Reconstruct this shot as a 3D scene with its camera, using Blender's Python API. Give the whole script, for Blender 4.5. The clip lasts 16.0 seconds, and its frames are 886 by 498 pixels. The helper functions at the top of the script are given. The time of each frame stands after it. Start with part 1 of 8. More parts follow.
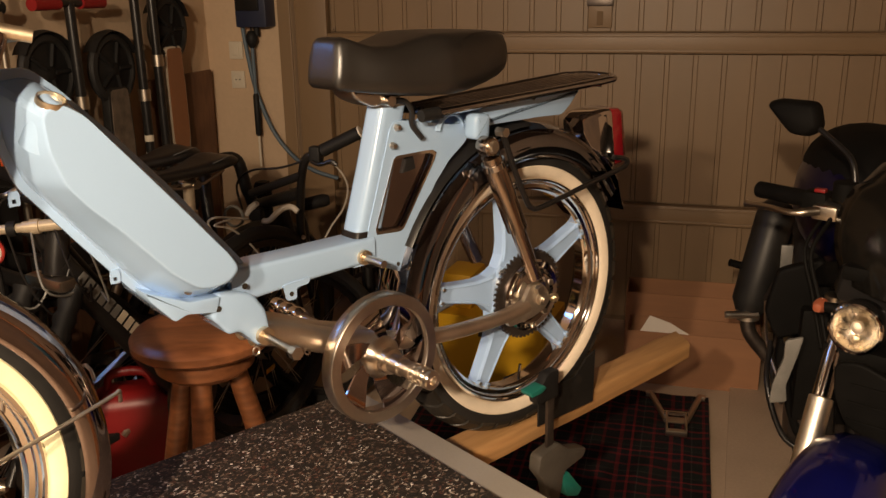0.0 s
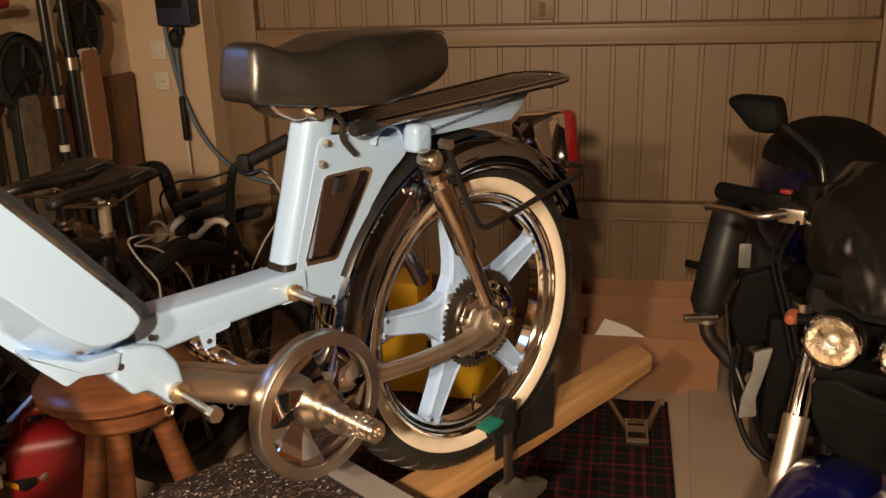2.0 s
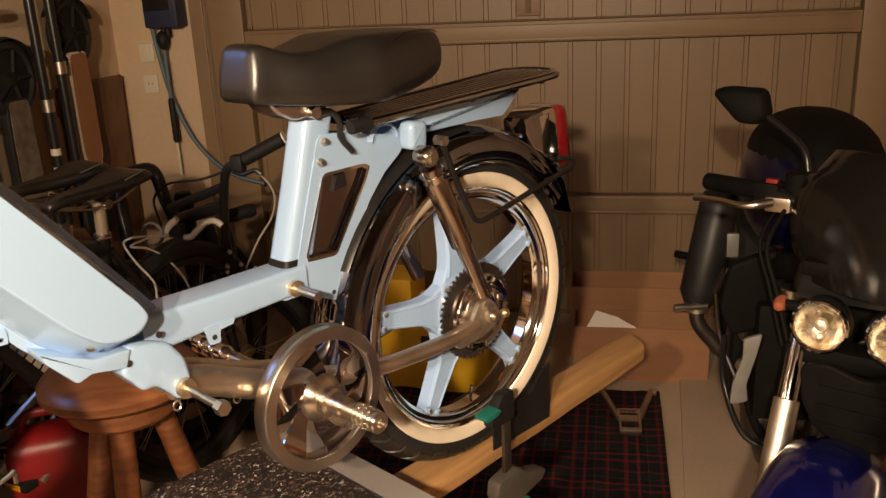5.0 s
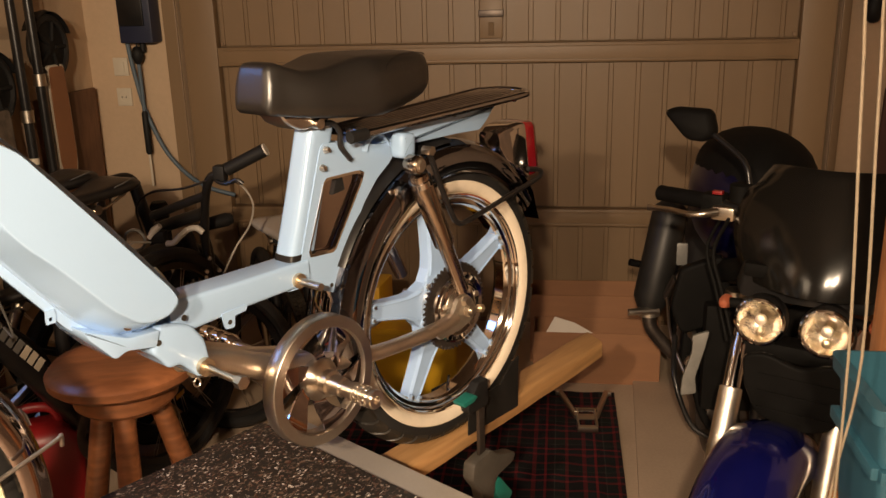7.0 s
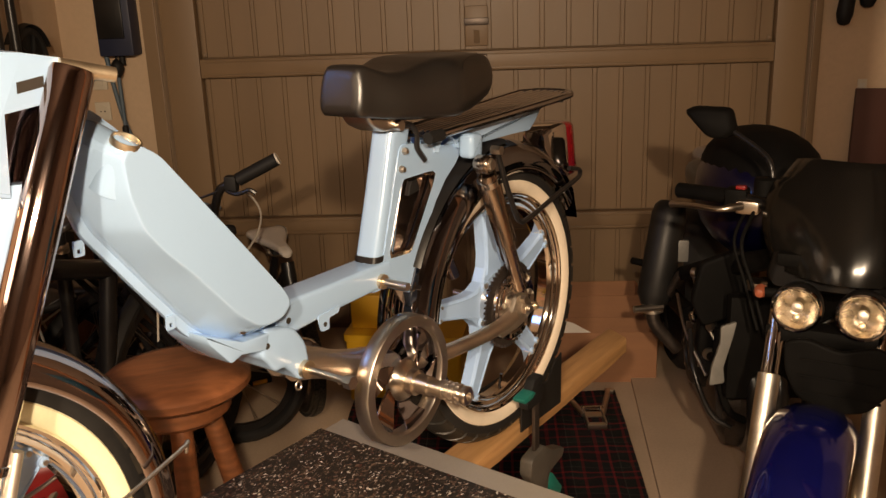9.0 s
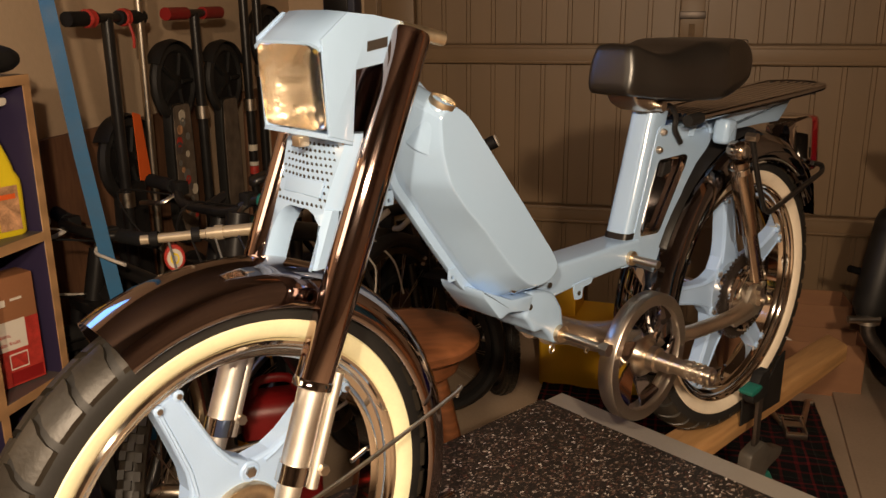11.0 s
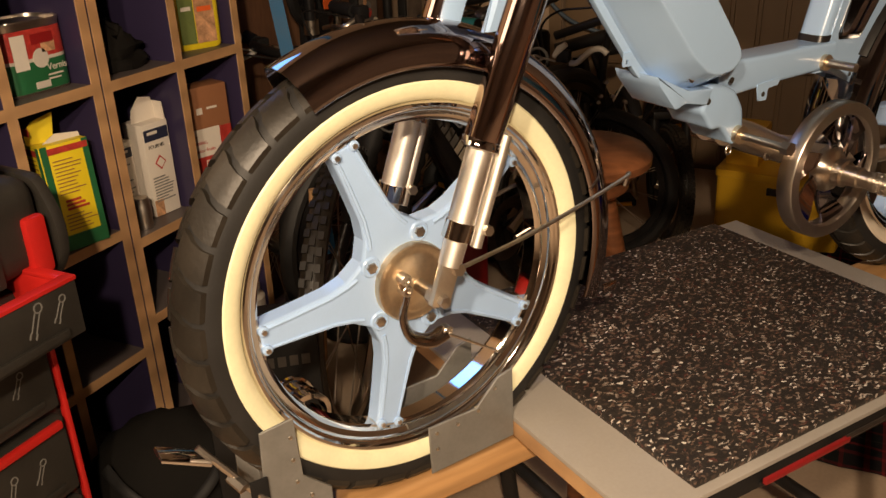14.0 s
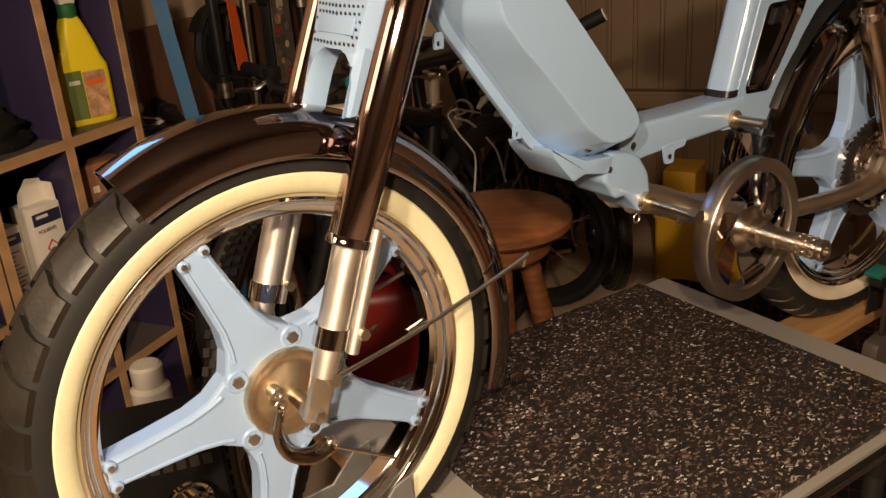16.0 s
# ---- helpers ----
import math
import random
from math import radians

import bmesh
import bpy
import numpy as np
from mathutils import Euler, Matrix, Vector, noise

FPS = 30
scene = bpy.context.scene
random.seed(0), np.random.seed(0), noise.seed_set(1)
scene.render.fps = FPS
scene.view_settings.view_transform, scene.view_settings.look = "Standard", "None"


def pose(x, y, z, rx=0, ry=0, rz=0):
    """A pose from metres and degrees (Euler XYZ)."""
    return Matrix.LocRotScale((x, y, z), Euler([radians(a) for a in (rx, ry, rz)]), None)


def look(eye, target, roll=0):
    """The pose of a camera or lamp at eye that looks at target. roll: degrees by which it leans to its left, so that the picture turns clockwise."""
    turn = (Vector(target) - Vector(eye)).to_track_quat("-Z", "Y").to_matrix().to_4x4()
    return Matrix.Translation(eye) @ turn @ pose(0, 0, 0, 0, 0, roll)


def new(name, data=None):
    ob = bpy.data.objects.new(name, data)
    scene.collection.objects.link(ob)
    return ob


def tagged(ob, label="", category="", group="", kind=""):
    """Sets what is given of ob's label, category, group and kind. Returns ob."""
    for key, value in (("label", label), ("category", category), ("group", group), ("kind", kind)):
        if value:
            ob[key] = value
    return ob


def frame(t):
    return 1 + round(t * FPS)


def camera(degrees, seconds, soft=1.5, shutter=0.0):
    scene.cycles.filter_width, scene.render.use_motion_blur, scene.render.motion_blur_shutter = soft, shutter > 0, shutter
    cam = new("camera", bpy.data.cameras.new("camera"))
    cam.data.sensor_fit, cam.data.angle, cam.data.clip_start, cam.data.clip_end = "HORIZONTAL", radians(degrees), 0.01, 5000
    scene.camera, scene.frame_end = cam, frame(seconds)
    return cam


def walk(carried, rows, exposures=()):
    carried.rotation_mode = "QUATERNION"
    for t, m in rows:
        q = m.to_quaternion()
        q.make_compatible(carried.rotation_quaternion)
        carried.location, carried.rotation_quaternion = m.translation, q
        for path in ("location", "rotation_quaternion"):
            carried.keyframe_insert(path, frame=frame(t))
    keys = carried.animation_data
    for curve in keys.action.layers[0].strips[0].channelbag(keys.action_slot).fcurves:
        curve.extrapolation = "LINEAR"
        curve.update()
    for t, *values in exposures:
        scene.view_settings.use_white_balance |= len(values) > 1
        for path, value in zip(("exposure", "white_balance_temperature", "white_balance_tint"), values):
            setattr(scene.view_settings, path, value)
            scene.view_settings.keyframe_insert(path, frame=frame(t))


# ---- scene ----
cam = camera(54.2, 16.0)
PATH = [
    (0, (0.159, 0.499, 1.319), (-0.365, 2.339, 0.737), -0.9),
    (0.5, (0.166, 0.545, 1.317), (-0.352, 2.382, 0.72), -1.4),
    (1, (0.153, 0.594, 1.316), (-0.328, 2.438, 0.708), -1.5),
    (1.5, (0.134, 0.634, 1.322), (-0.327, 2.487, 0.725), -2.0),
    (2, (0.124, 0.657, 1.323), (-0.278, 2.52, 0.719), -1.8),
    (2.5, (0.122, 0.666, 1.323), (-0.239, 2.536, 0.712), -2.4),
    (3, (0.127, 0.661, 1.323), (-0.253, 2.528, 0.715), -3.2),
    (3.5, (0.13, 0.66, 1.323), (-0.239, 2.533, 0.726), -3.4),
    (4, (0.123, 0.659, 1.321), (-0.253, 2.529, 0.721), -3.5),
    (4.2, (0.117, 0.659, 1.321), (-0.284, 2.521, 0.712), -3.4),
    (6.3, (0.117, 0.512, 1.344), (-0.193, 2.396, 0.747), -0.9),
    (6.5, (0.116, 0.496, 1.345), (-0.192, 2.385, 0.764), -0.8),
    (7, (0.09, 0.471, 1.344), (-0.175, 2.368, 0.769), -1.4),
    (7.5, (0.025, 0.456, 1.345), (-0.099, 2.37, 0.78), -1.6),
    (8, (-0.038, 0.449, 1.341), (-0.12, 2.364, 0.772), -1.3),
    (8.2, (-0.058, 0.449, 1.34), (-0.138, 2.365, 0.773), -1.4),
    (10.3, (-0.218, 0.365, 1.329), (-0.502, 2.27, 0.79), -1.5),
    (10.5, (-0.231, 0.36, 1.33), (-0.554, 2.257, 0.784), -1.0),
    (11, (-0.259, 0.35, 1.316), (-0.736, 2.212, 0.763), -0.6),
    (11.5, (-0.267, 0.341, 1.287), (-0.866, 2.155, 0.696), -0.1),
    (12, (-0.258, 0.333, 1.26), (-0.938, 2.103, 0.622), -0.8),
    (12.5, (-0.252, 0.327, 1.245), (-0.982, 2.06, 0.564), -1.4),
    (13, (-0.244, 0.316, 1.23), (-1.023, 2.007, 0.501), -1.7),
    (13.5, (-0.238, 0.31, 1.221), (-1.045, 1.967, 0.444), -2.1),
    (14, (-0.24, 0.308, 1.211), (-1.06, 1.94, 0.396), -2.2),
    (14.5, (-0.239, 0.31, 1.212), (-1.066, 1.937, 0.395), -2.8),
    (15, (-0.242, 0.316, 1.223), (-1.066, 1.964, 0.447), -3.7),
    (15.5, (-0.233, 0.355, 1.23), (-1.036, 2.032, 0.492), -4.3),
    (16, (-0.204, 0.444, 1.228), (-0.955, 2.144, 0.489), -4.2),
]
# the clip brightens a little before the front wheel fills the view
walk(cam, [(t, look(eye, target, roll)) for t, eye, target, roll in PATH], exposures=[(0.0, 0.33), (0.5, 0.60), (3.0, 0.64), (6.3, 0.64), (8.2, 0.55), (10.3, 0.08), (12.0, -0.19), (15.0, -0.23), (16.0, -0.30)])

# ---- light ----
world = bpy.data.worlds.new("garage_world")
scene.world = world
world.use_nodes = True
world.node_tree.nodes["Background"].inputs[0].default_value = (0.30, 0.36, 0.5, 1)
world.node_tree.nodes["Background"].inputs[1].default_value = 0.02


def area(name, eye, target, size, size_y, watts, colour, spread=180):
    d = bpy.data.lights.new(name, "AREA")
    d.shape, d.size, d.size_y, d.energy, d.color = "RECTANGLE", size, size_y, watts, colour
    d.spread = radians(spread)
    ob = new(name, d)
    ob.matrix_world = look(eye, target)
    return ob


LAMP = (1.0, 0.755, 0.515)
# two small warm bulbs behind and above the camera, the cool window above the shelves, and two added fills, one by the
# shelves and one on the rear of the room
area("work_lamp_light", (0.03, -0.24, 1.72), (-0.80, 1.5, 0.40), 0.06, 0.06, 38, LAMP)
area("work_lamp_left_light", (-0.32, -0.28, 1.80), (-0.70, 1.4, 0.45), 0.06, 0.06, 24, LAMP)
# added fill with no lamp behind it, broadens the bright streak on the fork
area("fork_streak_fill_light", (-1.28, 0.40, 1.55), (-0.70, 1.30, 0.95), 0.52, 0.42, 3.4, LAMP)
# added fill, not a ceiling lamp: brightens the rear walls mirrored in the chrome
area("rear_room_fill_light", (0.02, -0.40, 1.88), (-0.3, -2.4, 0.9), 0.40, 0.30, 12, LAMP)
area("window_light", (-1.77, 1.55, 1.67), (-0.6, 1.35, 1.15), 0.42, 0.36, 2.6, (0.11, 0.37, 1.0))

# ---- materials ----


def material(name, colour, rough=0.5, metal=0.0, vary=0.15, scale=12.0, bump=0.0, fine=220.0, spec=0.5, coat=0.0, colour2=None, stretch=(1, 1, 1), emit=0.0, per_object=0.0, per_island=0.0, fine_amount=0.4, object_space=True):
    """Principled surface with variation at two scales, in metres of the object."""
    m = bpy.data.materials.new(name)
    m.use_nodes = True
    nt = m.node_tree
    n, l = nt.nodes, nt.links
    p = n["Principled BSDF"]
    p.inputs["Metallic"].default_value = metal
    p.inputs["Specular IOR Level"].default_value = spec
    p.inputs["Coat Weight"].default_value = coat
    p.inputs["Coat Roughness"].default_value = 0.06
    co = n.new("ShaderNodeTexCoord")
    mp = n.new("ShaderNodeMapping")
    mp.inputs["Scale"].default_value = stretch
    l.new(co.outputs["Object"], mp.inputs["Vector"])
    big = n.new("ShaderNodeTexNoise")
    big.inputs["Scale"].default_value = scale
    big.inputs["Detail"].default_value = 4
    small = n.new("ShaderNodeTexNoise")
    small.inputs["Scale"].default_value = fine
    small.inputs["Detail"].default_value = 2
    l.new(mp.outputs[0], big.inputs["Vector"])
    l.new(mp.outputs[0], small.inputs["Vector"])
    add = n.new("ShaderNodeMath")
    add.operation = "MULTIPLY_ADD"
    add.inputs[1].default_value = fine_amount
    l.new(small.outputs["Fac"], add.inputs[0])
    l.new(big.outputs["Fac"], add.inputs[2])
    ramp = n.new("ShaderNodeMapRange")
    ramp.inputs[1].default_value, ramp.inputs[2].default_value = 0.35 + 0.5 * fine_amount - 0.12, 0.65 + 0.5 * fine_amount + 0.12
    l.new(add.outputs[0], ramp.inputs[0])
    mix = n.new("ShaderNodeMix")
    mix.data_type = "RGBA"
    c2 = colour2 or tuple(c * (1 - vary) for c in colour)
    c1 = colour if colour2 else tuple(min(1, c * (1 + vary * 0.6)) for c in colour)
    mix.inputs[6].default_value, mix.inputs[7].default_value = (*c2, 1), (*c1, 1)
    l.new(ramp.outputs[0], mix.inputs[0])
    last = mix.outputs[2]
    if per_object or per_island:
        src = n.new("ShaderNodeObjectInfo") if per_object else n.new("ShaderNodeNewGeometry")
        amount = per_object or per_island
        rng = n.new("ShaderNodeMapRange")
        rng.inputs[3].default_value, rng.inputs[4].default_value = 1 - amount, 1 + amount
        l.new(src.outputs["Random" if per_object else "Random Per Island"], rng.inputs[0])
        hsv = n.new("ShaderNodeHueSaturation")
        l.new(rng.outputs[0], hsv.inputs["Value"])
        l.new(last, hsv.inputs["Color"])
        last = hsv.outputs[0]
    l.new(last, p.inputs["Base Color"])
    rr = n.new("ShaderNodeMapRange")
    rr.inputs[3].default_value, rr.inputs[4].default_value = max(0.02, rough * 0.82), min(1, rough * 1.18)
    l.new(big.outputs["Fac"], rr.inputs[0])
    l.new(rr.outputs[0], p.inputs["Roughness"])
    if bump:
        b = n.new("ShaderNodeBump")
        b.inputs["Strength"].default_value = 0.5
        b.inputs["Distance"].default_value = bump
        l.new(small.outputs["Fac"], b.inputs["Height"])
        l.new(b.outputs[0], p.inputs["Normal"])
    if emit:
        p.inputs["Emission Color"].default_value = (*colour, 1)
        p.inputs["Emission Strength"].default_value = emit
    return m


def wood(name, colour, dark, scale=9.0, stretch=(0.12, 1, 1), rough=0.5, per_object=0.0):
    """Wood with drawn-out growth rings, grain and darker flecks."""
    m = material(name, colour, rough, vary=0.1, scale=scale, bump=0.0006, fine=90, stretch=stretch, colour2=dark, per_object=per_object, fine_amount=0.9)
    n, l = m.node_tree.nodes, m.node_tree.links
    p = n["Principled BSDF"]
    src = p.inputs["Base Color"].links[0].from_socket
    w = n.new("ShaderNodeTexWave")
    w.wave_type, w.bands_direction = "BANDS", "Z"
    w.inputs["Scale"].default_value = scale * 1.6
    w.inputs["Distortion"].default_value = 6
    w.inputs["Detail"].default_value = 3
    mp = [x for x in n if x.type == "MAPPING"][0]
    l.new(mp.outputs[0], w.inputs["Vector"])
    mx = n.new("ShaderNodeMix")
    mx.data_type, mx.blend_type = "RGBA", "MULTIPLY"
    mx.inputs[0].default_value = 0.45
    r = n.new("ShaderNodeMapRange")
    r.inputs[3].default_value, r.inputs[4].default_value = 0.55, 1.0
    l.new(w.outputs["Fac"], r.inputs[0])
    l.new(src, mx.inputs[6])
    l.new(r.outputs[0], mx.inputs[7])
    l.new(mx.outputs[2], p.inputs["Base Color"])
    return m


M = {}
M["blue"] = material("pale_blue_lacquer", (0.365, 0.535, 0.78), 0.22, vary=0.03, scale=6, spec=0.55, coat=0.7, fine=600, bump=0.00008)
M["blue_wheel"] = material("pale_blue_cast_paint", (0.40, 0.58, 0.88), 0.32, vary=0.05, scale=20, coat=0.3, fine=500, bump=0.0002)
M["chrome"] = material("chrome", (0.72, 0.69, 0.67), 0.04, 1.0, vary=0.05, scale=14, fine=400)
M["chrome_dark"] = material("smoked_chrome", (0.43, 0.365, 0.36), 0.075, 1.0, vary=0.12, scale=11, fine=300)
# chrome with the grey-blue reflection of window and ceiling in its base colour
M["chrome_grey_reflect"] = material("reflection_grey_chrome", (0.29, 0.295, 0.33), 0.05, 1.0, vary=0.15, scale=11, fine=300)
M["steel"] = material("brushed_steel", (0.63, 0.57, 0.50), 0.33, 1.0, vary=0.12, scale=24, bump=0.0002, fine=500)
M["chrome_fork"] = material("warm_smoked_chrome", (0.52, 0.40, 0.365), 0.075, 1.0, vary=0.10, scale=11, fine=300)
M["rim"] = material("satin_chrome_rim", (0.83, 0.77, 0.70), 0.07, 1.0, vary=0.08, scale=20, fine=350)
M["nickel"] = material("satin_nickel_tube", (0.80, 0.69, 0.57), 0.38, 1.0, vary=0.1, scale=18, fine=350)
M["brass"] = material("worn_brass_plate", (0.80, 0.66, 0.47), 0.42, 1.0, vary=0.2, scale=30, bump=0.0002)
M["alu"] = material("cast_aluminium", (0.84, 0.77, 0.66), 0.40, 1.0, vary=0.12, scale=40, bump=0.0003)
M["darksteel"] = material("dark_oiled_steel", (0.11, 0.09, 0.078), 0.4, 0.8, vary=0.3, scale=40)
M["tyre"] = material("tyre_rubber", (0.015, 0.014, 0.0135), 0.62, vary=0.3, scale=25, bump=0.0004)
M["tyre_worn"] = material("dusty_tread_rubber", (0.024, 0.0195, 0.0145), 0.46, vary=0.45, scale=18, bump=0.0006, per_island=0.25)
# front whitewall: the ivory one with bright yellow light put into its colour
M["white"] = material("overlit_whitewall", (0.88, 0.845, 0.57), 0.55, vary=0.09, scale=30, bump=0.0003)
M["ivory"] = material("ivory_whitewall", (0.80, 0.70, 0.56), 0.55, vary=0.08, scale=30, bump=0.0003)
M["shock"] = material("bronzed_chrome", (0.42, 0.335, 0.27), 0.2, 1.0, vary=0.12, scale=18, fine=300)
M["rackchrome"] = material("grey_chromed_rod", (0.50, 0.50, 0.52), 0.12, 1.0, vary=0.12, scale=20, fine=300)
M["tailplate"] = material("blue_tinted_chrome", (0.10, 0.10, 0.20), 0.10, 1.0, vary=0.15, scale=16, fine=300)


def turned(m, axis, draw=0.85):
    """Fine lathe grooves round an axis: the gloss draws out along it."""
    n, l = m.node_tree.nodes, m.node_tree.links
    p = n["Principled BSDF"]
    t = n.new("ShaderNodeTangent")
    t.direction_type, t.axis = "RADIAL", axis
    l.new(t.outputs[0], p.inputs["Tangent"])
    p.inputs["Anisotropic"].default_value = draw
    p.inputs["Anisotropic Rotation"].default_value = 0.25
    return m


M["axle"] = turned(material("polished_axle_steel", (0.86, 0.77, 0.66), 0.30, 1.0, vary=0.1, scale=24, fine=400), "Y")
M["slider"] = turned(material("turned_aluminium", (0.95, 0.90, 0.82), 0.50, 1.0, vary=0.08, scale=30, fine=400), "Z", 0.4)
M["leather"] = material("black_vinyl", (0.013, 0.0112, 0.0098), 0.35, vary=0.2, scale=12, bump=0.0003, fine=900, spec=1.0)
M["black"] = material("black_paint", (0.014, 0.013, 0.013), 0.3, vary=0.3, scale=16, spec=0.5)
M["blackmatt"] = material("matt_black_plastic", (0.012, 0.0115, 0.0115), 0.6, vary=0.3, scale=22, bump=0.0003, spec=0.28)
M["motoblack"] = material("dull_black_casting", (0.006, 0.0056, 0.0052), 0.66, vary=0.3, scale=22, bump=0.0003, spec=0.10)
M["red_lens"] = material("red_lens", (0.30, 0.010, 0.016), 0.12, vary=0.1, coat=0.6)
M["gunmetal"] = material("grey_galvanised_plate", (0.24, 0.235, 0.22), 0.5, 0.35, vary=0.15, scale=30, bump=0.0002)
M["plate_grey"] = material("dark_bracket_steel", (0.022, 0.021, 0.020), 0.45, 0.3, vary=0.2, scale=30)
M["laminate"] = material("pale_grey_laminate", (0.36, 0.33, 0.295), 0.45, vary=0.10, scale=8)
M["pine"] = wood("planed_pine", (0.60, 0.34, 0.14), (0.42, 0.22, 0.085), 7, (0.10, 1, 1), 0.5)
M["stoolwood"] = wood("varnished_chestnut", (0.28, 0.105, 0.042), (0.16, 0.058, 0.023), 10, (0.25, 1, 1), 0.32)
M["postwood"] = wood("orange_stained_post", (0.50, 0.22, 0.085), (0.35, 0.14, 0.05), 8, (1, 1, 0.12), 0.45)
M["edgewood"] = wood("raw_board_edge", (0.56, 0.335, 0.16), (0.43, 0.24, 0.115), 16, (1, 0.2, 0.2), 0.6)
M["oldwood"] = wood("rough_old_board", (0.22, 0.105, 0.052), (0.13, 0.06, 0.032), 5, (1, 1, 0.15), 0.7)
M["purple"] = material("dark_purple_melamine", (0.032, 0.024, 0.062), 0.4, vary=0.12, scale=7)
M["shelfgrey"] = material("grey_brown_melamine", (0.10, 0.082, 0.078), 0.45, vary=0.12, scale=9)
M["card"] = material("brown_cardboard", (0.31, 0.152, 0.075), 0.8, vary=0.12, scale=7, bump=0.0004, stretch=(1, 1, 6))
M["paper"] = material("white_paper", (0.72, 0.66, 0.58), 0.7, vary=0.06)
M["yellow"] = material("yellow_plastic", (0.74, 0.42, 0.02), 0.42, vary=0.08, scale=8)
M["yellow2"] = material("bright_yellow_print", (0.80, 0.62, 0.02), 0.4, vary=0.05)
M["green"] = material("green_print", (0.018, 0.125, 0.045), 0.45, vary=0.12)
M["olive"] = material("olive_print", (0.13, 0.17, 0.05), 0.45, vary=0.2)
M["red"] = material("red_plastic", (0.25, 0.010, 0.011), 0.4, vary=0.12)
M["redprint"] = material("red_print", (0.46, 0.04, 0.03), 0.45, vary=0.4, scale=60)
M["orange"] = material("orange_tape", (0.75, 0.12, 0.02), 0.5, vary=0.1)
M["amber"] = material("amber_reflector", (0.8, 0.36, 0.01), 0.25, vary=0.1, coat=0.5)
M["brownprint"] = material("brown_print", (0.30, 0.13, 0.06), 0.5, vary=0.1)
M["tan"] = material("tan_photo_print", (0.55, 0.30, 0.16), 0.45, vary=0.6, scale=45)
# print ink, and the dark put on for the shade inside holes and slots
M["ink_and_holes"] = material("dark_ink_and_holes", (0.03, 0.025, 0.02), 0.55, vary=0.1)
M["teal"] = material("teal_rubber", (0.010, 0.15, 0.12), 0.5, vary=0.12)
M["crate"] = material("teal_blue_plastic_crate", (0.024, 0.088, 0.126), 0.45, vary=0.15, scale=9, bump=0.0003)
M["strap"] = material("blue_strap", (0.004, 0.095, 0.225), 0.6, vary=0.15, scale=30, bump=0.0004)
M["cord"] = material("pale_cord", (0.24, 0.19, 0.13), 0.8, vary=0.2, scale=60)
M["cable"] = material("blue_grey_cable", (0.09, 0.13, 0.17), 0.5, vary=0.1)
# for walls out of view, darkened so the chrome mirrors a dim room
M["darkwall"] = material("dark_unseen_wall", (0.20, 0.14, 0.10), 0.9, vary=0.25, scale=4, bump=0.002, fine=40)
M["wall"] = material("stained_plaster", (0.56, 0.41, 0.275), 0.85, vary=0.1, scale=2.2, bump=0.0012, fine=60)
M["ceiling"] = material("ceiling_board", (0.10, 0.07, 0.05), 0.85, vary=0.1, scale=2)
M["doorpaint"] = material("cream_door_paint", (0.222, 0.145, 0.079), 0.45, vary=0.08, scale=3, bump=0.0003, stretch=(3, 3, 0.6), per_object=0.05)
M["doorgap"] = material("dark_door_joint", (0.17, 0.112, 0.062), 0.8, vary=0.2)
M["concrete"] = material("pale_concrete", (0.46, 0.345, 0.245), 0.8, vary=0.16, scale=3, bump=0.001, fine=120)
M["bikewhite"] = material("white_bike_plastic", (0.62, 0.57, 0.50), 0.4, vary=0.08)
M["bluemoto"] = material("deep_blue_metallic", (0.004, 0.006, 0.11), 0.2, 0.4, vary=0.15, scale=30, coat=1.0)
M["chestblack"] = material("black_tool_plastic", (0.028, 0.025, 0.021), 0.5, vary=0.25, scale=20, bump=0.0003)
M["blackcloth"] = material("dusty_black_cloth", (0.010, 0.009, 0.008), 0.9, vary=0.3, scale=14, bump=0.0006, spec=0.1)
M["redbright"] = material("bright_red_plastic", (0.55, 0.018, 0.014), 0.4, vary=0.1)
# the mudguard's deep blue again, darkened for a tank without its highlight
M["midnight"] = material("deep_blue_shaded", (0.002, 0.002, 0.022), 0.30, 0.1, vary=0.15, scale=30, coat=0.2)
M["bowl"] = material("faceted_lamp_bowl", (0.88, 0.81, 0.72), 0.22, 1.0, vary=0.05, scale=24, bump=0.003, fine=105)
# darker copy of the bowl colour, to hold down glare in the twin lamps
M["bowl_dim"] = material("darkened_lamp_bowl", (0.60, 0.54, 0.46), 0.20, 1.0, vary=0.08, scale=24, bump=0.003, fine=105)
M["smoke"] = material("smoked_windscreen", (0.009, 0.008, 0.007), 0.14, vary=0.2, scale=7, spec=0.4)
M["clampgrey"] = material("worn_grey_casting", (0.075, 0.066, 0.056), 0.45, vary=0.2, scale=25)
M["indicator"] = material("faded_indicator_lens", (0.36, 0.10, 0.05), 0.2, vary=0.1, coat=0.3)
M["brownred"] = material("dark_red_board", (0.085, 0.03, 0.02), 0.55, vary=0.2, scale=4)
M["navybox"] = material("navy_box", (0.02, 0.025, 0.055), 0.45, vary=0.15)
M["socket"] = material("ivory_socket", (0.62, 0.55, 0.44), 0.5, vary=0.05)
M["deck"] = material("scooter_deck_grip", (0.15, 0.115, 0.088), 0.6, vary=0.6, scale=24)
M["alloypaint"] = material("silver_bar_finish", (0.60, 0.50, 0.36), 0.3, 0.35, vary=0.12, scale=30, spec=0.8)
M["silver"] = material("silver_alloy", (0.62, 0.55, 0.46), 0.3, 1.0, vary=0.1)


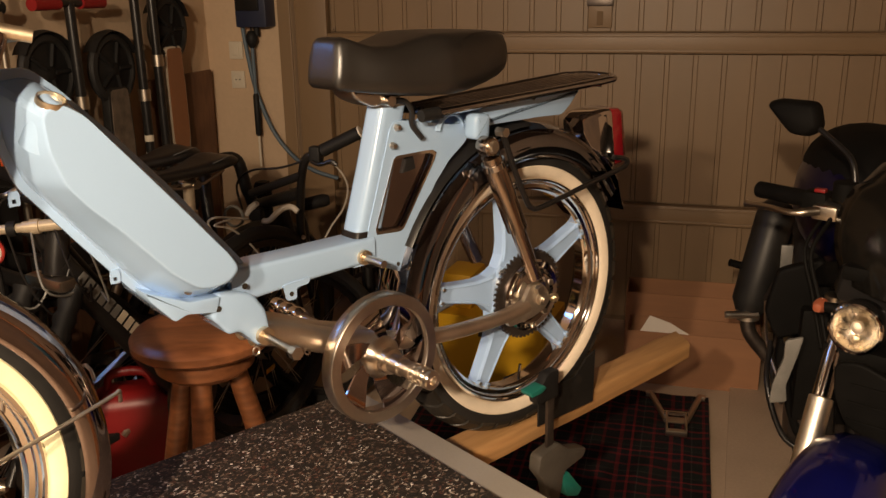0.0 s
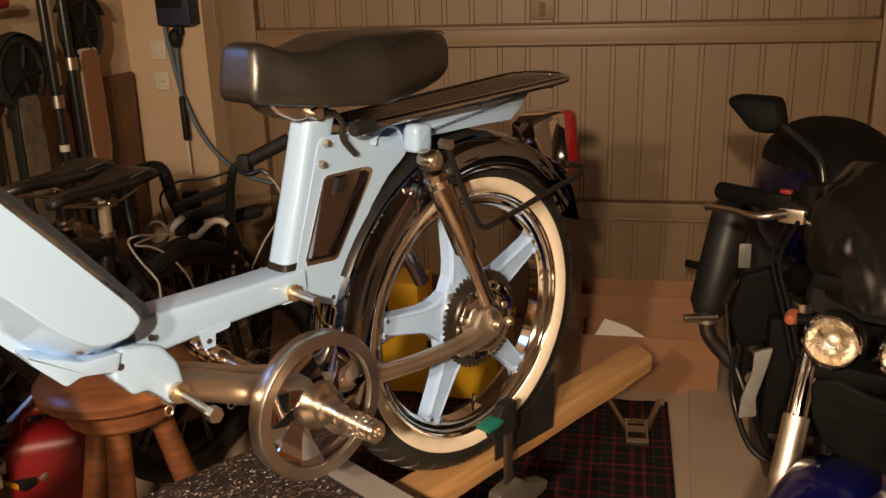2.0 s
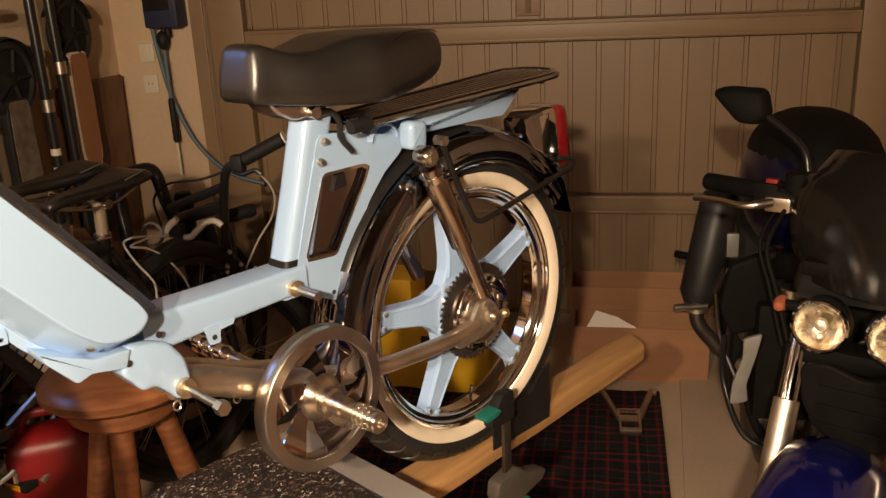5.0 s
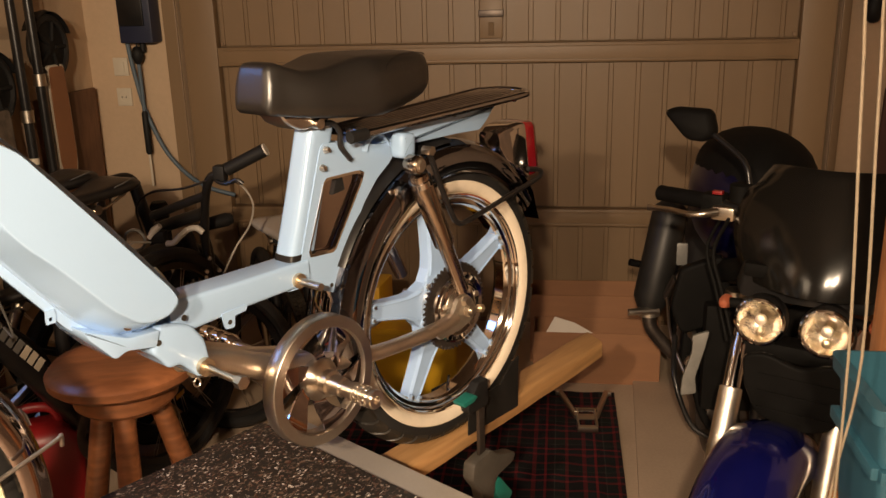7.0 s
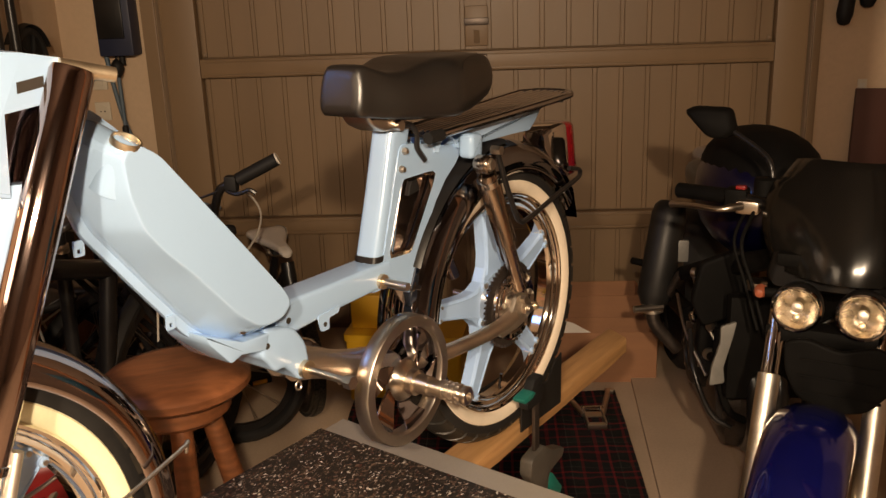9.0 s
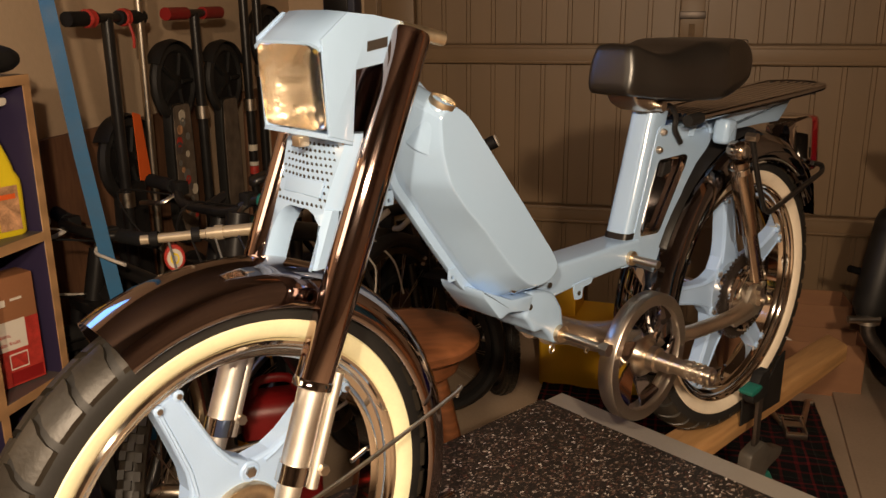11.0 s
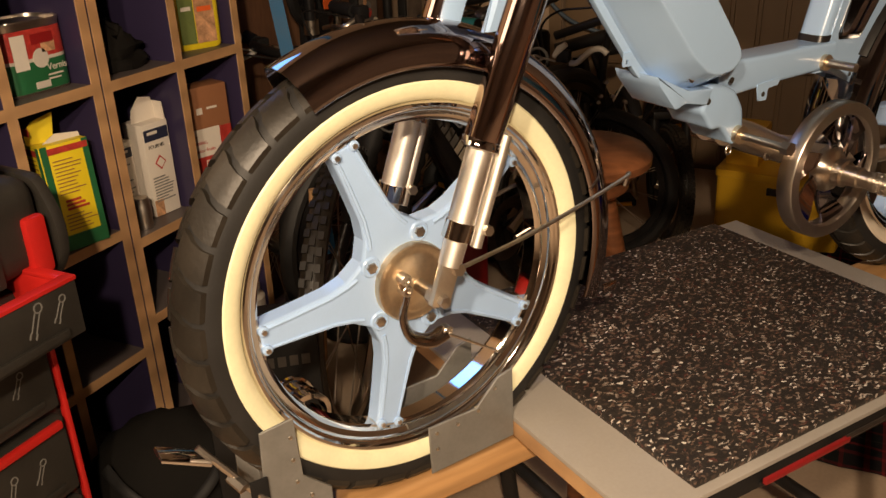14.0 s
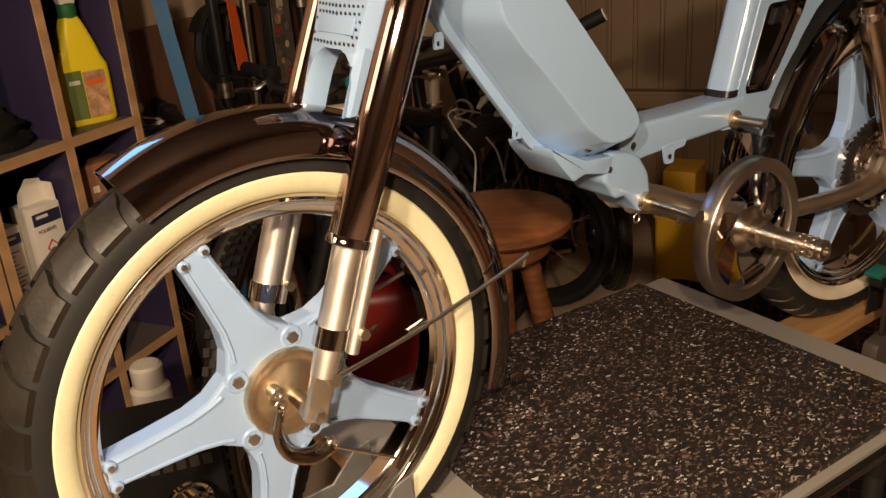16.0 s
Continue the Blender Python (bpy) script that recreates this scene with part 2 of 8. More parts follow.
def glass(name, colour=(1, 1, 1), rough=0.02, bump=0.0, scale=60):
    m = bpy.data.materials.new(name)
    m.use_nodes = True
    n, l = m.node_tree.nodes, m.node_tree.links
    p = n["Principled BSDF"]
    p.inputs["Base Color"].default_value = (*colour, 1)
    p.inputs["Transmission Weight"].default_value = 1
    p.inputs["Roughness"].default_value = rough
    p.inputs["IOR"].default_value = 1.45
    if bump:
        co = n.new("ShaderNodeTexCoord")
        w = n.new("ShaderNodeTexWave")
        w.bands_direction = "Y"
        w.inputs["Scale"].default_value = scale
        b = n.new("ShaderNodeBump")
        b.inputs["Distance"].default_value = bump
        l.new(co.outputs["Object"], w.inputs["Vector"])
        l.new(w.outputs["Fac"], b.inputs["Height"])
        l.new(b.outputs[0], p.inputs["Normal"])
    return m


M["lens"] = glass("fluted_lamp_glass", (1, 0.93, 0.80), 0.08)
M["clear"] = glass("clear_glass")


def speckle():
    """Black recycled-rubber mat with pale and rust-coloured chips."""
    m = bpy.data.materials.new("speckled_rubber_mat")
    m.use_nodes = True
    n, l = m.node_tree.nodes, m.node_tree.links
    p = n["Principled BSDF"]
    p.inputs["Roughness"].default_value = 0.55
    co = n.new("ShaderNodeTexCoord")
    mp = n.new("ShaderNodeMapping")
    mp.inputs["Scale"].default_value = (1, 1.75, 1)
    mp.inputs["Rotation"].default_value = (0, 0, 0.9)
    wob = n.new("ShaderNodeTexNoise")
    wob.inputs["Scale"].default_value = 70
    l.new(co.outputs["Object"], wob.inputs["Vector"])
    mixv = n.new("ShaderNodeMix")
    mixv.data_type, mixv.blend_type = "RGBA", "ADD"
    mixv.inputs[0].default_value = 0.016
    l.new(co.outputs["Object"], mixv.inputs[6])
    l.new(wob.outputs["Color"], mixv.inputs[7])
    l.new(mixv.outputs[2], mp.inputs["Vector"])
    v = n.new("ShaderNodeTexVoronoi")
    v.inputs["Scale"].default_value = 225
    l.new(mp.outputs[0], v.inputs["Vector"])
    sep = n.new("ShaderNodeSeparateColor")
    l.new(v.outputs["Color"], sep.inputs[0])
    ramp = n.new("ShaderNodeValToRGB")
    ramp.color_ramp.interpolation = "CONSTANT"
    e = ramp.color_ramp.elements
    e[0].position, e[0].color = 0.0, (0.019, 0.0155, 0.0135, 1)
    e[1].position, e[1].color = 0.40, (0.030, 0.0235, 0.0195, 1)
    for pos, c in ((0.52, (0.060, 0.040, 0.031)), (0.62, (0.020, 0.0165, 0.0145)), (0.70, (0.15, 0.094, 0.068)), (0.765, (0.022, 0.018, 0.016)), (0.83, (0.21, 0.155, 0.12)), (0.885, (0.028, 0.022, 0.019)), (0.925, (0.42, 0.36, 0.31)), (0.958, (0.74, 0.68, 0.61)), (0.976, (0.10, 0.035, 0.026))):
        k = e.new(pos)
        k.color = (*c, 1)
    l.new(sep.outputs[0], ramp.inputs[0])
    l.new(ramp.outputs[0], p.inputs["Base Color"])
    b = n.new("ShaderNodeBump")
    b.inputs["Distance"].default_value = 0.0012
    l.new(sep.outputs[1], b.inputs["Height"])
    l.new(b.outputs[0], p.inputs["Normal"])
    return m


M["mat"] = speckle()


def tartan():
    m = bpy.data.materials.new("tartan_blanket_wool")
    m.use_nodes = True
    n, l = m.node_tree.nodes, m.node_tree.links
    p = n["Principled BSDF"]
    p.inputs["Roughness"].default_value = 0.95
    co = n.new("ShaderNodeTexCoord")
    sx = n.new("ShaderNodeSeparateXYZ")
    l.new(co.outputs["Object"], sx.inputs[0])
    cols = []
    for k in (0, 1):
        w = n.new("ShaderNodeMath")
        w.operation = "MULTIPLY"
        w.inputs[1].default_value = 1 / 0.145
        l.new(sx.outputs[k], w.inputs[0])
        f = n.new("ShaderNodeMath")
        f.operation = "FRACT"
        l.new(w.outputs[0], f.inputs[0])
        r = n.new("ShaderNodeValToRGB")
        r.color_ramp.interpolation = "CONSTANT"
        e = r.color_ramp.elements
        e[0].position, e[0].color = 0.0, (0.012, 0.010, 0.012, 1)
        e[1].position, e[1].color = 0.16, (0.22, 0.018, 0.024, 1)
        for pos, c in ((0.24, (0.012, 0.014, 0.02)), (0.40, (0.32, 0.024, 0.03)), (0.45, (0.012, 0.010, 0.012)), (0.60, (0.09, 0.08, 0.07)), (0.62, (0.012, 0.018, 0.016)), (0.82, (0.20, 0.018, 0.02)), (0.88, (0.012, 0.010, 0.012))):
            x = e.new(pos)
            x.color = (*c, 1)
        l.new(f.outputs[0], r.inputs[0])
        cols.append(r)
    mx = n.new("ShaderNodeMix")
    mx.data_type = "RGBA"
    mx.inputs[0].default_value = 0.5
    l.new(cols[0].outputs[0], mx.inputs[6])
    l.new(cols[1].outputs[0], mx.inputs[7])
    nz = n.new("ShaderNodeTexNoise")
    nz.inputs["Scale"].default_value = 600
    l.new(co.outputs["Object"], nz.inputs["Vector"])
    b = n.new("ShaderNodeBump")
    b.inputs["Distance"].default_value = 0.001
    l.new(nz.outputs["Fac"], b.inputs["Height"])
    l.new(b.outputs[0], p.inputs["Normal"])
    l.new(mx.outputs[2], p.inputs["Base Color"])
    return m


M["tartan"] = tartan()

# ---- mesh helpers ----


def finish(bm, name, mat, smooth=True, angle=38):
    bmesh.ops.recalc_face_normals(bm, faces=bm.faces)
    me = bpy.data.meshes.new(name)
    if smooth:
        for f in bm.faces:
            f.smooth = True
        for e in bm.edges:
            if len(e.link_faces) == 2 and e.calc_face_angle(0) > radians(angle):
                e.smooth = False
    bm.to_mesh(me)
    bm.free()
    me.materials.append(mat)
    return me


def part(name, bm, mat, parent=None, label="", m=None, smooth=True, angle=38):
    """Links a bmesh as one mesh object, under a thing or a part when one is given."""
    ob = new(name, finish(bm, name, mat, smooth, angle))
    if parent:
        ob.parent = parent
    if m:
        ob.matrix_basis = m
    if label:
        ob["label"] = label
    return ob


def root(name, m, label, category, group="", kind=""):
    return tagged(_place(new(name), m), label, category, group, kind)


def _place(ob, m):
    ob.matrix_basis = m
    ob.empty_display_size = 0.05
    return ob


def B():
    return bmesh.new()


def box(bm, centre, size, bevel=0.0, turn=None, seg=2):
    m = Matrix.Translation(centre) @ (turn or Matrix()) @ Matrix.Diagonal((*size, 1))
    r = bmesh.ops.create_cube(bm, size=1, matrix=m)
    if bevel:
        es = list({e for v in r["verts"] for e in v.link_edges})
        bmesh.ops.bevel(bm, geom=es, offset=bevel, segments=seg, affect="EDGES", profile=0.6)
    return bm


def tube(bm, pts, radii, seg=12, caps=True, flat=1.0):
    """A round tube through points, with one radius or a radius a point."""
    pts = [Vector(p) for p in pts]
    if not hasattr(radii, "__len__"):
        radii = [radii] * len(pts)
    rings = []
    ref = None
    for i, p in enumerate(pts):
        d = (pts[min(i + 1, len(pts) - 1)] - pts[max(i - 1, 0)]).normalized()
        if ref is None:
            ref = d.orthogonal().normalized()
        x = (ref - d * ref.dot(d)).normalized()
        ref = x
        y = d.cross(x)
        rings.append([bm.verts.new(p + (x * math.cos(a) + y * math.sin(a) * flat) * radii[i]) for a in [2 * math.pi * k / seg for k in range(seg)]])
    for a, b in zip(rings, rings[1:]):
        for k in range(seg):
            bm.faces.new((a[k], a[(k + 1) % seg], b[(k + 1) % seg], b[k]))
    if caps:
        bm.faces.new(rings[0][::-1])
        bm.faces.new(rings[-1])
    return bm


def smooth_path(pts, n=6):
    """Points along a Catmull-Rom curve through pts."""
    pts = [Vector(p) for p in pts]
    q = [2 * pts[0] - pts[1], *pts, 2 * pts[-1] - pts[-2]]
    out = []
    for i in range(1, len(q) - 2):
        for k in range(n):
            t = k / n
            a, b, c, d = q[i - 1:i + 3]
            out.append(0.5 * (2 * b + (c - a) * t + (2 * a - 5 * b + 4 * c - d) * t * t + (3 * b - a - 3 * c + d) * t ** 3))
    return out + [pts[-1]]


def lathe(bm, profile, seg=64, axis="Y", closed=False, turn=None):
    """Turns a profile of (radius, along) about an axis."""
    rings = []
    for r, h in profile:
        ring = []
        for k in range(seg):
            a = 2 * math.pi * k / seg
            c, s = r * math.cos(a), r * math.sin(a)
            v = Vector({"Y": (c, h, s), "Z": (c, s, h), "X": (h, c, s)}[axis])
            ring.append(bm.verts.new(turn @ v if turn else v))
        rings.append(ring)
    pairs = list(zip(rings, rings[1:])) + ([(rings[-1], rings[0])] if closed else [])
    for a, b in pairs:
        for k in range(seg):
            bm.faces.new((a[k], a[(k + 1) % seg], b[(k + 1) % seg], b[k]))
    if not closed:
        for ring, (r, h) in ((rings[0], profile[0]), (rings[-1], profile[-1])):
            if r > 1e-6 and r < 0.6:
                bm.faces.new(ring)
    return bm


def prism(bm, pts, y0, y1, bevel=0.0, seg=2):
    """A plate: an outline in x and z, thick from y0 to y1."""
    a = [bm.verts.new((x, y0, z)) for x, z in pts]
    b = [bm.verts.new((x, y1, z)) for x, z in pts]
    n = len(pts)
    fs = [bm.faces.new(a), bm.faces.new(b[::-1])]
    for k in range(n):
        fs.append(bm.faces.new((a[k], b[k], b[(k + 1) % n], a[(k + 1) % n])))
    if bevel:
        es = list({e for f in fs[:2] for e in f.edges})
        bmesh.ops.recalc_face_normals(bm, faces=fs)
        bmesh.ops.bevel(bm, geom=es, offset=bevel, segments=seg, affect="EDGES", profile=0.6)
    return bm


def fan(bm, ring):
    """Closes a star-shaped ring with triangles from its middle."""
    c = bm.verts.new(sum((v.co for v in ring), Vector()) / len(ring))
    for k in range(len(ring)):
        bm.faces.new((ring[k], ring[(k + 1) % len(ring)], c))


def loft(bm, rings, cap=True):
    """Joins equal rings of points into a skin."""
    vs = [[bm.verts.new(p) for p in r] for r in rings]
    n = len(vs[0])
    for a, b in zip(vs, vs[1:]):
        for k in range(n):
            bm.faces.new((a[k], a[(k + 1) % n], b[(k + 1) % n], b[k]))
    if cap == "fan":
        fan(bm, vs[0])
        fan(bm, vs[-1])
    elif cap:
        bm.faces.new(vs[0][::-1])
        bm.faces.new(vs[-1])
    return bm


def rounded(pts, r, n=4):
    """An outline with its corners rounded."""
    out = []
    m = len(pts)
    for i in range(m):
        p, a, b = Vector(pts[i]), Vector(pts[i - 1]), Vector(pts[(i + 1) % m])
        da, db = (a - p), (b - p)
        k = min(r, da.length * 0.45, db.length * 0.45)
        s, e = p + da.normalized() * k, p + db.normalized() * k
        for j in range(n + 1):
            t = j / n
            out.append(tuple((1 - t) ** 2 * s + 2 * t * (1 - t) * p + t * t * e))
    return out


def ray_loop(pts, centre, n=40, start=0.0):
    """An outline resampled by direction from a centre."""
    out = []
    c = Vector(centre)
    for k in range(n):
        a = start + 2 * math.pi * k / n
        d = Vector((math.cos(a), math.sin(a)))
        best = None
        for i in range(len(pts)):
            p, q = Vector(pts[i]) - c, Vector(pts[(i + 1) % len(pts)]) - c
            e = q - p
            den = d.x * e.y - d.y * e.x
            if abs(den) < 1e-12:
                continue
            t = (p.x * e.y - p.y * e.x) / den
            s = (p.x * d.y - p.y * d.x) / den
            if t > 0 and -1e-6 <= s <= 1 + 1e-6 and (best is None or t > best):
                best = t
        out.append(tuple(c + d * best))
    return out


def holed(bm, outer, inner, centre, y0, y1, n=64):
    """A plate with a window through it."""
    o, i = ray_loop(outer, centre, n), ray_loop(inner, centre, n)
    rows = [[bm.verts.new((x, y, z)) for x, z in loop] for loop, y in ((o, y0), (i, y0), (i, y1), (o, y1))]
    for a, b in zip(rows, rows[1:] + rows[:1]):
        for k in range(n):
            bm.faces.new((a[k], a[(k + 1) % n], b[(k + 1) % n], b[k]))
    return bm


def arch(bm, centre, section, a0, a1, n=40, thick=0.0016):
    """A mudguard: a section of (y, radius) carried round an arc in x and z, in degrees."""
    inner = [(y * 0.97, r - thick) for y, r in section][::-1]
    loop = list(section) + inner
    rings = []
    for k in range(n + 1):
        a = radians(a0 + (a1 - a0) * k / n)
        rings.append([(centre[0] + r * math.cos(a), y, centre[1] + r * math.sin(a)) for y, r in loop])
    return loft(bm, rings)


def text_part(name, body, size, mat, parent, m, depth=0.0004):
    c = bpy.data.curves.new(name, "FONT")
    c.body, c.size, c.extrude, c.align_x = body, size, depth, "LEFT"
    tmp = bpy.data.objects.new(name, c)
    scene.collection.objects.link(tmp)
    bpy.context.view_layer.update()
    me = bpy.data.meshes.new_from_object(tmp.evaluated_get(bpy.context.evaluated_depsgraph_get()))
    bpy.data.objects.remove(tmp)
    me.materials.clear()
    me.materials.append(mat)
    ob = new(name, me)
    if parent:
        ob.parent = parent
    ob.matrix_basis = m
    return ob


# ---- the garage ----
FLOOR_X0, FLOOR_X1, FLOOR_Y0, FLOOR_Y1 = -1.80, 1.50, -2.6, 3.95
DOOR_Y, DOOR_L, DOOR_R, DOOR_TOP = 3.84, -1.41, 1.075, 1.96


def slab(name, x0, x1, y0, y1, z0, z1, mat, label, category, bevel=0.0):
    bm = B()
    box(bm, (0, 0, 0), (x1 - x0, y1 - y0, z1 - z0), bevel)
    ob = part(name, bm, mat, None, "", Matrix.Translation(((x0 + x1) / 2, (y0 + y1) / 2, (z0 + z1) / 2)), smooth=False)
    return tagged(ob, label, category, kind="structure")


slab("floor", FLOOR_X0 - 0.12, FLOOR_X1 + 0.12, FLOOR_Y0 - 0.12, FLOOR_Y1 + 0.3, -0.1, 0.0, M["concrete"], "pale dusty concrete garage floor", "floor")
slab("wall_left_rear", FLOOR_X0 - 0.12, FLOOR_X0, FLOOR_Y0, 0.55, 0.0, 2.3, M["darkwall"], "plain unseen wall coloured dark for the chrome reflections", "wall")
slab("wall_left", FLOOR_X0 - 0.12, FLOOR_X0, 0.55, DOOR_Y, 0.0, 2.3, M["wall"], "stained off-white plaster side wall of the garage", "wall")
slab("wall_right_rear", FLOOR_X1, FLOOR_X1 + 0.12, FLOOR_Y0, 2.05, 0.0, 2.3, M["darkwall"], "plain unseen wall coloured dark for the chrome reflections", "wall")
slab("wall_right", FLOOR_X1, FLOOR_X1 + 0.12, 2.05, DOOR_Y, 0.0, 2.3, M["wall"], "stained off-white plaster wall behind the motorcycle", "wall")
slab("wall_rear", FLOOR_X0, FLOOR_X1, FLOOR_Y0 - 0.12, FLOOR_Y0, 0.0, 2.3, M["darkwall"], "plain unseen wall coloured dark for the chrome reflections", "wall")
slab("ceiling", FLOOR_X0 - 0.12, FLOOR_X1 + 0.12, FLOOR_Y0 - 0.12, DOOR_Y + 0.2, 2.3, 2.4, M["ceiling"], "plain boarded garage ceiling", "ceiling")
slab("wall_back_1", FLOOR_X0 - 0.12, DOOR_L, DOOR_Y - 0.02, DOOR_Y + 0.2, 0.0, 2.3, M["wall"], "plaster pier beside the garage door", "wall")
slab("wall_back_2", DOOR_R, FLOOR_X1 + 0.12, DOOR_Y - 0.02, DOOR_Y + 0.2, 0.0, 2.3, M["wall"], "plaster pier beside the garage door", "wall")
slab("wall_back_3", DOOR_L, DOOR_R, DOOR_Y - 0.02, DOOR_Y + 0.2, DOOR_TOP, 2.3, M["wall"], "plaster lintel over the garage door", "wall")

# the up-and-over door: a dark backing, a frame of stiles and rails, grooved boards between
door = tagged(new("door_1"), "cream painted garage door of grooved upright boards", "garage door", kind="structure")
door.matrix_basis = Matrix.Translation((0, DOOR_Y, 0))
bm = B()
box(bm, ((DOOR_L + DOOR_R) / 2, 0.043, DOOR_TOP / 2), (DOOR_R - DOOR_L, 0.02, DOOR_TOP))
part("backing", bm, M["doorgap"], door, "darker backing behind the board joints")
PANES = ((0.02, 0.425), (0.50, 1.066), (1.145, 1.74))
for n_, (x0, x1) in enumerate(((DOOR_L + 0.012, -1.262), (0.945, DOOR_R - 0.012))):
    bm = B()
    box(bm, ((x0 + x1) / 2, 0.012, DOOR_TOP / 2), (x1 - x0, 0.05, DOOR_TOP), 0.003)
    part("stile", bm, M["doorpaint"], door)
for z0, z1 in ((0.425, 0.50), (1.066, 1.145), (1.74, 1.94)):
    bm = B()
    box(bm, ((-1.262 + 0.945) / 2, 0.012, (z0 + z1) / 2), (0.945 + 1.262 - 0.004, 0.05, z1 - z0 - 0.006), 0.004)
    part("rail", bm, M["doorpaint"], door)
    for zz in (z0 + 0.012, z1 - 0.012):
        bm = B()
        box(bm, ((-1.262 + 0.945) / 2, -0.015, zz), (0.945 + 1.262 - 0.05, 0.008, 0.009), 0.002)
        part("moulding", bm, M["doorpaint"], door)
# boards with a narrow bead between each pair
JOINTS = [0.0745 + 0.1016 * k for k in range(-13, 9)]
for z0, z1 in PANES:
    edges = [-1.258, *JOINTS, 0.941]
    for n_, (x0, x1) in enumerate(zip(edges, edges[1:])):
        x0 += 0.0083 if n_ else 0.0
        x1 -= 0.0097 if n_ < len(edges) - 2 else 0.0
        if x1 - x0 < 0.012:
            continue
        bm = B()
        box(bm, ((x0 + x1) / 2, 0.030, (z0 + z1) / 2), (x1 - x0, 0.010, z1 - z0 - 0.004), 0.0010, seg=1)
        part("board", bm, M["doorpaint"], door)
    for x in JOINTS:
        bm = B()
        box(bm, (x - 0.0008, 0.0305, (z0 + z1) / 2), (0.0163, 0.010, z1 - z0 - 0.004), 0.0012, seg=1)
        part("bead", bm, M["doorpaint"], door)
# corner plates with bolts
for px, pz in ((-1.245, 1.157), (0.93, 1.157)):
    bm = B()
    box(bm, (px, 0.016, pz), (0.018, 0.008, 0.018), 0.002)
    lathe(bm, [(0.006, 0.008), (0.006, 0.004), (0.001, 0.003)], 10, "Y", turn=Matrix.Translation((px, 0.0, pz)))
    part("corner_bolt", bm, M["doorpaint"], door)
# the latch plate with its dark bolt
bm = B()
box(bm, (-0.177, 0.016, 1.235), (0.088, 0.014, 0.15), 0.004)
latch = part("latch_plate", bm, M["doorpaint"], door, "cream painted latch plate")
bm = B()
box(bm, (-0.177, 0.004, 1.252), (0.094, 0.022, 0.026), 0.003)
part("latch_bolt", bm, M["darksteel"], latch, "dark steel latch bolt")
bm = B()
box(bm, (-0.177, 0.008, 1.195), (0.022, 0.006, 0.05), 0.002)
part("latch_slot", bm, M["doorgap"], latch)
# door frame posts
for x0, x1 in ((DOOR_L - 0.055, DOOR_L), (DOOR_R, DOOR_R + 0.03)):
    slab("trim_%d" % (1 if x0 < 0 else 2), x0, x1, DOOR_Y - 0.032, DOOR_Y - 0.0205, 0.0, 2.0, M["doorpaint"], "cream painted wooden door frame post", "door frame", 0.003)


# ---- the moped ----
# its own axes: x from the front hub to the rear, y to its far side, z up
MOPED = pose(-0.676, 1.098, 0, 0, 0, 58.3)
FRONT, REAR = (-0.012, 0.780), (1.035, 0.785)
BENCH = pose(-0.684, 1.103, 0, 0, 0, 56.5)


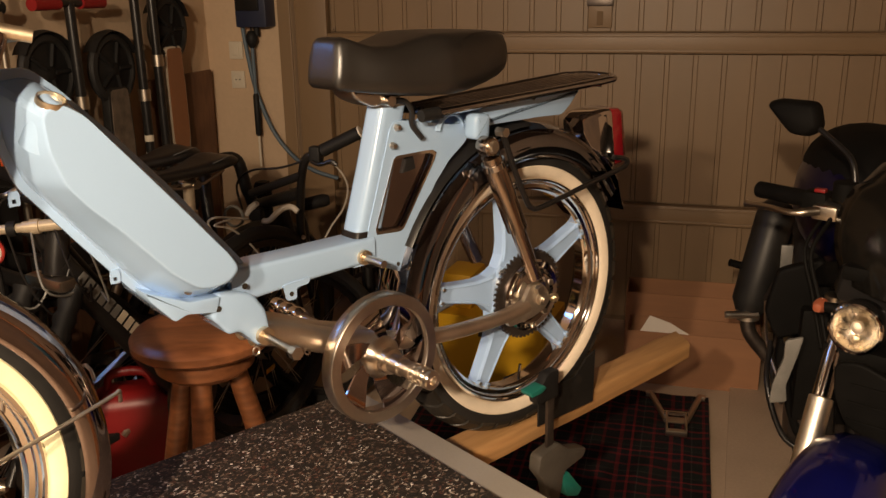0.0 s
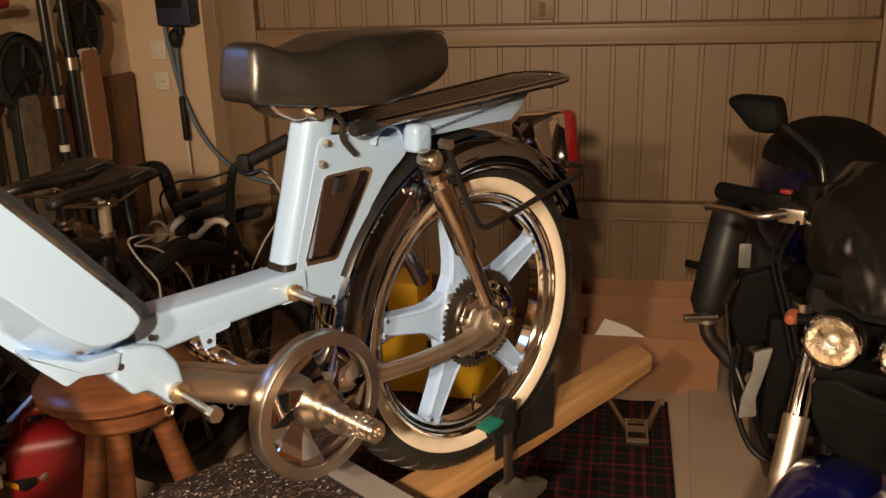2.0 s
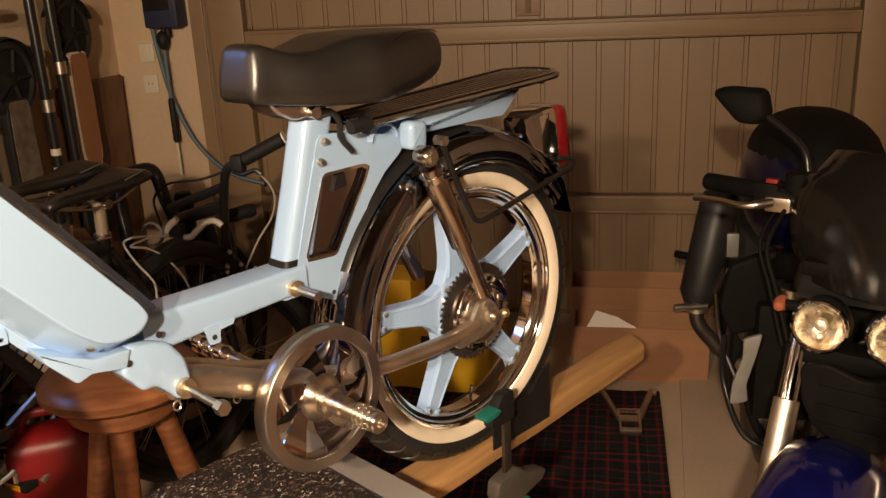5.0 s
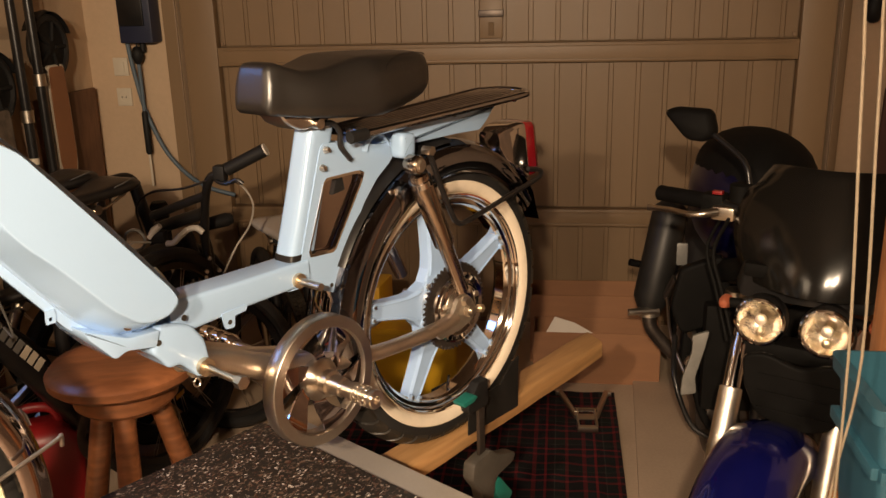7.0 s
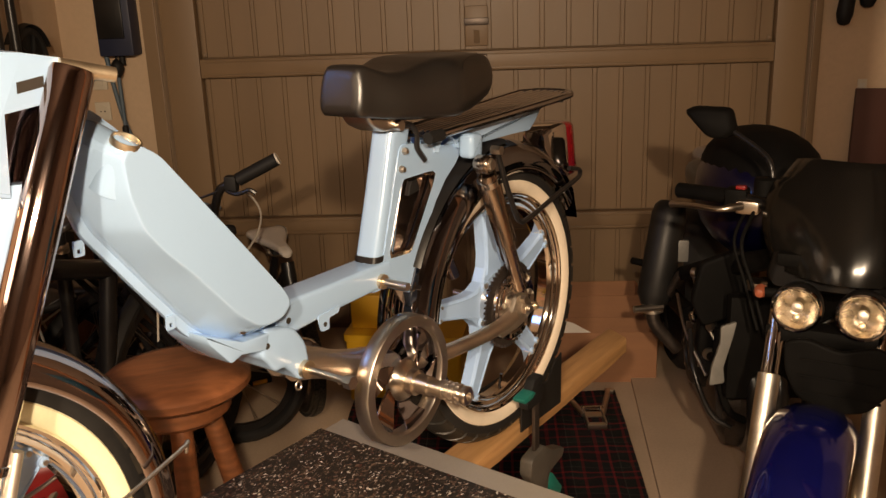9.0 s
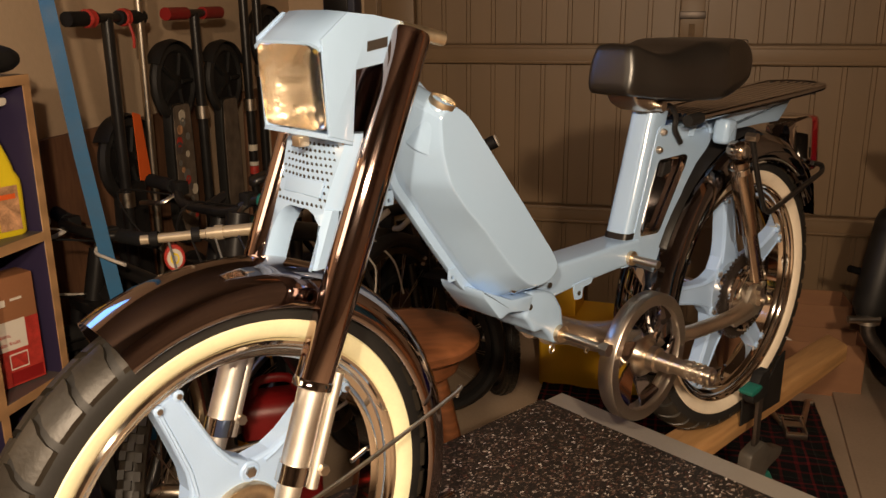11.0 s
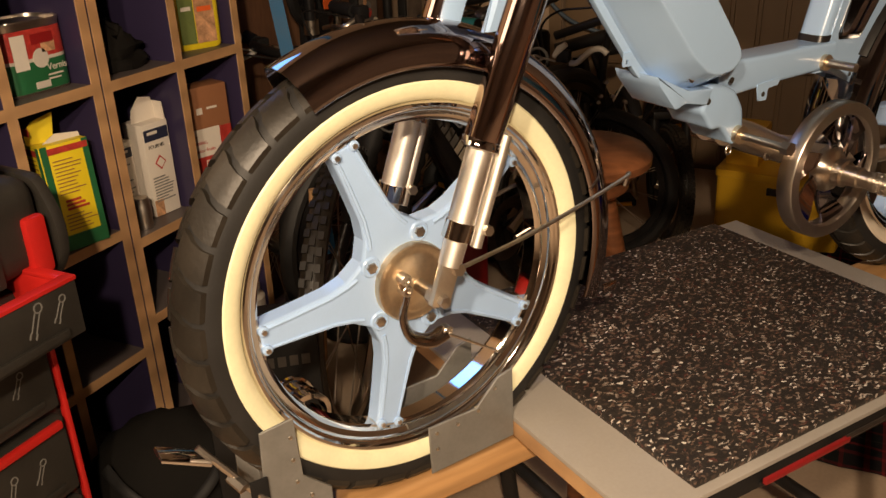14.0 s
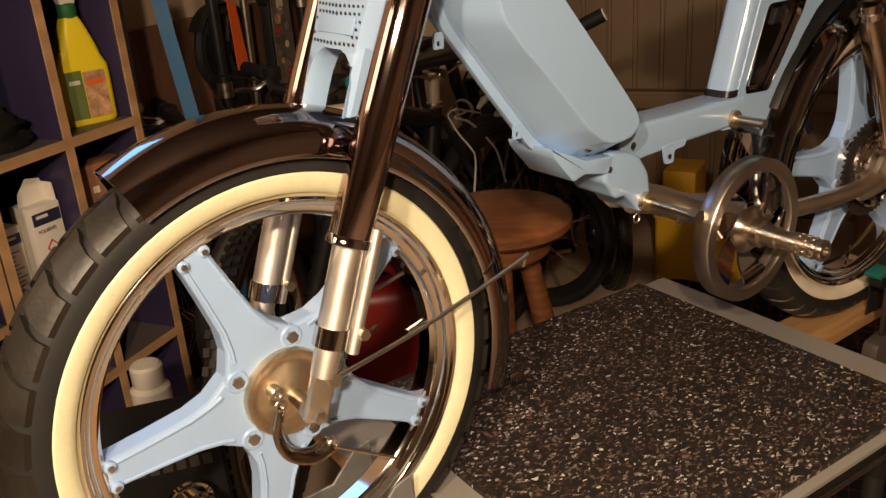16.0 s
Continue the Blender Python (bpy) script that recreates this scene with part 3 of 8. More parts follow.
def make_wheel(name, parent, centre, size, turn, hub_mat, label, wall="white"):
    """A cast five-spoke wheel with whitewall tyre, about y; size scales the radii."""
    w = part(name, lathe(B(), [(r * size, y) for r, y in (
        (0.206, -0.020), (0.209, -0.0285), (0.2062, -0.0312), (0.2030, -0.0306), (0.2012, -0.0278), (0.1988, -0.0272), (0.1968, -0.0250), (0.1955, -0.0205), (0.1928, -0.0192), (0.1892, -0.0180), (0.1868, -0.0130), (0.184, -0.010),
        (0.184, 0.010), (0.1868, 0.0130), (0.1892, 0.0180), (0.1928, 0.0192), (0.1955, 0.0205), (0.1968, 0.0250), (0.1988, 0.0272), (0.2012, 0.0278), (0.2030, 0.0306), (0.2062, 0.0312), (0.209, 0.0285), (0.206, 0.020), (0.200, 0.0))], 96, closed=True),
        M["rim"], parent, label, Matrix.Translation((centre[0], 0, centre[1])))
    # tyre body, whitewall and tread
    half = [(0.2075, -0.024), (0.216, -0.0305), (0.232, -0.0340), (0.246, -0.0325), (0.256, -0.0265), (0.2625, -0.016), (0.265, 0.0)]
    prof = [(r * size, y) for r, y in half] + [(r * size, -y) for r, y in half[-2::-1]] + [(0.205 * size, 0.0)]
    tyre = part("tyre", lathe(B(), prof, 96, closed=True), M["tyre"], w, "black rubber tyre")
    part("whitewall", lathe(B(), [(r * size, y) for r, y in ((0.2085, -0.0255), (0.2105, -0.0300), (0.216, -0.0335), (0.224, -0.0362), (0.2285, -0.0362), (0.2302, -0.0345))], 96, closed=True),
         M[wall], tyre, "whitewall ring with bright light in its cream colour" if wall == "white" else "ivory whitewall ring")
    bm = B()
    rng = random.Random(4)
    n = 40
    for k in range(n):
        for side in (-1, 1):
            a0 = 2 * math.pi * (k + (0.5 if side > 0 else 0)) / n
            span = 2 * math.pi / n * 0.80
            rows = []
            for ya, ra, lag in ((0.0025, 0.2652, 0.0), (0.012, 0.2640, 0.010), (0.0185, 0.2606, 0.03), (0.0275, 0.2545, 0.045), (0.0325, 0.2470, 0.05)):
                row = []
                for q in range(3):
                    a = a0 + lag + span * q / 2
                    for lift in (0.0, 0.0056):
                        r = (ra + lift - 0.0006) * size
                        row.append((r * math.cos(a), side * (ya + (0.001 if lift else 0) * (ya > 0.02)), r * math.sin(a)))
                rows.append([bm.verts.new(row[i]) for i in (0, 1, 3, 5, 4)])
            for p, q in zip(rows, rows[1:]):
                for i in range(5):
                    bm.faces.new((p[i], p[(i + 1) % 5], q[(i + 1) % 5], q[i]))
            bm.faces.new(rows[0])
            bm.faces.new(rows[-1])
    tagged(part("tread", bm, M["tyre_worn"], tyre, "dusty blocky tread", angle=25), kind="stuff")
    # star of spokes, one casting
    def star(rr, inset):
        pts = []
        for s in range(5):
            a = radians(turn + 72 * s)
            d, t = Vector((math.cos(a), math.sin(a))), Vector((-math.sin(a), math.cos(a)))
            for r, h in ((0.078, -0.0265), (0.10, -0.0205), (0.14, -0.0175), (0.178, -0.0157), (0.186, -0.0157), (0.186, 0.0157), (0.178, 0.0157), (0.14, 0.0175), (0.10, 0.0205), (0.078, 0.0265)):
                h2 = h - inset * (1 if h > 0 else -1)
                pts.append(d * (r - (inset if r > 0.17 else 0)) * size + t * h2 * size)
            a += radians(36)
            pts.append(Vector((math.cos(a), math.sin(a))) * (0.070 - inset) * size)
        return [tuple(p) for p in pts]
    bm = B()
    rings = [[(x, y, z) for x, z in star(1, i)] for y, i in ((0.013, 0.004), (0.010, 0.0), (-0.010, 0.0), (-0.0130, 0.0012), (-0.0142, 0.0034))]
    loft(bm, rings, "fan")
    casting = part("spoke_star", bm, M["blue_wheel"], w, "pale blue painted cast five-spoke star", angle=18)
    for s in range(5):
        a = radians(turn + 72 * s)
        d, t = Vector((math.cos(a), 0, math.sin(a))), Vector((-math.sin(a), 0, math.cos(a)))
        for side in (-1, 1):
            rib = [d * (r * size) + t * (side * (h - 0.0042) * size) + Vector((0, -0.0140, 0)) for r, h in ((0.066, 0.0300), (0.078, 0.0255), (0.10, 0.0205), (0.14, 0.0175), (0.174, 0.0157))]
            part("spoke_rib", tube(B(), rib, [0.0026, 0.0026, 0.0024, 0.0022, 0.0018], 6), M["blue_wheel"], casting)
            bx, bz = 0.1815 * math.cos(a) - side * 0.0115 * math.sin(a), 0.1815 * math.sin(a) + side * 0.0115 * math.cos(a)
            bm = B()
            lathe(bm, [(0.0058, -0.0125), (0.0058, -0.0175), (0.0044, -0.0185), (0.0001, -0.0185)], 12, turn=Matrix.Translation((bx * size, 0, bz * size)))
            part("spoke_bolt", bm, M["blue_wheel"], casting)
            bm = B()
            lathe(bm, [(0.0030, -0.018), (0.0030, -0.0205), (0.0001, -0.0208)], 8, turn=Matrix.Translation((bx * size, 0, bz * size)))
            part("rivet", bm, M["steel"], casting)
        # rim lug
        bm = B()
        box(bm, (0.188 * size * math.cos(a), -0.004, 0.188 * size * math.sin(a)), (0.010, 0.018, 0.052), 0.003, Matrix.Rotation(-a, 4, "Y"))
        part("rim_lug", bm, M["alu"], casting)
        a += radians(36)
        bm = B()
        lathe(bm, [(0.0125, -0.008), (0.0120, -0.0150), (0.0105, -0.0165), (0.0085, -0.0165), (0.0080, -0.0150), (0.0001, -0.0150)], 20, turn=Matrix.Translation((0.0585 * size * math.cos(a), 0, 0.0585 * size * math.sin(a))))
        part("hub_boss", bm, M["blue_wheel"], casting)
        bm = B()
        lathe(bm, [(0.0062, -0.015), (0.0062, -0.0185), (0.0001, -0.019)], 6, turn=Matrix.Translation((0.0585 * size * math.cos(a), 0, 0.0585 * size * math.sin(a))))
        part("hub_bolt", bm, M["steel"], casting)
    # valve stem
    bm = B()
    a = radians(turn + 250)
    tube(bm, [(0.186 * size * math.cos(a), 0, 0.186 * size * math.sin(a)), (0.155 * size * math.cos(a), -0.008, 0.155 * size * math.sin(a))], 0.003, 8)
    part("valve", bm, M["chrome"], w)
    return w


def make_moped():
    mp = root("moped", MOPED, "pale blue and chrome moped with whitewall tyres, stripped of its engine", "moped")
    blue, chrome, dark = M["blue"], M["chrome"], M["chrome_dark"]

    # --- front wheel, brake and axle ---
    fw = make_wheel("front_wheel", mp, FRONT, 0.997, 113, M["darksteel"], "chrome rim of the front wheel")
    fw.matrix_basis = Matrix.Translation((FRONT[0], 0, FRONT[1])) @ Matrix.Rotation(radians(1.2), 4, "Z")
    plate = part("brake_plate", lathe(B(), [(0.0475, 0.0), (0.0475, -0.020), (0.046, -0.0225), (0.041, -0.0235), (0.039, -0.0225), (0.034, -0.0235), (0.026, -0.026), (0.018, -0.030), (0.0001, -0.031)], 48), M["brass"], fw, "worn brass-coloured drum brake plate")
    lever = smooth_path([(-0.022, -0.033, 0.014), (-0.019, -0.035, -0.005), (-0.026, -0.036, -0.030), (-0.018, -0.037, -0.056), (0.006, -0.038, -0.070), (0.028, -0.038, -0.066)], 5)
    part("brake_lever", tube(B(), lever, [0.0115, 0.0110, 0.0105] + [0.0098] * (len(lever) - 6) + [0.0100] * 3, 12, flat=0.45), M["shock"], plate, "bronze-grey curved brake lever")
    for x, z in ((-0.022, 0.016), (0.030, -0.066), (-0.021, 0.002)):
        part("brake_nut", lathe(B(), [(0.0070, -0.030), (0.0070, -0.0415), (0.0060, -0.0425), (0.0040, -0.0425), (0.0038, -0.0405), (0.0001, -0.0405)], 18, turn=Matrix.Translation((x, 0, z))), M["steel"], plate)
    part("brake_rod", tube(B(), [(0.026, -0.041, -0.066), (0.10, -0.044, -0.115)], 0.0018, 6), M["steel"], plate)
    for side in (-1, 1):
        part("axle_nut", lathe(B(), [(0.0125, 0.060 * side), (0.0125, 0.072 * side), (0.0115, 0.073 * side), (0.0075, 0.0735 * side), (0.0070, 0.086 * side), (0.0001, 0.087 * side)], 6), M["steel"], fw)
    part("axle", tube(B(), [(0, -0.062, 0), (0, 0.062, 0)], 0.008, 12), M["steel"], fw)

    # --- fork: two legs, each upper tube, slider, brace and dropout ---
    a, b = Vector((0.2035, 0, 1.2759)), Vector((0.0593, 0, 0.9381))
    low = Vector((FRONT[0] + 0.004, 0, FRONT[1] + 0.005))
    d = (a - b).normalized()
    for side in (-1, 1):
        off = Vector((0, side * 0.073, 0))
        e2 = Vector((d.z, 0, -d.x))

        def oval(p, f):
            c = p + off - e2 * 0.0130
            return [tuple(c + e2 * (0.0208 * f * math.cos(t)) + Vector((0, 0.0190 * f * math.sin(t), 0))) for t in [2 * math.pi * k / 40 for k in range(40)]]
        bm = B()
        loft(bm, [oval(b - d * 0.003, 0.93), oval(b, 1.0), oval(b + (a - b) * 0.5, 1.0), oval(a, 1.0), oval(a + d * 0.005, 0.90)])
        leg = part("fork_leg", bm, M["chrome_fork"], mp, "smoked chrome oval upper fork tube", angle=50)
        bm = B()
        loft(bm, [oval(b - d * 0.005, 0.98), oval(b - d * 0.004, 1.05), oval(b + d * 0.004, 1.05), oval(b + d * 0.005, 1.0)])
        part("tube_collar", bm, chrome, leg, angle=50)
        low2 = low + off
        s0 = b + off - e2 * 0.012
        part("slider", tube(B(), [s0 + (low2 - s0) * 0.0, s0 + (low2 - s0) * 0.62, s0 + (low2 - s0) * 0.63, s0 + (low2 - s0) * 0.80], [0.0150, 0.0150, 0.0134, 0.0128], 24), M["slider"], leg, "satin aluminium fork slider")
        part("slider_clamp", tube(B(), [s0 + (low2 - s0) * 0.50, s0 + (low2 - s0) * 0.62], 0.0170, 24), chrome, leg)
        q = Vector((0.027, side * 0.006, 0.006))
        part("side_rod", tube(B(), [s0 + q, s0 + q + (low2 - s0) * 0.74], 0.0068, 14), M["slider"], leg)
        part("rod_bolt", tube(B(), [s0 + q + (low2 - s0) * 0.62 + Vector((0.004, -side * 0.012, 0)), s0 + q + (low2 - s0) * 0.62 + Vector((0.004, side * 0.012, 0))], 0.006, 6), M["steel"], leg)
        bm = B()
        u = (low2 - s0).normalized()
        mid = s0 + (low2 - s0) * 0.90
        t = Matrix.Rotation(math.atan2(-u.x, -u.z), 4, "Y")
        box(bm, mid, (0.024, 0.010, 0.062), 0.003, t)
        part("dropout", bm, M["alu"], leg, "cast fork dropout")
        part("stay_nut", tube(B(), [mid + Vector((0.012, -0.012, 0.012)), mid + Vector((0.012, 0.012, 0.012))], 0.0075, 6), M["steel"], leg)
        # mudguard stay rod
        rod = smooth_path([mid + Vector((0.012, side * 0.008, 0.012)), (0.1341, side * 0.058, 0.8181), (0.2651, side * 0.056, 0.8506), (0.2829, side * 0.048, 0.8523), (0.2863, side * 0.040, 0.8352)], 5)
        part("stay_rod", tube(B(), rod, 0.0026, 8), M["steel"], mp)

    # --- front mudguard ---
    sec = [(-0.0455, 0.246), (-0.0460, 0.250), (-0.0450, 0.262), (-0.040, 0.274), (-0.030, 0.2825), (-0.016, 0.287), (0.0, 0.2885), (0.016, 0.287), (0.030, 0.2825), (0.040, 0.274), (0.0450, 0.262), (0.0460, 0.250), (0.0455, 0.246)]
    part("front_mudguard", arch(B(), FRONT, sec, 116.8, -19, 56), dark, mp, "smoked chrome front mudguard", angle=50)
    bm = B()
    box(bm, (0.2655, -0.044, 0.7008), (0.022, 0.004, 0.012), 0.001)
    part("mudguard_tab", bm, dark, mp)

    # --- head tube, fork shroud with punched grille ---
    part("head_tube", tube(B(), [b + d * 0.21, a + d * 0.01], 0.024, 20), blue, mp)

    def slant(z):
        return 0.1161 + (z - 1.1707) * 0.369

    bm = B()
    # front plate as rows from top to bottom, with an arch between two legs
    rows = [(1.186, 0.056), (1.176, 0.056), (1.160, 0.0545), (1.140, 0.051), (1.122, 0.049), (1.108, 0.048)]
    ring = []
    for z, w in rows:
        x = slant(z)
        ring.append([(x + 0.030, -w, z), (x + 0.012, -w - 0.001, z), (x, -w + 0.006, z), (x - 0.003, 0, z), (x, w - 0.006, z), (x + 0.012, w + 0.001, z), (x + 0.030, w, z), (x + 0.028, w - 0.004, z), (x + 0.012, w - 0.004, z), (x + 0.006, 0, z), (x + 0.012, -w + 0.004, z), (x + 0.028, -w + 0.004, z)])
    loft(bm, ring)
    shroud = part("fork_shroud", bm, blue, mp, "pale blue fork shroud with a punched grille")
    for side in (-1, 1):
        bm = B()
        ring = []
        near = 0.0085 if side < 0 else 0.0
        for z, w0, w1 in ((1.110, 0.0480, 0.004), (1.104, 0.0478, 0.018 + near * 0.6), (1.095, 0.0475, 0.027 + near), (1.080, 0.0470, 0.0325 + near), (1.060, 0.0465, 0.0335 + near), (1.050 if side < 0 else 1.036, 0.0460, 0.0335 + near)):
            x = slant(z)
            ring.append([(x + 0.027, side * w0, z), (x + 0.006, side * (w0 + 0.001), z), (x, side * (w0 - 0.005), z), (x - 0.001, side * (w1 + 0.005), z), (x + 0.006, side * w1, z), (x + 0.025, side * w1, z)])
        loft(bm, ring)
        part("shroud_leg", bm, blue, shroud)
    # the plate is not pierced: dark discs carry the shade of its holes
    holes = B()
    for r in range(10):
        z = 1.1715 - r * 0.0066
        for c in range(12):
            y = -0.0405 + 0.081 * c / 11 + (0.0035 if r % 2 else 0)
            if 6 <= r <= 8 and 1 < c < 11 or abs(y) > 0.0425:
                continue
            x = slant(z) - 0.0034 + 0.003 * abs(y) / 0.04
            lathe(holes, [(0.0024, 0.0), (0.0024, -0.0006), (0.0001, -0.0006)], 8, "X", turn=Matrix.Translation((x + 0.0006, y, z)) @ Matrix.Diagonal((1, 0.85, 1.1, 1)))
    tagged(part("grille_hole", holes, M["ink_and_holes"], shroud, "rows of small dark discs drawn as punched holes"), kind="stuff")
    bm = B()
    box(bm, (slant(1.1292) - 0.0028, -0.003, 1.1292), (0.003, 0.064, 0.0170), 0.001, Matrix.Rotation(0.35, 4, "Y"))
    part("badge_field", bm, blue, shroud)

    # --- headlamp nacelle ---
    side_pts = [(0.0898, 1.2808), (0.1233, 1.3056), (0.1548, 1.3027), (0.1915, 1.2958), (0.2325, 1.2829), (0.2325, 1.272), (0.2017, 1.267), (0.1854, 1.257), (0.1304, 1.2501), (0.1233, 1.1786), (0.0938, 1.1876)]
    nac = None
    slot = [(0.1446, 1.2669), (0.1711, 1.2709), (0.1721, 1.2809), (0.1456, 1.2769)]
    for side in (-1, 1):
        y = 0.056 * side
        bm = B()
        prism(bm, side_pts, y - 0.002, y + 0.002, 0.0012)
        ob = part("nacelle_side", bm, blue, mp, "pale blue headlamp nacelle")
        bm = B()
        prism(bm, slot, y - 0.0026, y + 0.0026)
        part("nacelle_slot", bm, M["ink_and_holes"], ob)
        if side < 0:
            nac = ob
    top = [(0.0867, 1.2788), (0.0979, 1.2877), (0.1233, 1.3076), (0.1548, 1.3047), (0.1915, 1.2978), (0.2345, 1.2839)]
    bm = B()
    ring = []
    for x, z in top:
        w = 0.0575 if x > 0.11 else 0.0565
        ring.append([(x, y * w, z - 0.006 * abs(y) ** 6) for y in (-1, -0.92, -0.75, -0.4, 0, 0.4, 0.75, 0.92, 1)] + [(x + 0.001, y * w, z - 0.006 * abs(y) ** 6 - 0.004) for y in (1, 0.92, 0.75, 0.4, 0, -0.4, -0.75, -0.92, -1)])
    loft(bm, ring)
    part("nacelle_top", bm, blue, nac, angle=50)
    bm = B()
    prism(bm, [(0.0918, 1.1847), (0.1243, 1.1746), (0.1243, 1.1796), (0.0928, 1.1896)], -0.056, 0.056, 0.001)
    part("nacelle_floor", bm, blue, nac)
    # reflector, ribbed lens and its rim
    bm = B()
    ring = []
    for f, depth in ((1.0, 0.006), (0.96, 0.014), (0.8, 0.030), (0.5, 0.040), (0.18, 0.043)):
        loop = rounded([(-0.050 * f, -0.042 * f), (0.050 * f, -0.042 * f), (0.050 * f, 0.042 * f), (-0.050 * f, 0.042 * f)], 0.012 * f, 4)
        ring.append([(0.0878 + depth - z * 0.07, y, 1.2337 + z) for y, z in loop])
    vs = loft(bm, ring, cap=False)
    bm.faces.new([v for v in bm.verts][-len(ring[-1]):])
    lamp = part("headlamp", bm, M["bowl"], mp, "square headlamp with a mirrored bowl")
    bm = B()
    ring = []
    for f, depth in ((0.97, 0.0065), (0.985, 0.004), (0.97, -0.001), (0.85, -0.004), (0.4, -0.007)):
        loop = rounded([(-0.050 * f, -0.043 * f), (0.050 * f, -0.043 * f), (0.050 * f, 0.043 * f), (-0.050 * f, 0.043 * f)], 0.012 * f, 4)
        ring.append([(0.0878 + depth - z * 0.07, y, 1.2337 + z) for y, z in loop])
    loft(bm, ring)
    lens = part("lamp_lens", bm, M["lens"], lamp, "ribbed clear lamp glass")
    lens.visible_shadow = False
    part("lamp_bulb", lathe(B(), [(0.0001, 0.106), (0.006, 0.108), (0.007, 0.116), (0.005, 0.126)], 14, "X", turn=Matrix.Translation((0, 0, 1.234))), M["brass"], lamp)
    bm = B()
    box(bm, (0.0923, -0.010, 1.1787), (0.014, 0.014, 0.012), 0.003)
    part("lens_clip", bm, M["brass"], lamp, "brass lens clip")
    # clamp at the top of the fork, and dark inner panels
    for side in (-1, 1):
        part("handlebar_clamp", tube(B(), [(0.1871, side * 0.060, 1.2879), (0.2358, side * 0.074, 1.276)], [0.0085, 0.0075], 12), M["brass"], mp, "brass-toned clamp stub")
        bm = B()
        prism(bm, [(0.1283, 1.252), (0.1915, 1.258), (0.1243, 1.0863), (0.106, 1.0914)], side * 0.047 - 0.0015, side * 0.047 + 0.0015)
        part("side_panel", bm, dark, mp, "smoked chrome side panel")

    # --- tank of two pressed half shells joined at a central seam ---
    seam = rounded([(0.2037, 1.2402), (0.2483, 1.2401), (0.2778, 1.2141), (0.3381, 1.1508), (0.3986, 1.0802), (0.4677, 0.9911), (0.4925, 0.9586), (0.478, 0.9276), (0.4213, 0.9193), (0.3729, 0.929), (0.333, 0.9576), (0.3074, 0.9909), (0.2748, 1.0332), (0.2443, 1.0745), (0.2169, 1.1106), (0.2027, 1.1605)], 0.010, 3)
    bm = B()
    prism(bm, seam, -0.0052, 0.0052, 0.0015)
    sp = part("tank_seam", bm, blue, mp, "pale blue welded tank seam", angle=50)
    # each half: from the seam a steep lower facet rises to a flat crown near the top edge
    base = rounded([(0.2057, 1.2262), (0.2443, 1.2311), (0.2748, 1.2071), (0.332, 1.1468), (0.3924, 1.0762), (0.4615, 0.9882), (0.4821, 0.9597), (0.4697, 0.9367), (0.4223, 0.9293), (0.377, 0.937), (0.3412, 0.9655), (0.3156, 0.9968), (0.2829, 1.0392), (0.2524, 1.0794), (0.225, 1.1165), (0.2118, 1.1604)], 0.012, 4)
    crown = rounded([(0.2345, 1.1962), (0.2540, 1.2060), (0.2780, 1.1912), (0.3223, 1.1379), (0.3787, 1.0693), (0.4385, 0.9944), (0.4478, 0.9761), (0.4333, 0.9622), (0.4086, 0.9596), (0.390, 0.9638), (0.3633, 0.9852), (0.3448, 1.0065), (0.3059, 1.0519), (0.2715, 1.0872), (0.2490, 1.1168), (0.2370, 1.1558)], 0.010, 4)
    for side in (-1, 1):
        def step(f):
            return [tuple(Vector(p).lerp(Vector(q), f)) for p, q in zip(base, crown)]
        bm = B()
        loft(bm, [[(x, side * y, z) for x, z in step(f)] for f, y in ((0.0, 0.003), (0.0, 0.008), (0.04, 0.014), (0.10, 0.019), (0.55, 0.0440), (0.93, 0.0660), (0.97, 0.0684), (1.01, 0.0698), (1.06, 0.0704))], "fan")
        part("tank_side", bm, blue, sp, "pale blue bulging tank side", angle=14)
    part("filler_neck", lathe(B(), [(0.0150, -0.006), (0.0155, 0.0), (0.0165, 0.006), (0.0155, 0.012), (0.0140, 0.012), (0.0130, 0.004), (0.0125, -0.01), (0.0001, -0.012)], 28, "Z", turn=Matrix.Translation((0.2493, -0.053, 1.2002)) @ Matrix.Rotation(0.15, 4, "Y") @ Matrix.Rotation(0.45, 4, "X")), M["brass"], sp, "bare metal fuel filler neck")
    collar = Matrix.Translation((0.2493, -0.053, 1.2002)) @ Matrix.Rotation(0.15, 4, "Y") @ Matrix.Rotation(0.45, 4, "X")
    part("filler_collar", lathe(B(), [(0.0250, -0.046), (0.0232, -0.026), (0.0208, -0.012), (0.0186, -0.001), (0.0172, 0.004), (0.0162, 0.0055), (0.0150, 0.002), (0.0150, -0.046)], 40, "Z", turn=collar), blue, sp)
    for u, z in ((0.3125, 0.9809), (0.2118, 1.0967)):
        bm = B()
        holed(bm, [(u - 0.006, z - 0.007), (u + 0.006, z - 0.007), (u + 0.007, z + 0.01), (u - 0.005, z + 0.01)], [(u - 0.0024, z - 0.0040), (u + 0.0024, z - 0.0040), (u + 0.0024, z + 0.001), (u - 0.0024, z + 0.001)], (u, z - 0.0015), -0.0070, -0.0040, 16)
        part("cable_lug", bm, blue, sp)
    part("tank_bolt", lathe(B(), [(0.0060, -0.036), (0.0060, -0.045), (0.003, -0.045), (0.0028, -0.042), (0.0001, -0.042)], 14, turn=Matrix.Translation((0.3879, 0, 0.9549))), M["steel"], sp)

    # --- under-tank bracket and the bottom bracket swan neck ---
    bm = B()
    prism(bm, rounded([(0.334, 0.9636), (0.3914, 0.9368), (0.4346, 0.9342), (0.4264, 0.9122), (0.3863, 0.9208), (0.3688, 0.915), (0.3381, 0.9515)], 0.004, 2), -0.039, 0.039, 0.003)
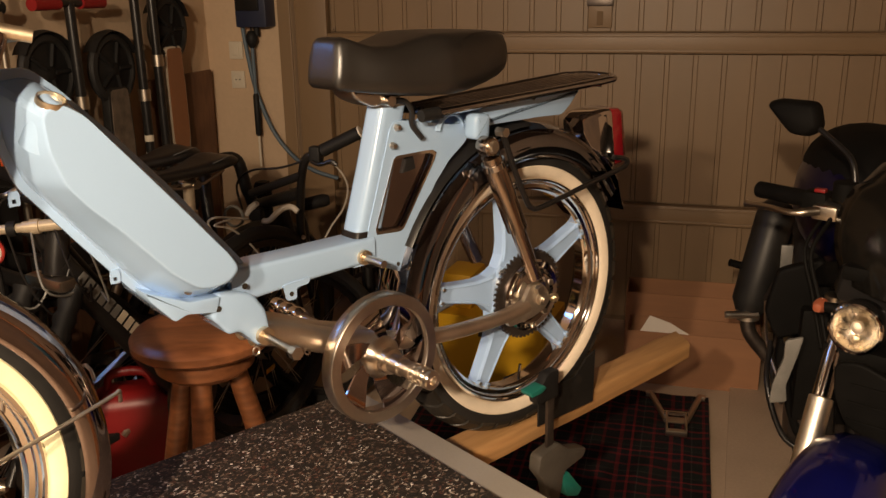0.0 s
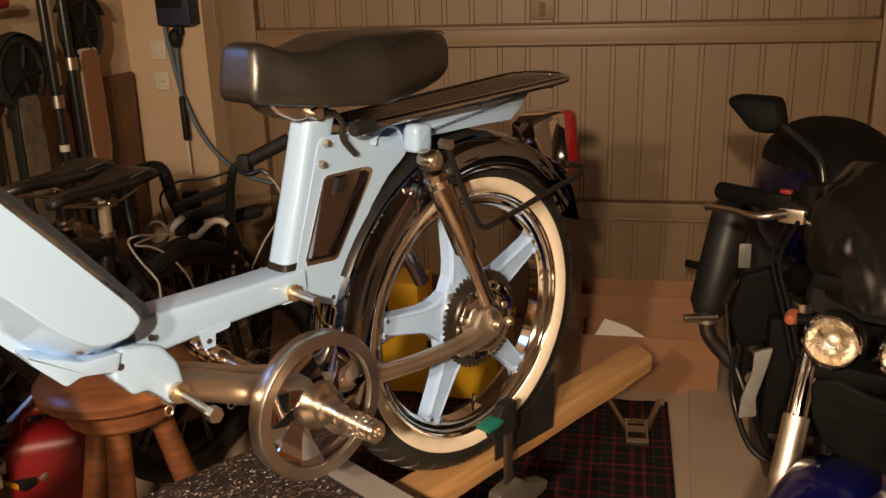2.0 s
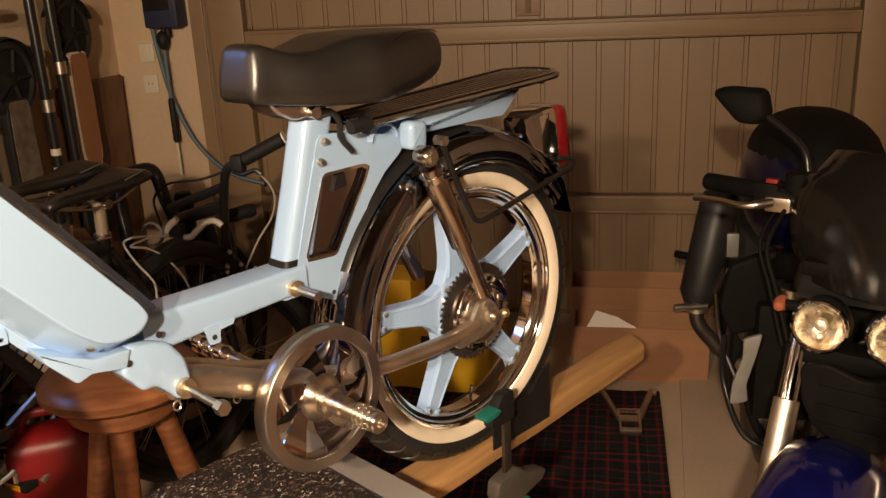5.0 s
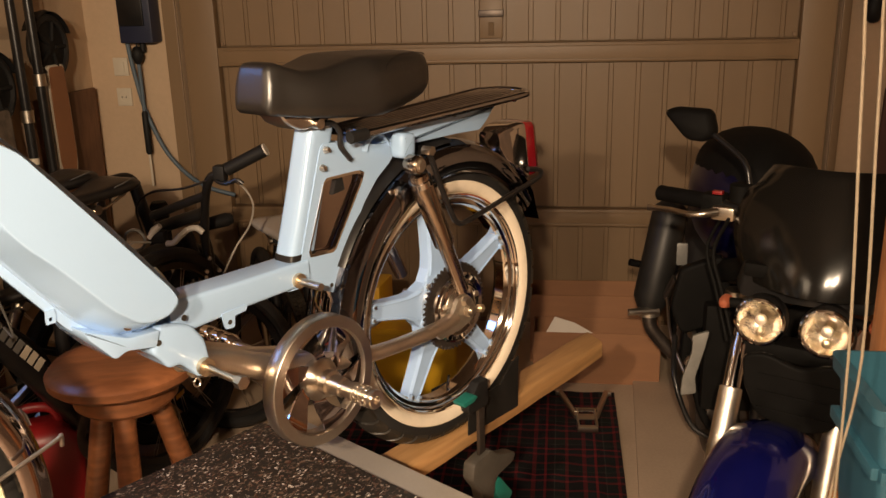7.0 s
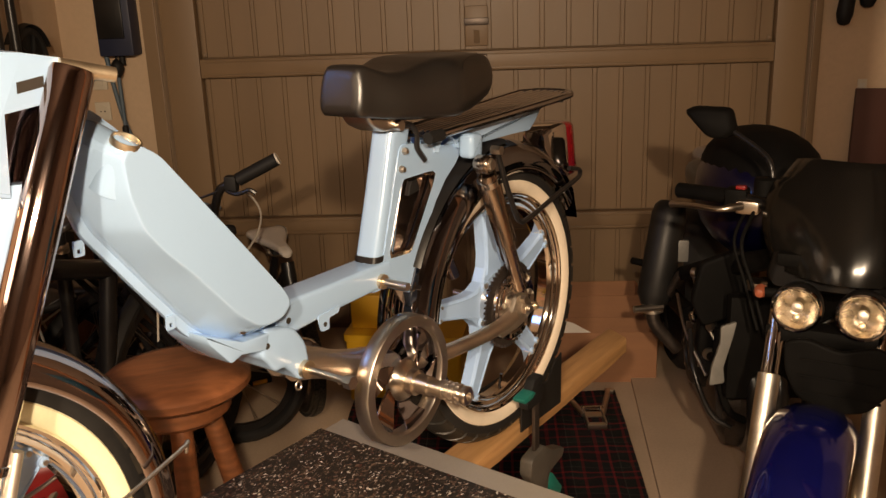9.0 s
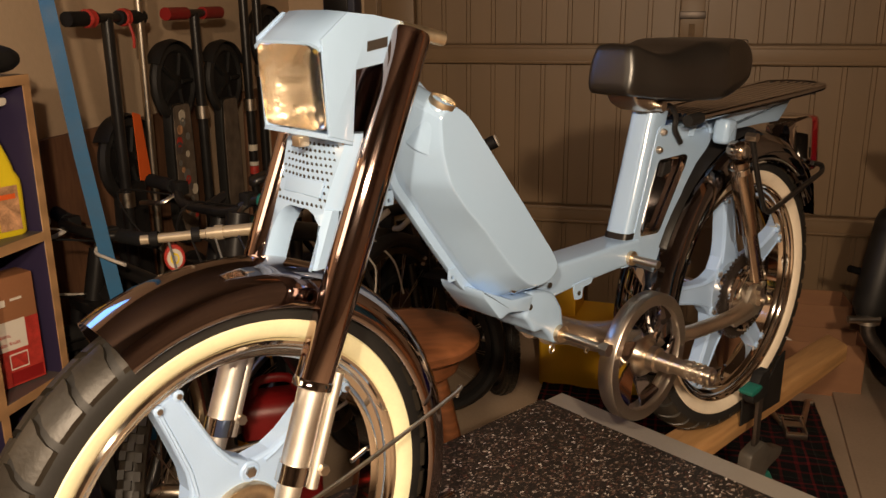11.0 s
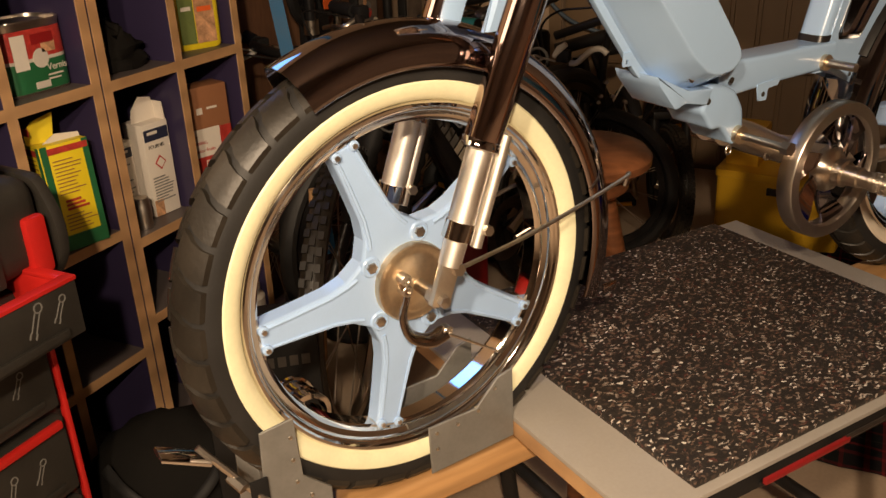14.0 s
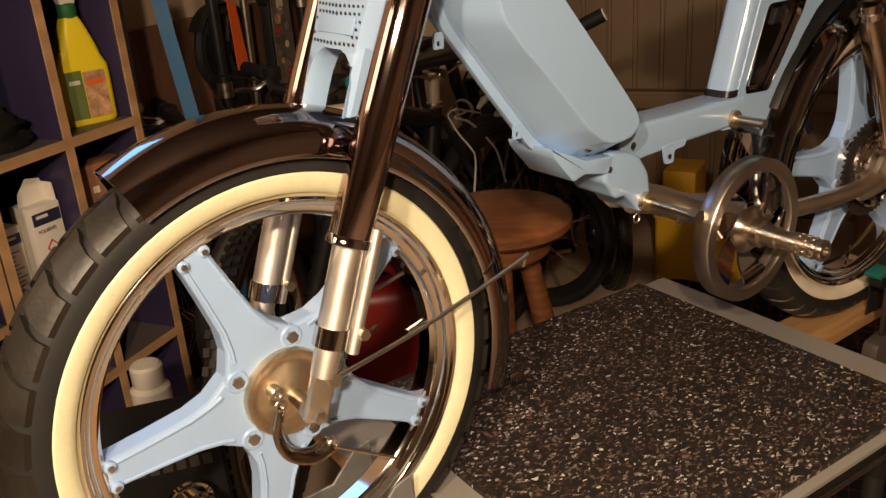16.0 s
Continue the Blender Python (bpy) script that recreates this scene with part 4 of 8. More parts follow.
    bracket = part("engine_bracket", bm, blue, mp, "pale blue engine bracket", angle=50)
    neck = rounded([(0.4326, 0.9382), (0.4584, 0.9339), (0.4842, 0.9225), (0.5018, 0.897), (0.506, 0.8688), (0.5029, 0.8487), (0.4863, 0.8449), (0.4759, 0.8592), (0.4594, 0.8755), (0.4429, 0.8738), (0.4326, 0.890), (0.4202, 0.9033)], 0.008, 3)
    bm = B()
    prism(bm, neck, -0.036, 0.036, 0.006, 3)
    part("swan_neck", bm, blue, bracket, "pale blue swan-neck bracket", angle=50)
    for u, z in ((0.4305, 0.9162), (0.4718, 0.9377)):
        part("bracket_hole", lathe(B(), [(0.0042, -0.0362), (0.0042, -0.0368), (0.0001, -0.0368)], 12, turn=Matrix.Translation((u, 0 if u > 0.46 else -0.0005, z))), M["ink_and_holes"], bracket)
    part("pivot_bush", tube(B(), [(0.4942, -0.034, 0.8608), (0.494, -0.044, 0.8608)], 0.0125, 20), M["brass"], bracket)
    part("pivot_bolt", tube(B(), [(0.4964, 0.05, 0.8611), (0.4922, -0.118, 0.8605)], 0.0052, 12), M["steel"], bracket, "long bare steel pivot bolt")
    part("pivot_nut", tube(B(), [(0.4923, -0.112, 0.8605), (0.492, -0.124, 0.8605)], 0.0095, 6), M["steel"], bracket)
    for u, z in ((0.4821, 0.8399), (0.565, 0.815)):
        ringpts = [(u + 0.005 * math.cos(k * math.pi / 8), -0.034, z + 0.006 * math.sin(k * math.pi / 8)) for k in range(17)]
        part("wire_ring", tube(B(), ringpts, 0.0014, 6), M["steel"], bracket)

    # --- main beam, seat tube, side plates with window ---
    bm = B()
    ring = []
    for x, zt, zb in ((0.4576, 0.9599, 0.9096), (0.5659, 0.9575, 0.9161), (0.7012, 0.9567, 0.9192)):
        ring.append([(x, y, z) for y, z in rounded([(-0.027, zb), (0.027, zb), (0.027, zt), (-0.027, zt)], 0.006, 3)])
    loft(bm, ring)
    beam = part("frame_beam", bm, blue, mp, "pale blue box-section frame beam", angle=50)
    bm = B()
    prism(bm, rounded([(0.5359, 0.9206), (0.5815, 0.9229), (0.5784, 0.9139), (0.5577, 0.9122), (0.5566, 0.896), (0.5411, 0.8963)], 0.003, 2), -0.0285, -0.0255)
    part("beam_tab", bm, blue, beam)
    part("tab_hole", lathe(B(), [(0.0036, -0.0286), (0.0036, -0.0292), (0.0001, -0.0292)], 12, turn=Matrix.Translation((0.5484, 0, 0.9053))), M["ink_and_holes"], beam)
    bm = B()
    ring = []
    for x0, x1, z in ((0.6615, 0.7159, 0.9147), (0.673, 0.7242, 0.9631), (0.7023, 0.7526, 1.0561), (0.7284, 0.7788, 1.1472)):
        ring.append([(x, y, z) for x, y in rounded([(x0, -0.0215), (x1, -0.0215), (x1, 0.0215), (x0, 0.0215)], 0.013, 5)])
    loft(bm, ring)
    seat_tube = part("seat_tube", bm, blue, mp, "pale blue seat tube", angle=50)
    bm = B()
    ring = []
    for x0, x1, z in ((0.6704, 0.7253, 0.9576), (0.673, 0.7274, 0.9667)):
        ring.append([(x, y, z) for x, y in rounded([(x0, -0.0228), (x1, -0.0228), (x1, 0.0228), (x0, 0.0228)], 0.014, 5)])
    loft(bm, ring)
    part("tube_band", bm, M["black"], seat_tube, "black band at the foot of the seat tube")
    plate_out = rounded([(0.6824, 0.9346), (0.6929, 0.9162), (0.7589, 0.8858), (0.7767, 0.9181), (0.7978, 0.9656), (0.8273, 1.0162), (0.8653, 1.0565), (0.9098, 1.0847), (0.9162, 1.1072), (0.8674, 1.1075), (0.7788, 1.1245), (0.7452, 1.1268)], 0.010, 3)
    window = rounded([(0.7044, 0.9607), (0.7589, 0.9569), (0.7757, 0.9822), (0.8325, 1.066), (0.822, 1.0722), (0.7473, 1.0719)], 0.007, 4)
    for side in (-1, 1):
        y = side * 0.0205
        bm = B()
        holed(bm, plate_out, window, (0.7557, 1.017), y - 0.0026, y + 0.0026, 96)
        pl = part("side_plate", bm, blue, mp, "pale blue side plate with a chrome-edged window", angle=50)
        bm = B()
        big = [tuple(Vector((0.7557, 1.017)) + (Vector(p) - Vector((0.7557, 1.017))) * 1.035) for p in window]
        small = [tuple(Vector((0.7557, 1.017)) + (Vector(p) - Vector((0.7557, 1.017))) * 0.955) for p in window]
        holed(bm, big, small, (0.7557, 1.017), y - 0.0040, y + 0.0040, 64)
        part("window_trim", bm, chrome, pl, "bright chrome window trim", angle=50)
    bm = B()
    prism(bm, [(0.7662, 1.0433), (0.7935, 1.0471), (0.7893, 1.0675), (0.7746, 1.0656)], -0.0200, -0.0135, 0.003)
    part("window_catch", bm, M["blackmatt"], mp)
    part("plate_web", prism(B(), [(0.6908, 0.9284), (0.7431, 0.8982), (0.762, 0.9213), (0.7012, 0.9496)], -0.0170, 0.0170, 0.002), blue, mp)
    part("inner_panel", prism(B(), [(0.7012, 0.9526), (0.7557, 0.9478), (0.8294, 1.0671), (0.8188, 1.0794), (0.741, 1.0801)], -0.0145, -0.0125), M["chrome_dark"], mp, "dark glossy panel behind the window")
    for u, z, r in ((0.7536, 1.1166, 0.0058), (0.7442, 1.0902, 0.0056)):
        part("seat_bolt", lathe(B(), [(r, -0.022), (r, -0.0265), (r * 0.75, -0.029), (r * 0.6, -0.031), (0.0001, -0.031)], 6 if r > 0.0057 else 16, turn=Matrix.Translation((u, 0, z))), M["steel"], seat_tube)
    part("plate_hole", lathe(B(), [(0.0034, -0.0230), (0.0034, -0.0238), (0.0001, -0.0238)], 12, turn=Matrix.Translation((0.7487, 0, 0.9024))), M["ink_and_holes"], mp)
    part("stand_pin", tube(B(), [(0.6783, -0.018, 0.9307), (0.6772, -0.078, 0.9303)], 0.0060, 14), M["steel"], mp, "bare steel stand pin")
    part("pin_washer", tube(B(), [(0.6782, -0.0225, 0.9306), (0.678, -0.033, 0.9306)], 0.0115, 16), M["brass"], mp)
    hook = smooth_path([(0.7368, -0.024, 1.1553), (0.7661, -0.027, 1.1551), (0.7787, -0.030, 1.1387), (0.7787, -0.030, 1.1184), (0.7977, -0.030, 1.0958)], 5)
    part("cable_hook", tube(B(), hook, 0.0045, 8), M["black"], mp, "black bent cable hook")

    # --- saddle: a boxy pad, narrow at the nose and widest at the stitched corners ---
    bm = B()
    ring = []
    for x, w, zt, zb in ((0.6405, 0.024, 1.235, 1.199), (0.6415, 0.033, 1.244, 1.190), (0.6440, 0.0375, 1.249, 1.185), (0.6490, 0.0405, 1.2515, 1.181), (0.660, 0.0435, 1.2525, 1.179), (0.677, 0.049, 1.2475, 1.176), (0.700, 0.0600, 1.2400, 1.173), (0.735, 0.071, 1.2390, 1.1695), (0.765, 0.080, 1.2460, 1.167), (0.795, 0.089, 1.2525, 1.165),
                         (0.806, 0.0921, 1.2535, 1.1645), (0.8180, 0.0936, 1.2540, 1.1645), (0.834, 0.0908, 1.2540, 1.1655), (0.860, 0.0860, 1.2540, 1.168), (0.900, 0.0775, 1.2530, 1.174), (0.935, 0.0690, 1.2510, 1.181), (0.955, 0.0600, 1.2470, 1.188), (0.966, 0.0500, 1.2410, 1.194), (0.971, 0.0360, 1.2330, 1.201)):
        lean = 0.22 * max(0.0, 1 - (x - 0.628) / 0.05)
        k = min(1.0, (zt - zb) / 0.075)
        lo, hi = zb + 0.016 * k, zt - 0.030 * k
        outline = rounded([(-w * 0.90, zb), (w * 0.90, zb), (w, lo), (w * 0.985, hi), (w * 0.78, zt - 0.0015), (w * 0.35, zt), (-w * 0.35, zt), (-w * 0.78, zt - 0.0015), (-w * 0.985, hi), (-w, lo)], 0.022 * k, 4)
        ring.append([(x + lean * (z - 1.215) + 0.10 * (z - 1.21) * min(1, max(0, (x - 0.90) / 0.06)), y, z) for y, z in outline])
    loft(bm, ring)
    saddle = part("saddle", bm, M["leather"], mp, "black vinyl moped saddle with stitched seams", angle=60)
    for side in (-1, 1):
        half = [(0.826, side * 0.0850, 1.2300), (0.834, side * 0.0800, 1.2395), (0.860, side * 0.0720, 1.2490), (0.900, side * 0.0630, 1.2500), (0.940, side * 0.0535, 1.2480), (0.962, side * 0.0440, 1.2430)]
        part("saddle_seam", tube(B(), smooth_path([(x + 0.002, y * 1.004, z + 0.0002) for x, y, z in half], 3), 0.0008, 6), M["leather"], saddle, "stitched seam at the saddle corner")
    bm = B()
    prism(bm, rounded([(0.668, 1.180), (0.760, 1.172), (0.765, 1.160), (0.712, 1.150), (0.680, 1.164)], 0.010, 3), -0.026, 0.026, 0.006, 3)
    part("saddle_clamp", bm, M["steel"], saddle, "bare metal saddle clamp")
    part("saddle_pin", tube(B(), [(0.738, -0.034, 1.158), (0.738, 0.034, 1.158)], 0.008, 12), M["steel"], saddle)
    for y in (-0.034, 0.034):
        part("saddle_rail", tube(B(), [(0.70, y * 0.6, 1.180), (0.73, y * 0.8, 1.170), (0.82, y, 1.163), (0.91, y, 1.178)], 0.0045, 8), M["black"], saddle)

    # --- rear wheel, sprocket, hub ---
    rw = make_wheel("rear_wheel", mp, REAR, 1.007, 26, M["steel"], "chrome rim of the rear wheel", "ivory")
    rw.matrix_basis = Matrix.Translation((REAR[0], 0, REAR[1])) @ Matrix.Rotation(radians(-2.6), 4, "Z")
    bm = B()
    pts = []
    teeth = 52
    for k in range(teeth * 4):
        r = (0.0770, 0.0828, 0.0828, 0.0770)[k % 4]
        t = 2 * math.pi * k / (teeth * 4)
        pts.append((r * math.cos(t), r * math.sin(t)))
    inner = [(0.056 * math.cos(t), 0.056 * math.sin(t)) for t in [2 * math.pi * k / 60 for k in range(60)]]
    holed(bm, pts, inner, (0, 0), -0.042, -0.038, teeth * 4)
    part("sprocket", bm, M["darksteel"], rw, "toothed rear sprocket")
    part("rear_hub", lathe(B(), [(0.060, -0.012), (0.060, -0.046), (0.066, -0.048), (0.066, -0.052), (0.062, -0.055), (0.054, -0.053), (0.050, -0.056), (0.040, -0.057), (0.036, -0.053), (0.028, -0.055), (0.024, -0.060), (0.014, -0.062), (0.0001, -0.062)], 56), chrome, rw, "polished rear hub drum")
    for k in range(5):
        t = radians(72 * k + 20)
        part("sprocket_bolt", lathe(B(), [(0.0058, -0.050), (0.0058, -0.0590), (0.0001, -0.0595)], 6, turn=Matrix.Translation((0.046 * math.cos(t), 0, 0.046 * math.sin(t)))), M["steel"], rw)
    part("rear_axle", tube(B(), [(0, -0.088, 0), (0, 0.088, 0)], 0.0065, 12), M["steel"], rw)
    part("rear_axle_nut", tube(B(), [(0, -0.070, 0), (0, -0.082, 0)], 0.0125, 6), M["steel"], rw)
    bm = B()
    prism(bm, rounded([(-0.085, -0.018), (-0.040, 0.004), (-0.026, 0.030), (0.002, 0.030), (0.022, 0.006), (0.018, -0.020), (-0.018, -0.032), (-0.078, -0.036)], 0.010, 3), -0.074, -0.064, 0.003)
    lug = part("axle_lug", bm, M["alu"], rw, "cast swing arm end")
    part("shock_bolt", tube(B(), [(-0.010, -0.062, 0.020), (-0.010, -0.084, 0.020)], 0.0085, 6), M["steel"], lug)
    part("chain_adjuster", tube(B(), [(0.010, -0.070, -0.002), (0.042, -0.070, -0.010)], 0.0045, 8), M["steel"], lug)
    part("adjuster_nut", tube(B(), [(0.034, -0.070, -0.008), (0.043, -0.070, -0.0105)], 0.0085, 6), M["brass"], lug)

    # --- swing arms ---
    for side in (-1, 1):
        p = smooth_path([(0.488, side * 0.016, 0.862), (0.540, side * 0.018, 0.846), (0.610, side * 0.022, 0.814), (0.700, side * 0.028, 0.788), (0.800, side * 0.044, 0.7715), (0.880, side * 0.056, 0.769), (0.950, side * 0.066, 0.772), (1.000, side * 0.068, 0.779)], 4)
        n = len(p)
        part("swing_arm", tube(B(), p, [0.0215 - 0.0085 * min(1, max(0, (i / n - 0.25) / 0.35)) for i in range(n)], 18, flat=0.8), M["nickel"], mp, "satin nickel swing arm tube")
    # --- crank axle with its big slotted pulley ring ---
    cu, cz = 0.680, 0.777
    part("crank_axle", tube(B(), [(cu, 0.20, cz), (cu, -0.07, cz)], 0.0120, 24), chrome, mp, "polished crank axle without cranks")
    prof = [(0.0001, -0.170), (0.0060, -0.170), (0.0066, -0.178), (0.0130, -0.178), (0.0148, -0.176), (0.0148, -0.172), (0.0130, -0.171), (0.0130, -0.168)]
    for k in range(4):
        y = -0.166 + k * 0.0095
        prof += [(0.0146, y), (0.0146, y + 0.0068), (0.0134, y + 0.0074), (0.0134, y + 0.0088)]
    prof += [(0.0126, -0.127), (0.0126, -0.112), (0.0150, -0.110), (0.0150, -0.088), (0.0200, -0.086), (0.0200, -0.074), (0.0160, -0.072), (0.0160, -0.060)]
    axle_end = part("splined_end", lathe(B(), prof, 32, turn=Matrix.Translation((cu, 0, cz))), M["axle"], mp, "polished ribbed axle end")
    for k in range(3):
        for q in range(10):
            t = 2 * math.pi * (q + 0.5 * (k % 2)) / 10
            part("axle_nub", box(B(), (cu + 0.0148 * math.cos(t), -0.1625 + 0.0095 * k, cz + 0.0148 * math.sin(t)), (0.0016, 0.0042, 0.0042), 0.0005, Matrix.Rotation(-t, 4, "Y"), 1), M["axle"], axle_end)
    prof = [(0.009, 0.172)] + [(0.0142 if k % 6 < 5 else 0.0122, 0.170 - k * 0.0045) for k in range(18)] + [(0.010, 0.086)]
    part("far_sleeve", lathe(B(), prof, 24, turn=Matrix.Translation((0.640, 0, 0.811))), chrome, mp, "ribbed polished sleeve")
    part("sleeve_pin", tube(B(), [(0.640, 0.010, 0.811), (0.640, 0.10, 0.811)], 0.006, 10), M["steel"], mp)
    pulley = part("pulley_rim", lathe(B(), [(0.1010, -0.046), (0.1025, -0.048), (0.1025, -0.070), (0.1010, -0.072), (0.0850, -0.072), (0.0835, -0.070), (0.0835, -0.064), (0.0930, -0.060), (0.0930, -0.052), (0.0835, -0.048), (0.0845, -0.046)], 84, closed=True, turn=Matrix.Translation((cu, 0, cz))), M["steel"], mp, "brushed steel pulley rim")
    part("pulley_hub", lathe(B(), [(0.034, -0.050), (0.034, -0.060), (0.030, -0.066), (0.022, -0.072), (0.0001, -0.072)], 36, turn=Matrix.Translation((cu, 0, cz))), M["axle"], pulley)
    for k in range(6):
        t0 = radians(60 * k + 12)
        bm = B()
        ra, rb = [], []
        for i in range(9):
            f = i / 8
            r = 0.026 + 0.060 * f
            t = t0 + 0.55 * math.sin(f * 1.6)
            w = 0.013 + 0.020 * f ** 1.6
            d2 = Vector((math.cos(t), math.sin(t)))
            n2 = Vector((-math.sin(t), math.cos(t)))
            ra.append(d2 * r + n2 * w)
            rb.append(d2 * r - n2 * w * 0.55)
        ring = []
        for i, (p, q) in enumerate(zip(ra, rb)):
            tw = 0.004 * math.sin(math.pi * i / 8)
            ring.append([(cu + p.x, -0.060 - tw, cz + p.y), (cu + q.x, -0.060 + tw, cz + q.y), (cu + q.x, -0.0565 + tw, cz + q.y), (cu + p.x, -0.0565 - tw, cz + p.y)])
        loft(bm, ring)
        part("pulley_arm", bm, M["chrome_dark"], pulley, "curved mirror-bright pulley arm")

    # --- rear mudguard, shocks, rack, tail lamp ---
    half = [(0.0500, 0.249), (0.0525, 0.252), (0.0535, 0.258), (0.0528, 0.272), (0.0500, 0.2825), (0.0470, 0.2870), (0.0390, 0.2960), (0.0210, 0.3035), (0.0, 0.3055)]
    sec = [(-y, r) for y, r in half] + half[-2::-1]
    part("rear_mudguard", arch(B(), REAR, sec, 187, 33, 72), M["chrome_grey_reflect"], mp, "chrome rear mudguard with grey-blue reflection in its colour", angle=22)
    bm = B()
    ring = []
    for k in range(13):
        t = radians(152 - 64 * k / 12)
        r = 0.3035
        ring.append([(REAR[0] + rr * math.cos(t), y, REAR[1] + rr * math.sin(t)) for rr, y in ((r - 0.002, -0.034), (r + 0.004, -0.026), (r + 0.0065, 0), (r + 0.004, 0.026), (r - 0.002, 0.034))])
    loft(bm, ring)
    part("guard_saddle", bm, M["black"], mp, "black rubber strip over the mudguard", angle=60)
    bm = B()
    prism(bm, rounded([(0.893, 1.098), (1.060, 1.098), (1.128, 1.096), (1.150, 1.112), (1.176, 1.138), (0.925, 1.131)], 0.006, 2), -0.034, 0.034, 0.006)
    bracket2 = part("rack_bracket", bm, blue, mp, "pale blue rack bracket", angle=50)
    part("bracket_hood", arch(B(), (0.862, 1.098), [(-0.030, 0.026), (-0.026, 0.031), (0.026, 0.031), (0.030, 0.026)], 172, 8, 18, 0.002), blue, bracket2, "rounded bracket lip", angle=50)
    for side in (-1, 1):
        bm = B()
        prism(bm, rounded([(0.876, 1.086), (0.912, 1.083), (0.915, 1.124), (0.880, 1.127)], 0.010, 3), side * 0.050 - 0.016, side * 0.050 + 0.012, 0.009, 3)
        part("shock_mount", bm, blue, mp, "pale blue shock mount", angle=50)
        y = side * 0.080
        t0, t1 = Vector((0.890, y, 1.077)), Vector((1.022, side * 0.072, 0.816))
        sh = part("shock_body", tube(B(), [t0.lerp(t1, 0.06), t0.lerp(t1, 0.12), t0.lerp(t1, 0.13), t0.lerp(t1, 0.57), t0.lerp(t1, 0.58)], [0.016, 0.016, 0.0180, 0.0180, 0.014], 28), M["shock"], mp, "warm smoked chrome shock absorber")
        part("shock_collar", tube(B(), [t0.lerp(t1, 0.10), t0.lerp(t1, 0.135)], 0.0195, 24), chrome, sh)
        part("shock_shaft", tube(B(), [t0.lerp(t1, 0.57), t0.lerp(t1, 0.95)], [0.0130, 0.0130], 20), M["shock"], sh)
        part("shock_eye", tube(B(), [(t0.x, y - 0.013, t0.z), (t0.x, y - 0.010, t0.z), (t0.x, y + 0.010, t0.z), (t0.x, y + 0.013, t0.z)], [0.0135, 0.0158, 0.0158, 0.0135], 24), M["shock"], sh)
        part("shock_nut", tube(B(), [(t0.x, y, t0.z), (t0.x, y + side * 0.018, t0.z)], 0.0085, 6), M["steel"], sh)
        part("shock_washer", tube(B(), [(t0.x, y + side * 0.012, t0.z), (t0.x, y + side * 0.0145, t0.z)], 0.0110, 20), M["steel"], sh)
        loop = smooth_path([(0.911, side * 0.092, 1.100), (0.934, side * 0.093, 1.044), (0.966, side * 0.094, 0.980), (0.982, side * 0.094, 0.963), (1.012, side * 0.092, 0.960), (1.150, side * 0.074, 0.971), (1.270, side * 0.058, 0.980), (1.300, side * 0.052, 0.984), (1.306, side * 0.046, 0.993), (1.268, side * 0.044, 1.002)], 5)
        part("guard_stay", tube(B(), loop, 0.0048, 8), M["black"], mp, "black bent mudguard stay")
        part("stay_bolt", tube(B(), [(0.910, side * 0.084, 1.098), (0.910, side * 0.102, 1.098)], 0.008, 6), M["steel"], mp)

    def rack_z(u):
        return 1.134 + (u - 0.79) * 0.044

    def rail(u, side):
        return (u, -0.010 + side * (0.042 + 0.018 * (u - 0.79) / 0.45), rack_z(u))
    outline = smooth_path([rail(0.79, 1), rail(0.90, 1), rail(1.19, 1), (1.234, 0.034, rack_z(1.236)), (1.254, 0.012, rack_z(1.256)), (1.256, -0.030, rack_z(1.256)), (1.240, -0.056, rack_z(1.240)), rail(1.19, -1), rail(0.90, -1), rail(0.79, -1)], 6)
    rack = part("rack_frame", tube(B(), outline, 0.0066, 12), M["rackchrome"], mp, "smoked chrome luggage rack frame")
    for k in range(8):
        f = -0.80 + 1.60 * k / 7
        p0 = Vector(rail(0.815, f)) + Vector((0, 0, 0.001))
        p1 = Vector(rail(1.246 - 0.045 * abs(f) ** 3, f)) + Vector((0, 0, 0.001))
        part("rack_bar", tube(B(), [p0, p1], 0.0038, 8), M["rackchrome"], rack)
    for u in (0.82, 1.02, 1.19):
        part("rack_cross", tube(B(), [Vector(rail(u, -1)) - Vector((0, 0, 0.005)), Vector(rail(u, 1)) - Vector((0, 0, 0.005))], 0.0045, 8), M["black"], rack)
    for side in (-1, 1):
        part("rack_cap", tube(B(), [rail(0.778, side), rail(0.812, side)], 0.0095, 12), M["blackmatt"], rack, "black rubber end cap")
    bm = B()
    ring = []
    for x, w, z0, z1 in ((1.204, 0.024, 1.046, 1.080), (1.218, 0.029, 1.016, 1.088), (1.262, 0.034, 0.990, 1.094), (1.272, 0.036, 0.980, 1.094), (1.276, 0.036, 0.978, 1.093)):
        ring.append([(x + (1.04 - z) * 0.16, y, z) for y, z in rounded([(-w, z0), (w, z0), (w, z1), (-w, z1)], 0.012, 4)])
    loft(bm, ring)
    tail = part("tail_lamp", bm, chrome, mp, "chrome tail lamp housing", angle=50)
    bm = B()
    ring = []
    for x, f in ((1.275, 1.02), (1.304, 1.0), (1.316, 0.93), (1.322, 0.7)):
        w, h = 0.034 * f, 0.056 * f
        ring.append([(x + (0.004 - z) * 0.16, y, 1.036 + z) for y, z in rounded([(-w, -h), (w, -h), (w, h), (-w, h)], 0.012 * f, 4)])
    loft(bm, ring)
    part("tail_lens", bm, M["red_lens"], tail, "dark red tail lamp lens", angle=50)
    bm = B()
    ring = []
